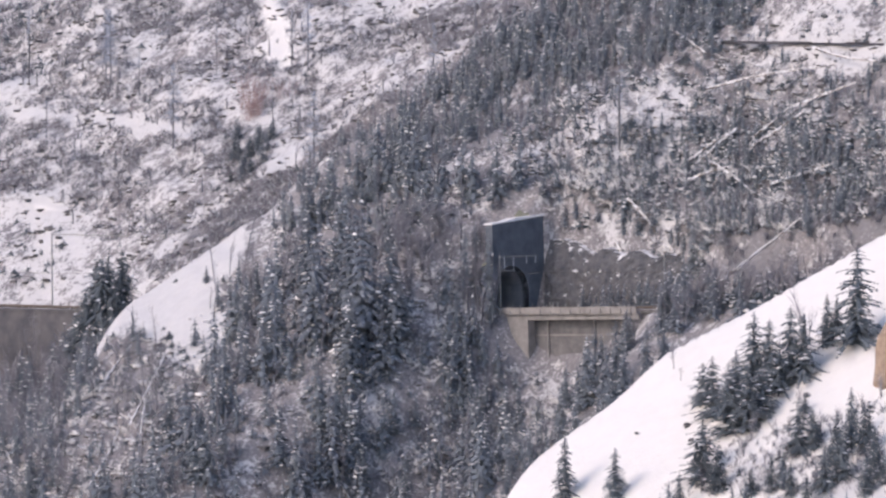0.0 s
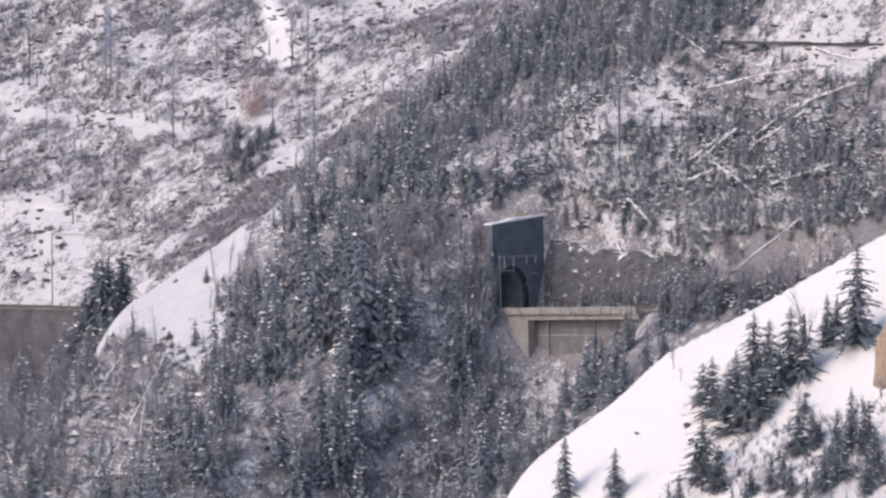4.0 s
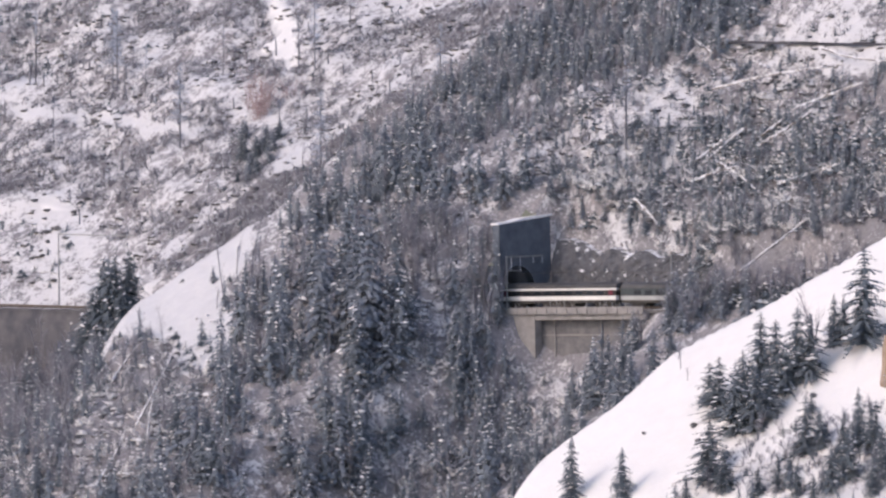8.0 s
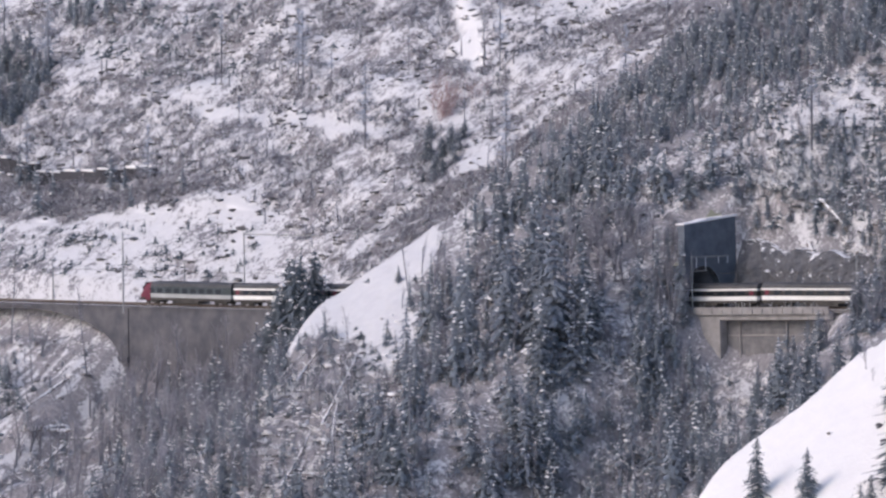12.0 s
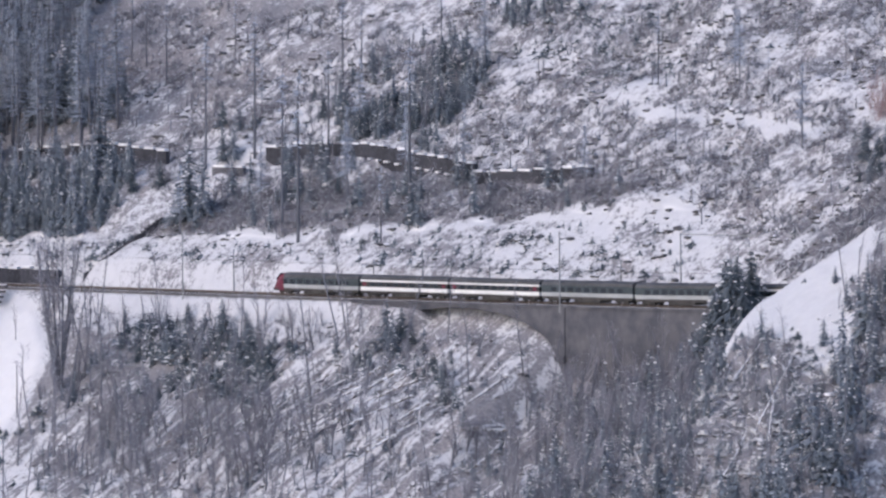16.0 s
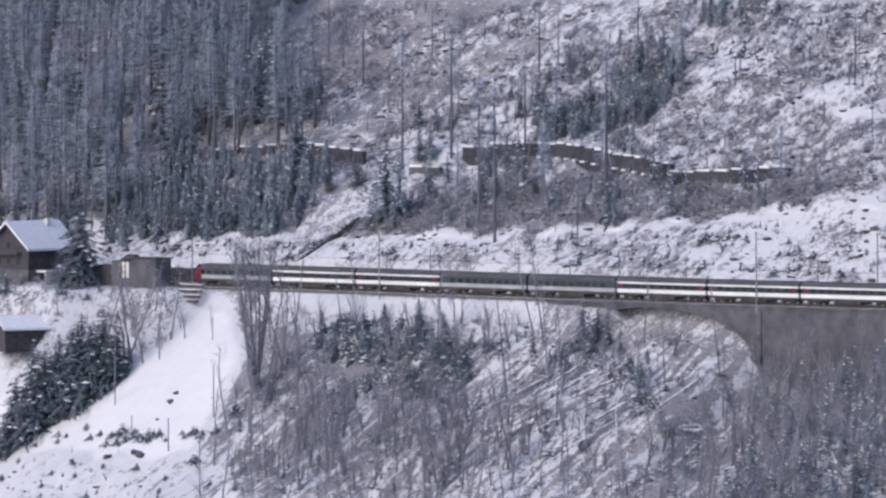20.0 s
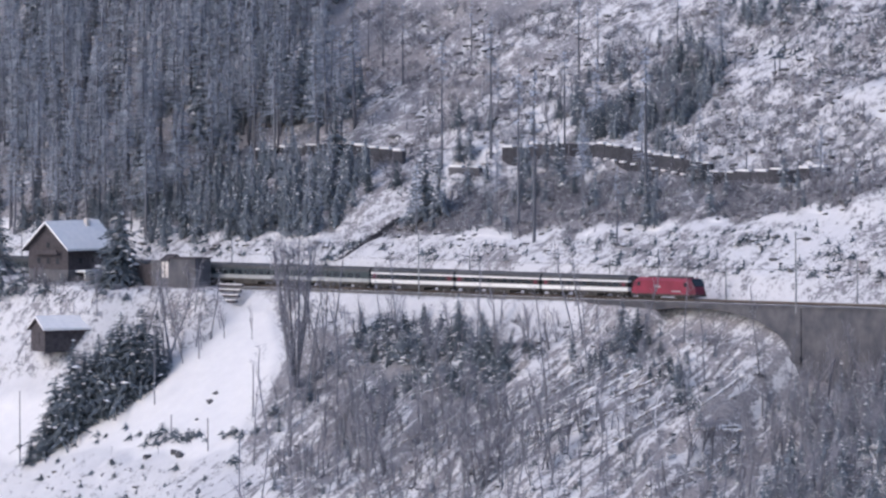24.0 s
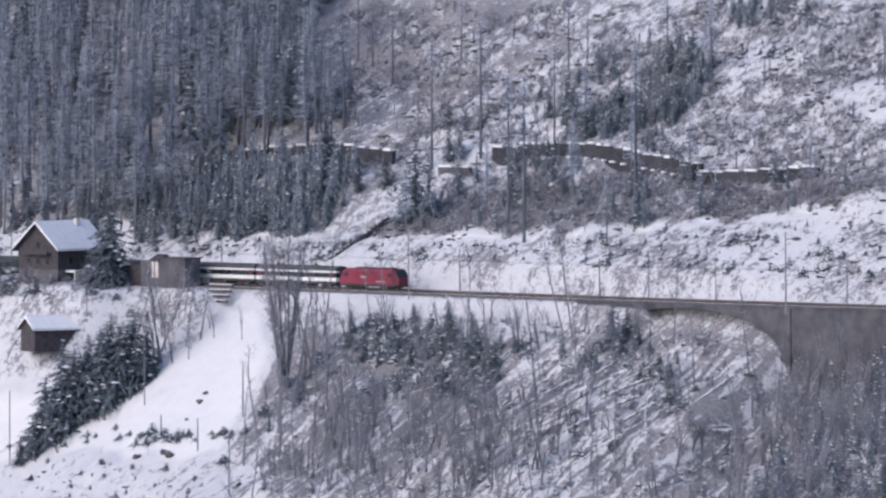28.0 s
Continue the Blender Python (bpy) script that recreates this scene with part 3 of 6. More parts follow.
def bush_mesh(seed, sticks=7, lean=0.8, thick=0.034):
    rng = random.Random(seed)
    bm = bmesh.new()
    for _ in range(sticks):
        d = Vector((rng.uniform(-lean, lean), rng.uniform(-lean, lean), rng.uniform(0.6, 1.2)))
        p = Vector((rng.uniform(-0.3, 0.3), rng.uniform(-0.3, 0.3), -0.1))
        q = p + d * rng.uniform(0.5, 0.9)
        spike(bm, p, q, thick)
        k = p.lerp(q, rng.uniform(0.3, 0.7))
        spike(bm, k, k + Vector((rng.uniform(-0.35, 0.35), rng.uniform(-0.35, 0.35), rng.uniform(0.1, 0.5))), thick * 0.65)
    me = bpy.data.meshes.new("bush")
    bm.to_mesh(me)
    bm.free()
    return me


def stone_mesh(seed, flat=0.5):
    rng = random.Random(seed)
    bm = bmesh.new()
    bmesh.ops.create_icosphere(bm, subdivisions=1, radius=0.5)
    for v in bm.verts:
        v.co *= rng.uniform(0.45, 1.35)
        v.co.x *= 1.7
        v.co.z *= flat
    me = bpy.data.meshes.new("stone")
    bm.to_mesh(me)
    bm.free()
    return me


def joined(ob, slots):
    """A tree's parts as arrays, with a material slot for each."""
    vs, ts, ks, base = [], [], [], 0
    for c in ob.children:
        slot = slots[0] if c.name.startswith("trunk") else slots[1]
        v, t, k = arrays(c.data)
        vs.append(v), ts.append(t + base), ks.append(k + slot)
        base += len(v)
    return np.concatenate(vs), np.concatenate(ts), np.concatenate(ks)


SPRUCES = [spruce("spruce_tree", 11, 19, 0.22, 9, NEEDLES, 0.08, 0.3, 5), spruce("spruce_tree", 12, 22, 0.18, 8, NEEDLES_SNOWY, 0.06, 0.3, 5),
           spruce("spruce_tree", 13, 18, 0.27, 9, NEEDLES_SNOWY, 0.04, 0.3, 5), spruce("spruce_tree", 14, 24, 0.15, 7, NEEDLES, 0.12, 0.35, 5),
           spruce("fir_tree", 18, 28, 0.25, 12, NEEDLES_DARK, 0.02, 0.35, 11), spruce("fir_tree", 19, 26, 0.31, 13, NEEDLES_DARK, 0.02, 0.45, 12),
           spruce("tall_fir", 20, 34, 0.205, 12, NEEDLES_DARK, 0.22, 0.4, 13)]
YOUNG = [spruce("young_spruce", 15 + i, 10, w, 5, NEEDLES_SNOWY, 0.03, 0.25, 2, 0.24, 0.075) for i, w in enumerate((0.26, 0.32))]
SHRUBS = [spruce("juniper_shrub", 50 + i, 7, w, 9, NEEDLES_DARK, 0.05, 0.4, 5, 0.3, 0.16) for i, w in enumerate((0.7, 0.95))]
LARCHES = [larch("larch_tree", 21), larch("larch_tree", 22), larch("larch_tree", 23, 34, 0.06, 0.5, DARKBARK), larch("larch_tree", 24, 26, 0.05, 0.6, DARKBARK)]
BARES = [bare_tree("bare_tree", 31), bare_tree("bare_tree", 32, 2, 0.6), bare_tree("bare_tree", 33, 4, 0.45), bare_tree("bare_tree", 34, 1, 0.8), slender("old_tree", 35, 8, 0.20), slender("slender_tree", 36), slender("slender_tree", 37)]
SPRUCE_LABELS = ("dark green spruce with a light dusting of snow", "slender spruce with snowy branches",
                 "broad young spruce with snowy branches", "narrow tall dark spruce on the slope",
                 "bushy dark fir on the snowy slope", "broad ragged dark fir on the snowy slope", "tall dark fir with a bare lower trunk")
BARE_LABELS = ("leafless grey-brown tree on the snowy slope", "leafless forked tree on the snowy slope",
               "leafless tree with several stems", "leafless spreading tree on the slope", "tall leafless tree with many slender stems", "slender leafless tree leaning on the slope", "slender leafless tree leaning on the slope")
for ob, label in zip(SPRUCES, SPRUCE_LABELS):
    tagged(ob, label, "tree", "spruces on the mountainside")
for ob in LARCHES:
    tagged(ob, "tall bare larch with a thin straight trunk", "tree", "larches on the mountainside")
for ob, label in zip(BARES, BARE_LABELS):
    tagged(ob, label, "tree", "leafless trees on the mountainside")
for ob in SHRUBS:
    tagged(ob, "low dark juniper shrub in the snow", "shrub", "low shrubs in the snow")
for ob in YOUNG:
    tagged(ob, "small snowy young spruce on the slope", "tree", "spruces on the mountainside")
USED = set()


def far_models(rows, gap, tufts, snowy, pad):
    """Lighter spruces for the joined woods, as arrays."""
    got = []
    for seed, tiers, width, num in rows:
        ob = spruce("far_spruce", seed, tiers, width, num, NEEDLES, gap, 0.3, tufts, snowy, pad)
        got.append(joined(ob, (0, 1)))
        for o in list(ob.children) + [ob]:
            bpy.data.objects.remove(o)
    return got


def plant(models, i, a, b, h, rng, wide=1.0, sink=0.0):
    """One tree as a thing of its own, h metres high."""
    m = spot(a, b, rng.uniform(0, 360), -sink)
    ob = models[i]
    made = ob if ob.name not in USED and not USED.add(ob.name) else copy_thing(ob, m)
    made.matrix_basis = m @ Matrix.Diagonal((h * wide, h * wide, h, 1))
    return made


REGIONS = {
    "forest": [(366, 72), (250, 74), (231, 56), (195, 39), (179, 25), (171, 13), (196, 12), (230, 10), (274, 9), (330, 20)],
    "band": [(-84, 6), (-76, 30), (-80, 66), (-129, 54), (-138, 36), (-106, 34), (-105, 16), (-97, 7)],
    "rib": [(-62, -30), (-82, -12), (-80, 0), (-84, 8), (-122, 10), (-122, 4), (-126, -8), (-140, -9), (-150, -14), (-172, -40), (-180, -72), (-60, -72), (-20, -52), (-30, -34)],
    "ribtop": [(-64, 2), (-68, 30), (-76, 70), (-130, 64), (-128, 12), (-112, 8)],
    "cliff": [(-129, 14), (-129, 25), (-160, 27), (-196, 28), (-206, 17), (-182, 13), (-165, 13), (-150, 14)],
    "upper_wood": [(164, 48), (150, 62), (138, 69), (115, 62), (106, 44), (141, 41)],
    "yard": [(174, -8), (250, -21), (250, -30), (196, -27), (172, -16)],
    "abutment": [(-114, -6), (-131, -6), (-138, -12), (-150, -32), (-128, -36), (-112, -20)],
    "spur_foot": [(-236, -62), (-262, -54), (-285, -58), (-285, -78), (-240, -76)],
    "scrub": [(-112, 28), (-142, 46), (-195, 30), (-205, 10), (-180, 10), (-132, 12), (-129, 10), (-108, 16)],
    "gorge": [(138, -12), (103, -8), (34, -6), (9, -9), (-20, -30), (-60, -75), (90, -70), (103, -52), (136, -26)],
    "upper": [(162, 22), (198, 39), (248, 74), (-54, 82), (-60, 30), (-40, 4), (0, 22)],
    "bank": [(225, 7), (228, 10.5), (160, 11.5), (114, 12), (92, 14), (66, 18), (36, 20.5), (10, 22), (-5, 12), (40, 7)],
    "hillfoot": [(156, 13), (133, 12.5), (114, 13.5), (92, 16), (71, 19), (40, 22.5), (30, 27), (60, 31), (100, 33), (154, 31)],
    "gorge_low": [(109, -25), (84, -25.5), (62, -28), (27, -31), (8, -40), (56, -48), (74, -52), (108, -48)],
    "low_left": [(-30, -4), (-68, -34), (-84, -55), (-104, -63), (-60, -72), (-30, -45), (-10, -20)],
    "cliff_dark": [(-139, 29), (-150, 34.5), (-160, 33), (-183, 33.5), (-191, 25), (-171, 23), (-151, 21)],
    "crag_foot": [(-127, 10.5), (-127, 20), (-150, 18), (-182, 18), (-182, 12), (-150, 11)],
    "bare_patch": [(-106, -4), (-118, 0), (-126, 3), (-131, -6), (-124, -13), (-109, -11)],
    "lee": [(-29, 20), (-38, 43), (-54, 66), (-75, 60), (-72, 35), (-70, 10), (-45, 10)],
    "ravine_side": [(-130.9, -1.5), (-135.9, 0.8), (-146.1, -2.4), (-167.3, -16.1), (-168.9, -32.8), (-167.8, -37.9), (-134.6, -9.8)],
    "high_corner": [(-164.4, 39.0), (-173.8, 41.3), (-182.7, 33.5), (-170.9, 33.9)],
    "upper_dark": [(133.1, 77.8), (61.1, 76.2), (44.5, 58.0), (82.0, 56.2), (124.0, 70.4)],
    "abutment_wood": [(-125, -10), (-128, -5), (-136, -6), (-142, -11), (-134, -19)],
    "bridge_wood": [(-147, 15), (-179, 16), (-168, 10), (-152, 10)],
    "viaduct_foot": [(8, -6.5), (-32, -6.5), (-40, -16), (-30, -28), (-8, -26), (6, -14)],
    "under_bridge": [(-150, -8), (-176, -8), (-186, -20), (-178, -45), (-160, -30)],
    "gully": [(-19, 36), (-12, 43.6), (-17, 47), (-22.4, 46), (-29, 33), (-25, 31)],
    "low_wood": [(229, 30), (220, 31), (184, 31), (174, 25), (172, 16.6), (177, 12), (198, 10), (223, 8), (239, 20)],
    "dark_band": [(-73.5, -3.6), (-75, 18), (-75, 35), (-77, 45), (-82, 56), (-90, 66), (-130, 62), (-140, 46), (-130, 36), (-113, 36), (-102, 33), (-98, 26), (-104, 10), (-117, -3)],
    "high_path": [(-138, 37.5), (-190, 38), (-190, 62), (-132, 58)],
    "fir_patch": [(134, 42), (137, 51), (131, 53), (132, 60), (130, 64), (117, 63.5), (107, 55), (107, 45), (102, 40), (116, 38.5)],
    "fir_patch_high": [(127, 76), (115, 77), (103, 75), (112, 70), (120, 69)],
    "forest_edge": [(262, 9), (178, 11), (172, 15), (180, 22), (262, 18)],
    "spur_end": [(-232, -55), (-241, -53), (-250, -48), (-260, -43), (-280, -63), (-239, -64)],
    "verge": [(156, -6.6), (66, -6.6), (64, -11), (150, -11)],
    "house_front": [(214, -17.5), (232, -17.5), (236, -20), (212, -20)],
    "foot": [(36, -5), (-36, -5), (-62, -34), (-70, -75), (-20, -34), (9, -9)],
    "gorge_dark": [(129.8, -10.6), (117.6, -11.4), (97.5, -12.7), (82.9, -11.2), (72, -12.1), (73.7, -21), (80, -27.4), (98.4, -24.8), (110.8, -24.2)],
    "gorge_mid": [(61.5, -15.2), (58.5, -11.3), (53, -6.7), (35.7, -14.2), (18.2, -20.7), (18.5, -24.3), (35.6, -18.1), (47.7, -14.7), (55.1, -17.7)],
    "gorge_firs": [(134, -8), (110, -7), (72, -20), (84, -26), (112, -16), (130, -13)],
    "under_dome": [(-62, -32), (-84, -26), (-104, -36), (-104, -70), (-60, -70)],
    "spur_corner": [(-236, -60), (-262, -53), (-290, -55), (-290, -80), (-236, -80)],
    "meadow_edge": [(104, -52), (150, -44), (215, -46), (200, -72), (90, -72)],
}


# ---- railway ----
LENGTH, PITCH, LOCO = 25.0, 25.4, 18.6
SPEED, FRONT_AT_20 = 21.2, 180.6
NEAR = 1.9          # the train runs on the downhill track


def coach(kind, label, cut=0.0):
    """A coach along local x, ahead at +x: body shell, roof, bands, windows, doors, bogies."""
    h = LENGTH / 2 - 0.15
    ob = tagged(new("passenger_coach"), label, "railway coach", "coaches of the train")
    white = kind == "white"
    low, band, top = (WHITE, BLACK, WHITE) if white else (GREYBAND, GREEN, GREEN)
    w = 1.41
    e = h - cut
    part("lower_body", boxes((-h, e, -w, w, 1.18, 1.88), bevel=0.04), low, ob)
    part("window_band", boxes((-h, e, -w + 0.01, w - 0.01, 1.885, 2.78)), band, ob)
    up = bmesh.new()
    prism(up, [(-w, 2.785), (w, 2.785), (w, 3.10), (-w, 3.10)], -h, e)
    part("upper_body", up, top, ob)
    roof = bmesh.new()
    prism(roof, [(-w, 3.105), (w, 3.105), (1.27, 3.6), (0.8, 3.92), (0, 4.03), (-0.8, 3.92), (-1.25, 3.65)], -h, e)
    part("roof", roof, DARKROOF, ob)
    for side in (-1, 1):
        for i in range(9):
            x = -h + 3.4 + i * (2 * h - 6.8) / 8
            y0, y1 = sorted((side * (w - 0.015), side * (w + 0.012)))
            part("window", boxes((x - 0.7, x + 0.7, y0, y1, 2.02, 2.78)), GLASS, ob)
        for x in (-h + 1.15, h - 1.15) if not cut else (-h + 1.15,):
            y0, y1 = sorted((side * (w - 0.02), side * (w + 0.02)))
            part("door", boxes((x - 0.42, x + 0.42, y0, y1, 1.97, 2.83)), DARKRED if white else GREEN, ob)
    part("underframe", boxes((-h + 0.1, h - 0.1, -1.36, 1.36, 0.72, 1.175), (-3.5, 3.5, -1.3, 1.3, 0.25, 0.72)), UNDER, ob)
    for x in (-h + 3.2, h - 3.2):
        bogie = part("bogie", boxes((x - 1.7, x + 1.7, -1.1, 1.1, 0.35, 0.75)), UNDER, ob)
        for dx in (-1.25, 1.25):
            for side in (-1, 1):
                wheel = bmesh.new()
                tube(wheel, (x + dx, side * 0.70, 0.46), (x + dx, side * 0.83, 0.46), 0.46, 0.46, 14)
                part("wheel", wheel, UNDER, bogie)
    for x in (-h - 0.35, h) if not cut else (-h - 0.35,):
        part("gangway", boxes((x, x + 0.35, -0.55, 0.55, 1.1, 3.3)), UNDER, ob)
    return ob


def cab(bm, h, w, nose, top):
    """A sloping cab: a body cross-section that draws in towards +x."""
    rows = []
    for k in range(6):
        q = k / 5
        x = h + nose * q
        ht = top - (top - 1.9) * q ** 2.2
        hw = w * (1 - 0.22 * q ** 2)
        rows.append([(x, -hw, 0.75), (x, hw, 0.75), (x, hw, 0.8 + (ht - 0.8) * 0.55), (x, hw * 0.86, ht - 0.25), (x, hw * 0.45, ht), (x, -hw * 0.45, ht), (x, -hw * 0.86, ht - 0.25), (x, -hw, 0.8 + (ht - 0.8) * 0.55)])
    vs = [[bm.verts.new(p) for p in r] for r in rows]
    for r, s in zip(vs, vs[1:]):
        for i in range(8):
            bm.faces.new((r[i], s[i], s[(i + 1) % 8], r[(i + 1) % 8]))
    bm.faces.new(vs[-1])
    bm.faces.new(vs[0][::-1])
    bmesh.ops.recalc_face_normals(bm, faces=bm.faces[:])
    return bm


def driving_trailer():
    ob = coach("green", "dark green driving trailer with a red cab end", 3.1)
    ob.name = "driving_trailer"
    h = LENGTH / 2 - 0.15
    nose = cab(bmesh.new(), h - 3.09, 1.435, 3.0, 3.95)
    c = part("cab", nose, DARKRED, ob, "dark red sloping cab")
    screen = bmesh.new()
    prism(screen, [(h - 1.75, 3.72), (h - 0.55, 2.62), (h - 0.47, 2.68), (h - 1.65, 3.82)], -1.08, 1.08, "y")
    part("windscreen", screen, GLASS, c)
    for side in (-0.85, 0.85):
        lamp = bmesh.new()
        tube(lamp, (h - 0.2, side, 1.25), (h - 0.05, side, 1.25), 0.12, 0.12, 8)
        part("headlight", lamp, GLASS, c)
    return ob


def sorted_x(p, q):
    return (min(p, q), max(p, q))


def locomotive():
    """A red electric locomotive with two sloping cabs."""
    ob = tagged(new("locomotive"), "red electric locomotive pushing at the end of the train", "locomotive")
    h, w = LOCO / 2 - 0.2, 1.48
    mid = h - 2.1
    body = bmesh.new()
    prism(body, [(-w, 0.95), (w, 0.95), (w, 3.25), (1.2, 3.8), (-1.2, 3.8), (-w, 3.25)], -mid, mid)
    part("body", body, RED, ob, "bright red ribbed side panels")
    for s in (1, -1):
        bm = cab(bmesh.new(), mid, w, 2.0, 3.8)
        if s < 0:
            bmesh.ops.rotate(bm, verts=bm.verts[:], cent=(0, 0, 0), matrix=Matrix.Rotation(math.pi, 3, "Z"))
        # The rear cab's shade is painted in: a darker red than the front cab.
        c = part("cab", bm, RED if s > 0 else DARKRED, ob)
        screen = bmesh.new()
        prism(screen, [(s * (mid + 0.75), 3.62), (s * (mid + 1.75), 2.35), (s * (mid + 1.85), 2.42), (s * (mid + 0.85), 3.72)], -1.12, 1.12, "y")
        part("windscreen", screen, GLASS, c)
        for y in (-1.475, 1.455):
            part("cab_side_panel", boxes(sorted_x(s * (mid + 0.1), s * (mid + 1.1)) + (y, y + 0.03, 2.2, 3.0)), DARKRED, c)
        for side in (-0.9, 0.9):
            lamp = bmesh.new()
            tube(lamp, (s * (mid + 1.85), side, 1.2), (s * (mid + 2.04), side, 1.2), 0.13, 0.13, 8)
            part("headlight", lamp, GLASS, c)
        part("buffer_beam", boxes((s * (mid + 1.9) - 0.15, s * (mid + 1.9) + 0.15, -1.3, 1.3, 0.55, 0.95)), UNDER, c)
    part("skirt", boxes((-mid - 1.6, mid + 1.6, -w + 0.02, w - 0.02, 0.55, 0.95)), UNDER, ob)
    part("roof_equipment", boxes((-4.5, 4.5, -0.9, 0.9, 3.8, 4.02), (-6.4, -5.2, -0.6, 0.6, 3.8, 4.05)), DARKROOF, ob)
    for side in (-1, 1):
        y0, y1 = sorted((side * (w - 0.01), side * (w + 0.015)))
        part("side_marking", boxes((0.4, 2.2, y0, y1, 2.05, 2.4)), GREYBAND, ob, "pale lettering block reduced to a bar")
        part("side_marking", boxes((-5.2, -2.6, y0, y1, 1.35, 1.58)), GREYBAND, ob, "pale lettering block reduced to a bar")
        part("cab_side_window", boxes((mid - 0.9, mid - 0.1, y0, y1, 2.3, 3.0)), GLASS, ob)
        part("cab_side_window", boxes((-mid + 0.1, -mid + 0.9, y0, y1, 2.3, 3.0)), GLASS, ob)
    for x in (-5.2, 5.2):
        bogie = part("bogie", boxes((x - 2.0, x + 2.0, -1.15, 1.15, 0.3, 0.72)), UNDER, ob)
        for dx in (-1.35, 1.35):
            for side in (-1, 1):
                wheel = bmesh.new()
                tube(wheel, (x + dx, side * 0.70, 0.55), (x + dx, side * 0.83, 0.55), 0.55, 0.55, 14)
                part("wheel", wheel, UNDER, bogie)
    arm = bmesh.new()
    tube(arm, (-5.8, 0, 4.05), (-4.6, 0, 4.75), 0.05, 0.04, 5)
    tube(arm, (-4.6, 0, 4.75), (-6.0, 0, 5.5), 0.04, 0.04, 5)
    tube(arm, (-6.0, -0.85, 5.5), (-6.0, 0.85, 5.5), 0.05, 0.05, 5)
    part("pantograph", arm, UNDER, ob, "raised pantograph")
    return ob


WHITE_LABEL = "cream-white coach with a black window band and red doors"
GREEN_LABEL = "dark green coach with pale grey lower panels"
white_coach, green_coach = coach("white", WHITE_LABEL), coach("green", GREEN_LABEL)
TRAIN = [driving_trailer()]
for kind in ("white", "white", "green", "green", "white", "white", "white"):
    src = white_coach if kind == "white" else green_coach
    TRAIN.append(src if src not in TRAIN else copy_thing(src, Matrix()))
TRAIN.append(locomotive())


def bridge():
    """The short concrete bridge below the tunnel mouth."""
    a0, a1 = PORTAL_A - 0.3, -157.5
    mid = (a0 + a1) / 2
    m = track_pose(mid)
    ob = empty("railway_bridge", m, "short weathered concrete railway bridge over a ravine", "bridge")
    L = (a0 - a1) / 2
    part("deck", boxes((-L, L, -4.6, 4.9, -1.05, -0.62), bevel=0.03), CONCRETE, ob)
    part("girder", boxes((-L, L - 6.6, 3.6, 4.3, -1.95, -1.05)), CONCRETE, ob)
    part("parapet", boxes((-L, L, 4.65, 4.9, -0.62, 0.12)), CONCRETE, ob, "pale stained concrete parapet")
    for i in range(14):
        x = -L + 1.2 + i * (2 * L - 2.4) / 13
        part("bracket", boxes((x - 0.12, x + 0.12, 4.9, 5.08, -1.0, -0.1)), CONCRETE, ob)
    for x in (L - 9.4, L - 19.4):
        pipe = bmesh.new()
        tube(pipe, (x, 2.55, -14), (x, 2.55, -1.2), 0.16, 0.16, 8)
        part("drain_pipe", pipe, CONCRETE, ob, "pale upright drain pipe")
    part("cross_beam", boxes((-L, L - 6.7, 2.3, 2.5, -4.6, -4.35)), CONCRETE, ob)
    rng = random.Random(14)
    for i in range(26):
        x = rng.uniform(-L, L)
        part("parapet_post", boxes((x - 0.05, x + 0.05, 4.72, 4.82, 0.1, rng.uniform(0.5, 1.1))), STEEL, ob)
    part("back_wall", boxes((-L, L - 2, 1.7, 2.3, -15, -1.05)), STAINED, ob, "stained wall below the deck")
    wing = bmesh.new()
    prism(wing, [(L + 0.6, -1.05), (L - 6.7, -1.05), (L - 6.7, -11.5), (L - 5.6, -11.5), (L + 1.4, -1.6)], 2.6, 4.4, "y")
    part("abutment", wing, CONCRETE, ob, "sunlit sloping concrete abutment")
    return ob


bridge()


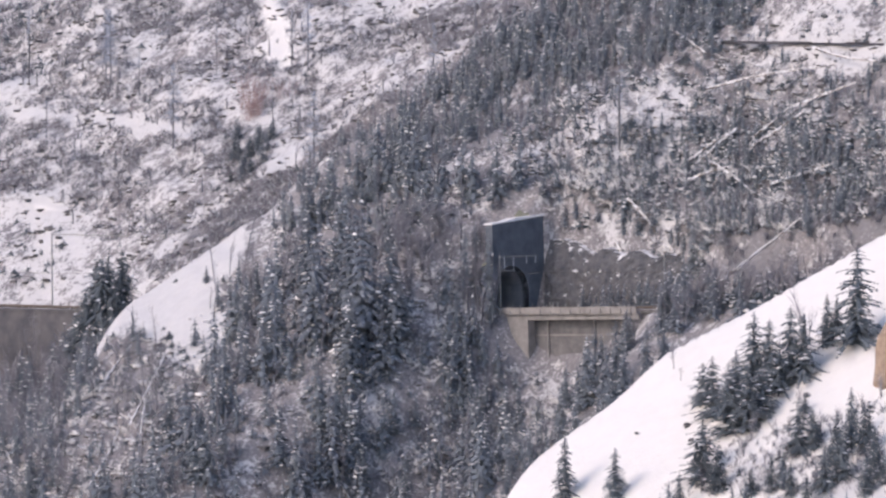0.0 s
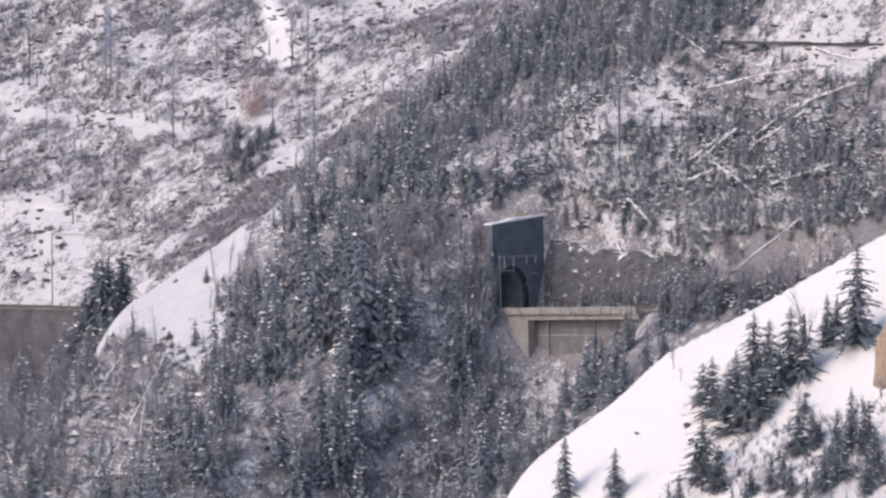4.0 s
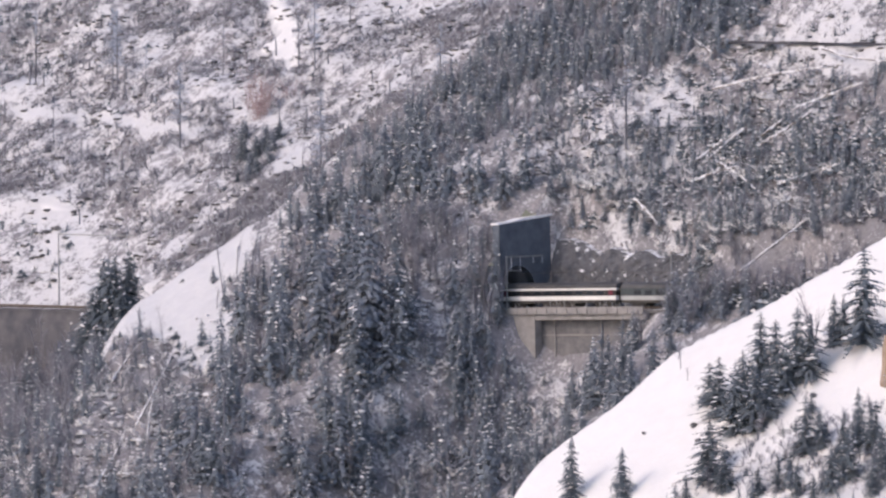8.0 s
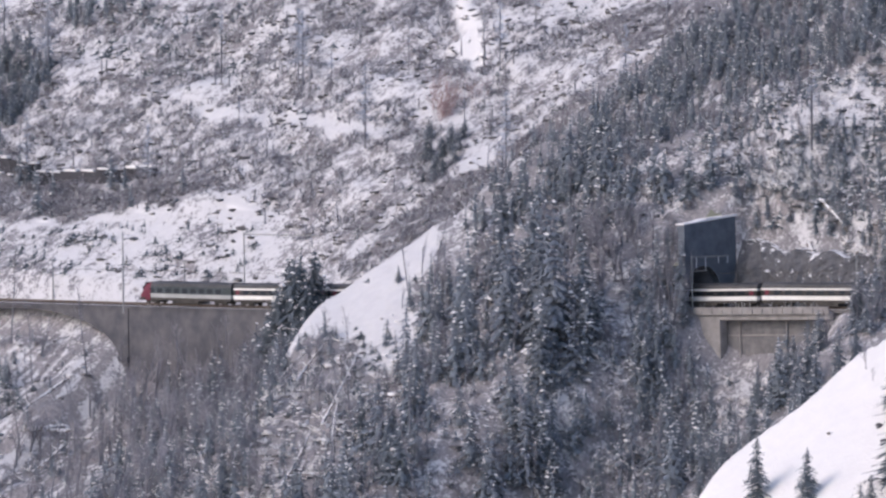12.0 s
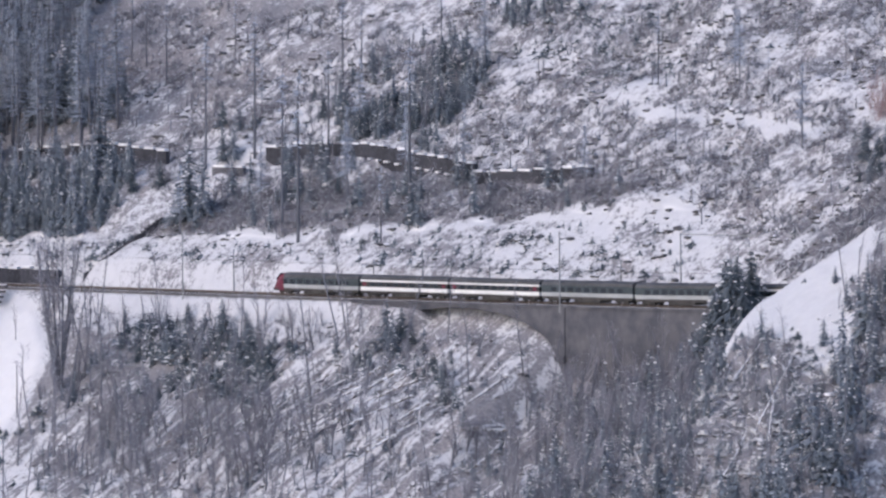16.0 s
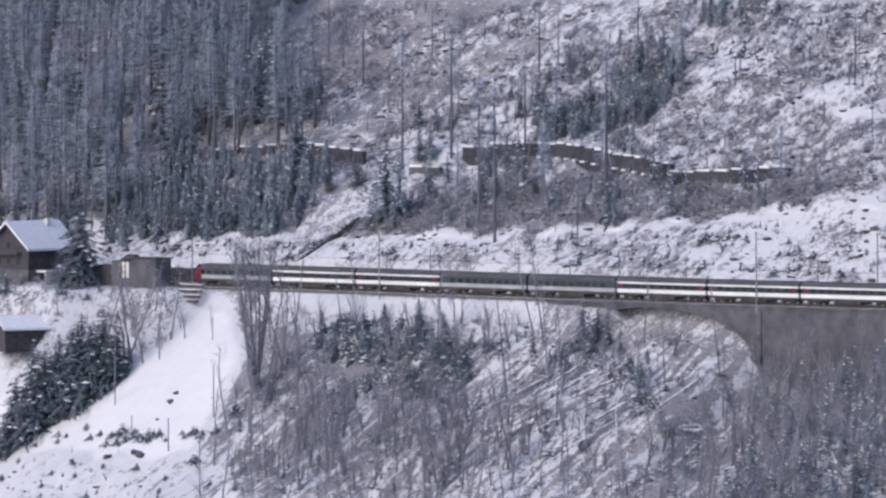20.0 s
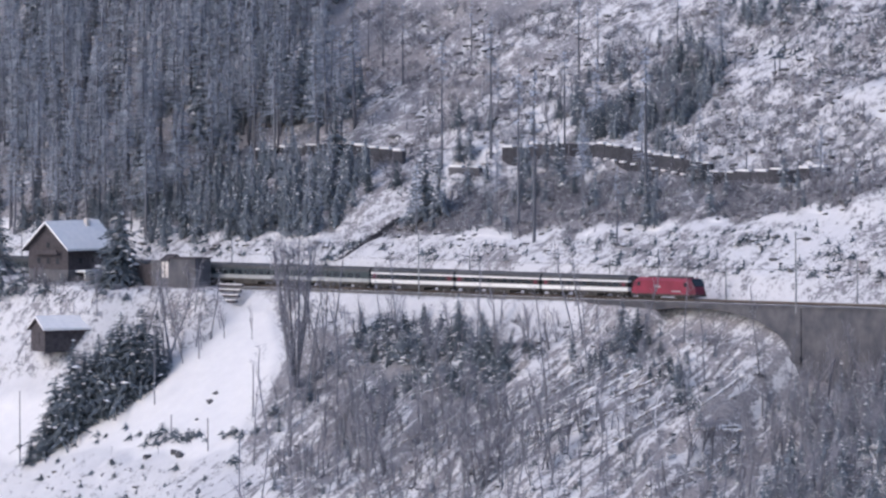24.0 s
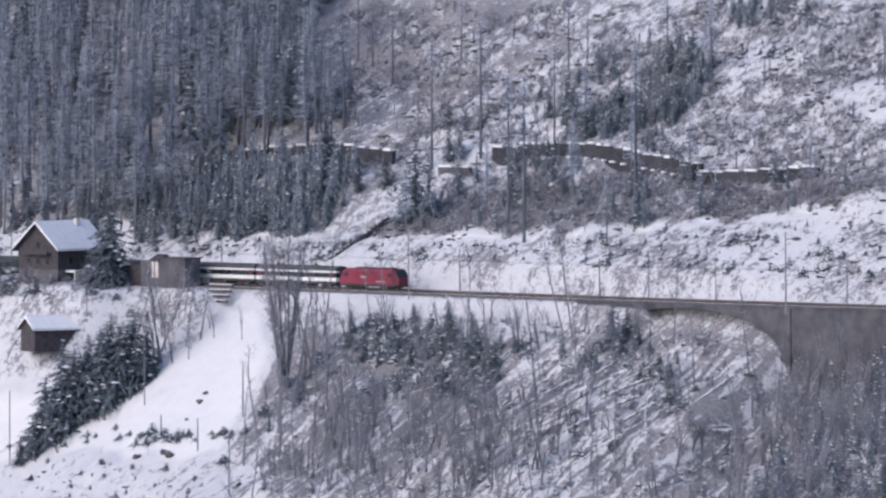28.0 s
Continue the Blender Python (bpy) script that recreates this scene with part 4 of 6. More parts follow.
def portal():
    """The tall dark headwall of the tunnel with its arched mouth."""
    m = track_pose(PORTAL_A)
    ob = empty("tunnel_portal", m, "tall dark concrete tunnel portal with a snow-capped top", "tunnel portal")
    w0, w1, r, spring, c = 5.6, -7.0, 4.3, 2.6, 1.3
    arch = [(c + r * math.cos(math.pi * i / 16), spring + r * math.sin(math.pi * i / 16)) for i in range(17)]
    top = lambda y: 13.6 + (w0 - y) * 0.10
    bm = bmesh.new()
    inner = [(c + r, -0.7)] + arch + [(c - r, -0.7)]
    outer = [(w0, -0.7)] + [(w0 - (w0 - w1) * i / 16, top(w0 - (w0 - w1) * i / 16)) for i in range(17)] + [(w1, -0.7)]
    ring = []
    for x in (-0.9, 0.5):
        ring.append([[bm.verts.new((x, y, z)) for y, z in line] for line in (inner, outer)])
    for i in range(len(inner) - 1):
        (fi, fo), (bi, bo) = ring
        bm.faces.new((fi[i], fi[i + 1], fo[i + 1], fo[i]))
        bm.faces.new((bi[i], bo[i], bo[i + 1], bi[i + 1]))
        bm.faces.new((fi[i], bi[i], bi[i + 1], fi[i + 1]))
        bm.faces.new((fo[i], fo[i + 1], bo[i + 1], bo[i]))
    bm.faces.new((ring[0][0][0], ring[0][1][0], ring[1][1][0], ring[1][0][0]))
    bm.faces.new((ring[0][0][-1], ring[1][0][-1], ring[1][1][-1], ring[0][1][-1]))
    bmesh.ops.recalc_face_normals(bm, faces=bm.faces[:])
    part("headwall", bm, CONCRETE_DARK, ob)
    for i in range(26):
        y = w0 - 0.25 - i * 0.54
        if y < w1 + 0.2:
            break
        k = abs(y - c)
        z0 = spring + math.sqrt(max(0.0, r * r - k * k)) + 0.6 if k < r + 0.3 else 0.0
        part("batten", boxes((-0.98, -0.9, y - 0.06, y + 0.06, z0, top(y) - 0.15)), CONCRETE_DARK, ob)
    lin = bmesh.new()
    for i in range(16):
        (y0, z0), (y1, z1) = arch[i], arch[i + 1]
        v = [lin.verts.new(p) for p in ((-0.95, y0, z0), (-0.95, y1, z1), (26, y1, z1), (26, y0, z0))]
        lin.faces.new(v)
    for s in (1, -1):
        v = [lin.verts.new(p) for p in ((-0.95, c + s * r, -0.7), (-0.95, c + s * r, spring), (26, c + s * r, spring), (26, c + s * r, -0.7))]
        lin.faces.new(v)
    part("lining", lin, LINING, ob, "concrete tunnel lining in a lightened grey")
    cap = bmesh.new()
    prism(cap, [(w0 + 0.2, top(w0)), (w0 + 0.2, top(w0) + 0.25), (2.6, top(2.6) + 0.2), (0, top(0) + 0.45), (-3.6, top(-3.6) + 0.3), (w1 - 0.2, top(w1) + 0.35), (w1 - 0.2, top(w1))], -1.15, 0.8)
    part("snow_cap", cap, SNOW, ob, "bank of fresh snow")
    rng = random.Random(6)
    for i in range(7):
        y = -7.3 - rng.uniform(0, 1.2) - 0.25 * i
        ice = bmesh.new()
        z0, h = rng.uniform(-0.6, 0.2), rng.uniform(2.5, 8.0)
        tube(ice, (-1.2, y, z0), (-1.1, y - 0.05, z0 + h), rng.uniform(0.12, 0.22), 0.05, 6)
        part("icicle", ice, ICE, ob, "frozen seep of pale ice")
    return ob


portal()


def viaduct():
    """The granite viaduct where the line leaves the tunnel, with one wide arch."""
    ob = empty("stone_viaduct", track_pose(0), "brown granite railway viaduct with a wide arch", "viaduct")
    x0, x1, c, ra, rz, spring = -34.0, 66.0, 42.0, 27.0, 8.0, -9.2
    for y0, y1, nm in ((3.9, 4.5, "front_wall"), (-4.5, -3.9, "rear_wall")):
        bm = bmesh.new()
        arch = [(c - ra * math.cos(math.pi * i / 20), spring + rz * math.sin(math.pi * i / 20)) for i in range(21)]
        low = [(x0, -22.0), (c - ra, -22.0)] + arch + [(c + ra, -22.0)]
        hi = [(p[0], -0.75) for p in low]
        for y in (y0, y1):
            vl = [bm.verts.new((x, y, z)) for x, z in low]
            vh = [bm.verts.new((x, y, z)) for x, z in hi]
            for i in range(len(low) - 1):
                if abs(low[i][0] - low[i + 1][0]) > 1e-6:
                    bm.faces.new((vl[i], vl[i + 1], vh[i + 1], vh[i]))
        part(nm, bm, MASONRY, ob)
    soff = bmesh.new()
    prev = None
    for i in range(21):
        x, z = c - ra * math.cos(math.pi * i / 20), spring + rz * math.sin(math.pi * i / 20)
        cur = [soff.verts.new((x, 4.48, z)), soff.verts.new((x, -4.48, z))]
        if prev:
            soff.faces.new((prev[0], prev[1], cur[1], cur[0]))
        prev = cur
    part("arch_soffit", soff, MASONRY, ob)
    part("pilaster", boxes((c - ra - 3.2, c - ra + 0.1, 4.5, 4.72, -22, -0.78), bevel=0.05), MASONRY, ob, "shaded stone pilaster beside the arch")
    part("pier_foot", boxes((c - ra - 3.4, c - ra + 0.4, 4.5, 5.1, -10.2, -9.2), bevel=0.08), MASONRY, ob)
    part("pier_face", boxes((c - ra - 0.7, c - ra, -4.45, 4.45, -22, spring)), MASONRY, ob)
    part("coping", boxes((x0, x1 + 6, 4.2, 4.75, -0.75, -0.35), (x0, x1 + 6, -4.75, -4.2, -0.75, -0.35)), MASONRY, ob)
    part("deck", boxes((x0, x1 + 6, -4.2, 4.2, -1.0, -0.62)), BALLAST, ob)
    return ob


viaduct()


def rock_face():
    """The broken rock wall behind the bridge."""
    bm = bmesh.new()
    rows = []
    for i in range(50):
        a = -128.6 - 0.62 * i
        row = []
        for j in range(26):
            q = j / 25
            top = 12.5 - 0.09 * i + 2.6 * noise.noise(Vector((i * 0.11, 3.0, 0)))
            z = -1.2 + q * top
            t = 5.4 + 2.4 * q ** 1.4 + 0.8 * noise.noise(Vector((i * 0.13, j * 0.09, 7))) + 0.45 * noise.noise(Vector((i * 0.55, j * 0.3, 2))) + 0.25 * noise.noise(Vector((i * 1.3, j * 0.9, 5)))
            t = max(t, 4.35)
            if j == 25:
                t += 4.0
            m = track_pose(a, -t, z)
            row.append(bm.verts.new(m.translation))
        rows.append(row)
    for r, s in zip(rows, rows[1:]):
        for j in range(25):
            bm.faces.new((r[j], r[j + 1], s[j + 1], s[j]))
    bmesh.ops.recalc_face_normals(bm, faces=bm.faces[:])
    ob = part("rock_face", bm, CLIFF, None)
    tagged(ob, "weathered grey rock face behind the railway bridge", "cliff", kind="structure")


rock_face()


def railway_line():
    """Ballast, sleepers and the rails of both tracks."""
    def strip(name, mat, off, half, lo, hi, spans, label, category, step=4.0):
        bm = bmesh.new()
        for s0, s1 in spans:
            prev = None
            for a in np.arange(s0, s1 + 0.1, step):
                m = track_pose(float(a), off)
                cur = [bm.verts.new(m @ Vector(p)) for p in ((0, -half, lo), (0, half, lo), (0, half, hi), (0, -half, hi))]
                if prev:
                    for i in range(4):
                        bm.faces.new((prev[i], prev[(i + 1) % 4], cur[(i + 1) % 4], cur[i]))
                prev = cur
        return tagged(part(name, bm, mat, None), label, category, kind="structure")
    spans = [(-300, -126), (-36, 420)]
    strip("ballast_bed", BALLAST, 0, 4.0, -0.80, -0.30, spans, "grey ballast bed partly under snow", "track bed")
    for t in (NEAR, -NEAR):
        for r in (-0.75, 0.75):
            strip("rail", RUST, t + r, 0.035, -0.17, 0.0, spans, "dark steel rail on the ballast bed", "rail")
    rows = []
    bm = bmesh.new()
    box(bm, -0.12, 0.12, -1.25, 1.25, -0.30, -0.17)
    me = bpy.data.meshes.new("sleeper")
    bm.to_mesh(me)
    bm.free()
    kinds = [arrays(me)]
    for s0, s1 in spans:
        for a in np.arange(s0, s1, 1.2):
            for t in (NEAR, -NEAR):
                m = track_pose(float(a), t)
                p = m.translation
                rows.append((0, p.x, p.y, p.z, m.to_euler().z, 1.0, 0.0))
    stuff("sleepers", kinds, rows, [TIMBER], "dark timber sleepers under the rails", "sleepers")


railway_line()


def mast(a, off, h, arm=0.0, cross=0.0, mat=None):
    ob = empty("catenary_mast", track_pose(a, off), "slim grey steel catenary mast beside the line", "mast", "catenary masts along the line")
    pole = bmesh.new()
    tube(pole, (0, 0, -1.6), (0, 0, h), 0.15, 0.11, 6)
    part("pole", pole, mat or STEEL, ob)
    if arm:
        s = -1 if off > 0 else 1
        bar = bmesh.new()
        tube(bar, (0, 0, h - 1.4), (0, s * arm, h - 0.9), 0.05, 0.05, 5)
        tube(bar, (0, 0, h - 0.5), (0, s * arm, h - 0.9), 0.03, 0.03, 4)
        part("bracket_arm", bar, mat or STEEL, ob)
        ins = bmesh.new()
        tube(ins, (0, s * 0.3, h - 1.36), (0, s * 0.75, h - 1.22), 0.10, 0.10, 6)
        part("insulator", ins, GLASS, ob)
    if cross:
        part("cross_beam", boxes((-0.12, 0.12, -cross, 0, h - 0.35, h - 0.1)), STEEL, ob)
    return ob


def masts():
    for a, off, h, arm in ((260, -4.9, 9.0, 3.0), (191, -4.6, 9.5, 3.0), (121.0, 4.6, 10.5, 2.8), (118.0, -4.8, 7.5, 2.8), (77.0, -4.8, 6.5, 2.8), (63.0, -4.8, 8.5, 2.8), (44.0, -4.8, 6.0, 2.8), (13.0, 4.7, 12.5, 2.8), (7.8, -4.8, 7.5, 2.8)):
        mast(a, off, h, arm)
    tall = mast(-8.2, -4.9, 12.4)
    part("span_beam", boxes((-20, 0.1, -0.08, 0.08, 12.0, 12.2)), STEEL, tall)
    gantry = mast(-128.6, 4.75, 8.6, 0, 9.0)
    part("lower_beam", boxes((-0.07, 0.07, -3.6, 0, 6.0, 6.16)), STEEL, gantry)
    for y in (-1.2, -3.4, -6.6, -8.8):
        drop = bmesh.new()
        tube(drop, (0, y, 8.3), (0, y, 6.1 if y > -4 else 7.2), 0.06, 0.06, 5)
        part("insulator", drop, ICE, gantry)
    mast(-163.0, 4.9, 8.5, 2.8)
    wire = bmesh.new()
    for t in (NEAR, -NEAR):
        for lo, hi in ((-300, -127), (-34, 420)):
            last = None
            for a in np.arange(lo, hi, 9.0):
                p = track_pose(float(a), t, 5.6).translation
                if last is not None:
                    tube(wire, last, p, 0.02, 0.02, 3)
                last = p.copy()
    tagged(part("contact_wire", wire, UNDER, None), "thin dark contact wires over both tracks", "wire", kind="structure")


masts()


# ---- the houses above the meadow ----
def pitched(bm, L, W, z0, rise, over=0.5, thick=0.22):
    """Two roof slabs meeting at a ridge along x."""
    h = W / 2 + over
    drop = rise * over / (W / 2)
    for s in (1, -1):
        prism(bm, [(0, z0 + rise), (s * h, z0 - drop), (s * h, z0 - drop + thick), (0, z0 + rise + thick * 1.15)], -L / 2 - over, L / 2 + over)
    return bm


def house():
    """A dark timber chalet with a snow-covered pitched roof on a plastered base."""
    L, W, base, wall, rise = 12.0, 11.0, 2.2, 6.2, 4.4
    ob = empty("chalet", spot(221.0, -11.0, 47.0, 0, -1.8), "dark timber chalet with a thick snow-covered roof", "house")
    part("base_wall", boxes((-L / 2, L / 2, -W / 2, W / 2, -2.5, base), bevel=0.04), DARKPLASTER, ob, "dark grey rendered ground floor")
    part("porch_wall", boxes((-4.0, 3.0, -W / 2 - 2.6, -W / 2 - 2.3, -1.5, 1.7)), PLASTER, ob, "pale plastered porch wall")
    part("porch_snow", boxes((-4.1, 3.1, -W / 2 - 2.7, -W / 2 - 0.02, 1.71, 2.1)), SNOW, ob, "snow lying on the porch")
    body = bmesh.new()
    prism(body, [(-W / 2, base), (W / 2, base), (W / 2, wall), (0, wall + rise), (-W / 2, wall)], -L / 2, L / 2)
    part("timber_wall", body, TIMBER, ob)
    part("roof", pitched(bmesh.new(), L, W, wall, rise, 0.9), TIMBER, ob)
    snow = pitched(bmesh.new(), L, W, wall + 0.24, rise, 0.85, 0.4)
    part("roof_snow", snow, SNOW, ob, "thick even layer of snow")
    part("chimney", boxes((2.6, 3.5, -1.4, -0.5, wall + 2.0, wall + rise + 1.0)), PLASTER, ob)
    for y in (-2.6, 0.0, 2.6):
        for z in (base + 0.9, base + 3.9):
            if z > base + 2 and abs(y) > 2.0:
                continue
            w = part("window", boxes((-L / 2 - 0.05, -L / 2 + 0.05, y - 0.5, y + 0.5, z, z + 1.3)), TIMBER, ob)
            part("pane", boxes((-L / 2 - 0.08, -L / 2 - 0.05, y - 0.38, y + 0.38, z + 0.12, z + 1.18)), GLASS, w)
    for x in (-2.8, 0.2, 3.0):
        w = part("window", boxes((x - 0.5, x + 0.5, -W / 2 - 0.05, -W / 2 + 0.05, base + 1.0, base + 2.3)), TIMBER, ob)
        part("pane", boxes((x - 0.38, x + 0.38, -W / 2 - 0.08, -W / 2 - 0.05, base + 1.12, base + 2.18)), GLASS, w)
    part("door", boxes((-L / 2 - 0.06, -L / 2 + 0.05, 2.6, 3.7, 0.0, 2.1)), TIMBER, ob)
    part("balcony", boxes((-L / 2 - 1.1, -L / 2 - 0.05, -3.6, 3.6, base + 2.8, base + 2.95), (-L / 2 - 1.1, -L / 2 - 1.02, -3.6, 3.6, base + 2.95, base + 3.75)), TIMBER, ob)


house()


def shed(a, b, turn, L, W, wall, rise, name, label, mat, sink=0.3):
    ob = empty(name, spot(a, b, turn, -sink), label, "shed")
    body = bmesh.new()
    prism(body, [(-W / 2, -1.5), (W / 2, -1.5), (W / 2, wall), (0, wall + rise), (-W / 2, wall)], -L / 2, L / 2)
    part("wall", body, mat, ob)
    part("roof", pitched(bmesh.new(), L, W, wall, rise, 0.6, 0.15), TIMBER, ob)
    part("roof_snow", pitched(bmesh.new(), L, W, wall + 0.17, rise, 0.55, 0.4), SNOW, ob, "even layer of fresh snow")
    part("door", boxes((-L / 2 - 0.06, -L / 2 + 0.04, -0.9, 0.9, 0.1, 2.1)), TANWOOD if mat is PLASTER else TIMBER, ob)
    return ob


shed(204.8, -24.3, 26.0, 10.4, 7.2, 2.7, 1.9, "timber_barn", "small dark timber barn with a snowy roof", TIMBER)


def station_hut():
    """A low flat-roofed hut beside the line, with an open pale doorway and a lean-to."""
    ob = empty("trackside_hut", track_pose(187.4, 7.2, 1.1), "low brown rendered hut beside the railway", "hut")
    part("main_block", boxes((-3.4, 4.6, -1.8, 1.8, -2.5, 3.7), bevel=0.05), MASONRY, ob)
    part("roof_slab", boxes((-3.7, 4.9, -2.1, 2.1, 3.7, 3.9)), TIMBER, ob)
    part("side_block", boxes((4.65, 11.0, -1.6, 1.6, -2.5, 3.2), bevel=0.05), MASONRY, ob)
    gable = bmesh.new()
    prism(gable, [(-2.0, 3.2), (2.0, 3.2), (0, 4.4)], 5.0, 8.0)
    part("gable_roof", gable, TIMBER, ob)
    part("doorway", boxes((5.4, 7.4, 1.55, 1.66, 0.0, 3.0)), PLASTER, ob, "pale open doorway")
    part("post", boxes((6.3, 6.5, 1.66, 1.75, 0.0, 3.0)), TIMBER, ob)
    part("low_wall", boxes((11.05, 22.0, 0.6, 1.2, -1.6, 2.4)), TIMBER, ob, "dark boarded fence")


station_hut()


def long_wall(points, high, name, label, mat, cap=True, step=4.0, group="", ledge=False):
    """A retaining wall along plan points (a, b, top), in panels with a crust of snow."""
    ob = tagged(new(name), label, "wall", group)
    x, y = to_world(points[0][0], points[0][1])
    ob.matrix_world = pose(float(x), float(y), points[0][2])
    inv = ob.matrix_world.inverted()
    rng = random.Random(3)
    for (a0, b0, z0), (a1, b1, z1) in zip(points, points[1:]):
        n = max(1, round(math.hypot(a1 - a0, b1 - b0) / step))
        for i in range(n):
            k0, k1 = i / n, (i + 1) / n
            p = Vector((*map(float, to_world(a0 + (a1 - a0) * k0, b0 + (b1 - b0) * k0)), z0 + (z1 - z0) * k0))
            q = Vector((*map(float, to_world(a0 + (a1 - a0) * k1, b0 + (b1 - b0) * k1)), z0 + (z1 - z0) * k1))
            d = q - p
            m = inv @ Matrix.Translation(p) @ Matrix.Rotation(math.atan2(d.y, d.x), 4, "Z")
            ln = math.hypot(d.x, d.y)
            dz = rng.uniform(-0.12, 0.12)
            bm = bmesh.new()
            box(bm, 0.02, ln - 0.02, -0.4, 0.4, -high, dz, m)
            part("panel", bm, mat, ob)
            if ledge:
                bm = bmesh.new()
                box(bm, 0.5, ln * 0.55, -1.0, 1.0, -high * 0.62, -high * 0.62 + 0.35, m)
                part("snow_ledge", bm, SNOW, ob)
            if cap and rng.random() < 0.85:
                bm = bmesh.new()
                e = rng.uniform(0, 0.25) * ln
                vs = box(bm, e, ln - rng.uniform(0, 0.2) * ln, -0.5, 0.5, dz + 0.01, dz + rng.uniform(0.2, 0.5), m)
                part("snow_crust", bm, SNOW, ob)
    return ob


STONE_WALL = "dark stone retaining wall with a snowy crest"
long_wall([(81.3, 31.2, 21.0), (75.1, 32.0, 21.1), (65.6, 32.4, 21.7), (58.7, 33.0, 22.1), (49.9, 33.2, 22.7)], 3.6, "retaining_wall", STONE_WALL, WALLSTONE, group="walls above the railway")
long_wall([(126.2, 36.5, 25.2), (116.7, 35.4, 25.1), (111.5, 35.0, 24.7), (104.2, 34.4, 24.0), (93.9, 33.0, 23.2), (88.3, 32.8, 22.6), (82.7, 33.0, 22.1)], 4.4, "retaining_wall", "dark stone retaining wall with a snowy crest and ledges", WALLSTONE, group="walls above the railway", step=3.2, ledge=True)
long_wall([(147.8, 35.6, 24.1), (137.6, 36.5, 24.9), (126.4, 36.9, 25.3)], 3.6, "retaining_wall", STONE_WALL, WALLSTONE, group="walls above the railway")
long_wall([(157.7, 30.6, 20.3), (148.6, 30.9, 20.5)], 2.4, "retaining_wall", "short brown wall with a snowy crest", MASONRY, group="walls above the railway")
long_wall([(221.6, 32.9, 22.1), (211.3, 33.3, 22.9), (202.9, 34.1, 23.6), (197.1, 34.9, 23.7), (188.5, 34.7, 23.3), (175.6, 33.5, 22.5)], 3.6, "retaining_wall", STONE_WALL, WALLSTONE, group="walls above the railway")
long_wall([(171.5, 5.2, 1.2), (199.5, 5.2, 0.9)], 3.4, "cutting_wall", "dark retaining wall behind the tracks", WALLSTONE)
# stepped drain up the bank
long_wall([(156.3, 17.8, 11.2), (157.5, 12.7, 7.8), (159.6, 7.7, 4.2), (164.5, 5.5, 0.4)], 1.6, "stone_drain", "dark stone-lined drain running up the bank", WALLSTONE, cap=False, step=0.7)
long_wall([(-135.4, 41.4, 46.9), (-171.5, 44.6, 46.9)], 0.5, "path_edge", "dark edge of a narrow path across the slope", WALLSTONE, cap=False)


def crib():
    """Stacked timber cribbing below the line, each beam with a strip of snow."""
    ob = empty("timber_cribbing", track_pose(176.0, 6.6, 0.1), "dark timber cribbing with strips of snow below the line", "cribbing")
    for i in range(4):
        z = -0.95 * i
        part("beam", boxes((-4.0 + 0.3 * i, 3.4, 0.25 * i, 0.45 + 0.25 * i, z - 0.4, z)), TIMBER, ob)
        part("snow_strip", boxes((-3.9 + 0.3 * i, 3.3, 0.05 + 0.25 * i, 0.5 + 0.25 * i, z + 0.01, z + 0.16)), SNOW, ob)


crib()


def wooden_pole(a, b, h, r=0.13):
    ob = empty("wooden_pole", spot(a, b), "slim weathered wooden pole in the snow", "pole", "poles in the meadow")
    bm = bmesh.new()
    tube(bm, (0, 0, -0.5), (0, 0, h), r, r * 0.8, 6)
    part("shaft", bm, BARK, ob)
    part("cap", boxes((-r * 0.7, r * 0.7, -r * 0.7, r * 0.7, h, h + 0.08)), SNOW, ob)


for a, b, h in ((191.9, -43.4, 13.5), (167.6, -30.2, 13.0), (133.1, -33.1, 9.6), (137.0, -40.4, 6.0), (110.1, -53.1, 10.5), (168.6, -19.4, 8.5), (153, -37, 4.0)):
    wooden_pole(a, b, h)


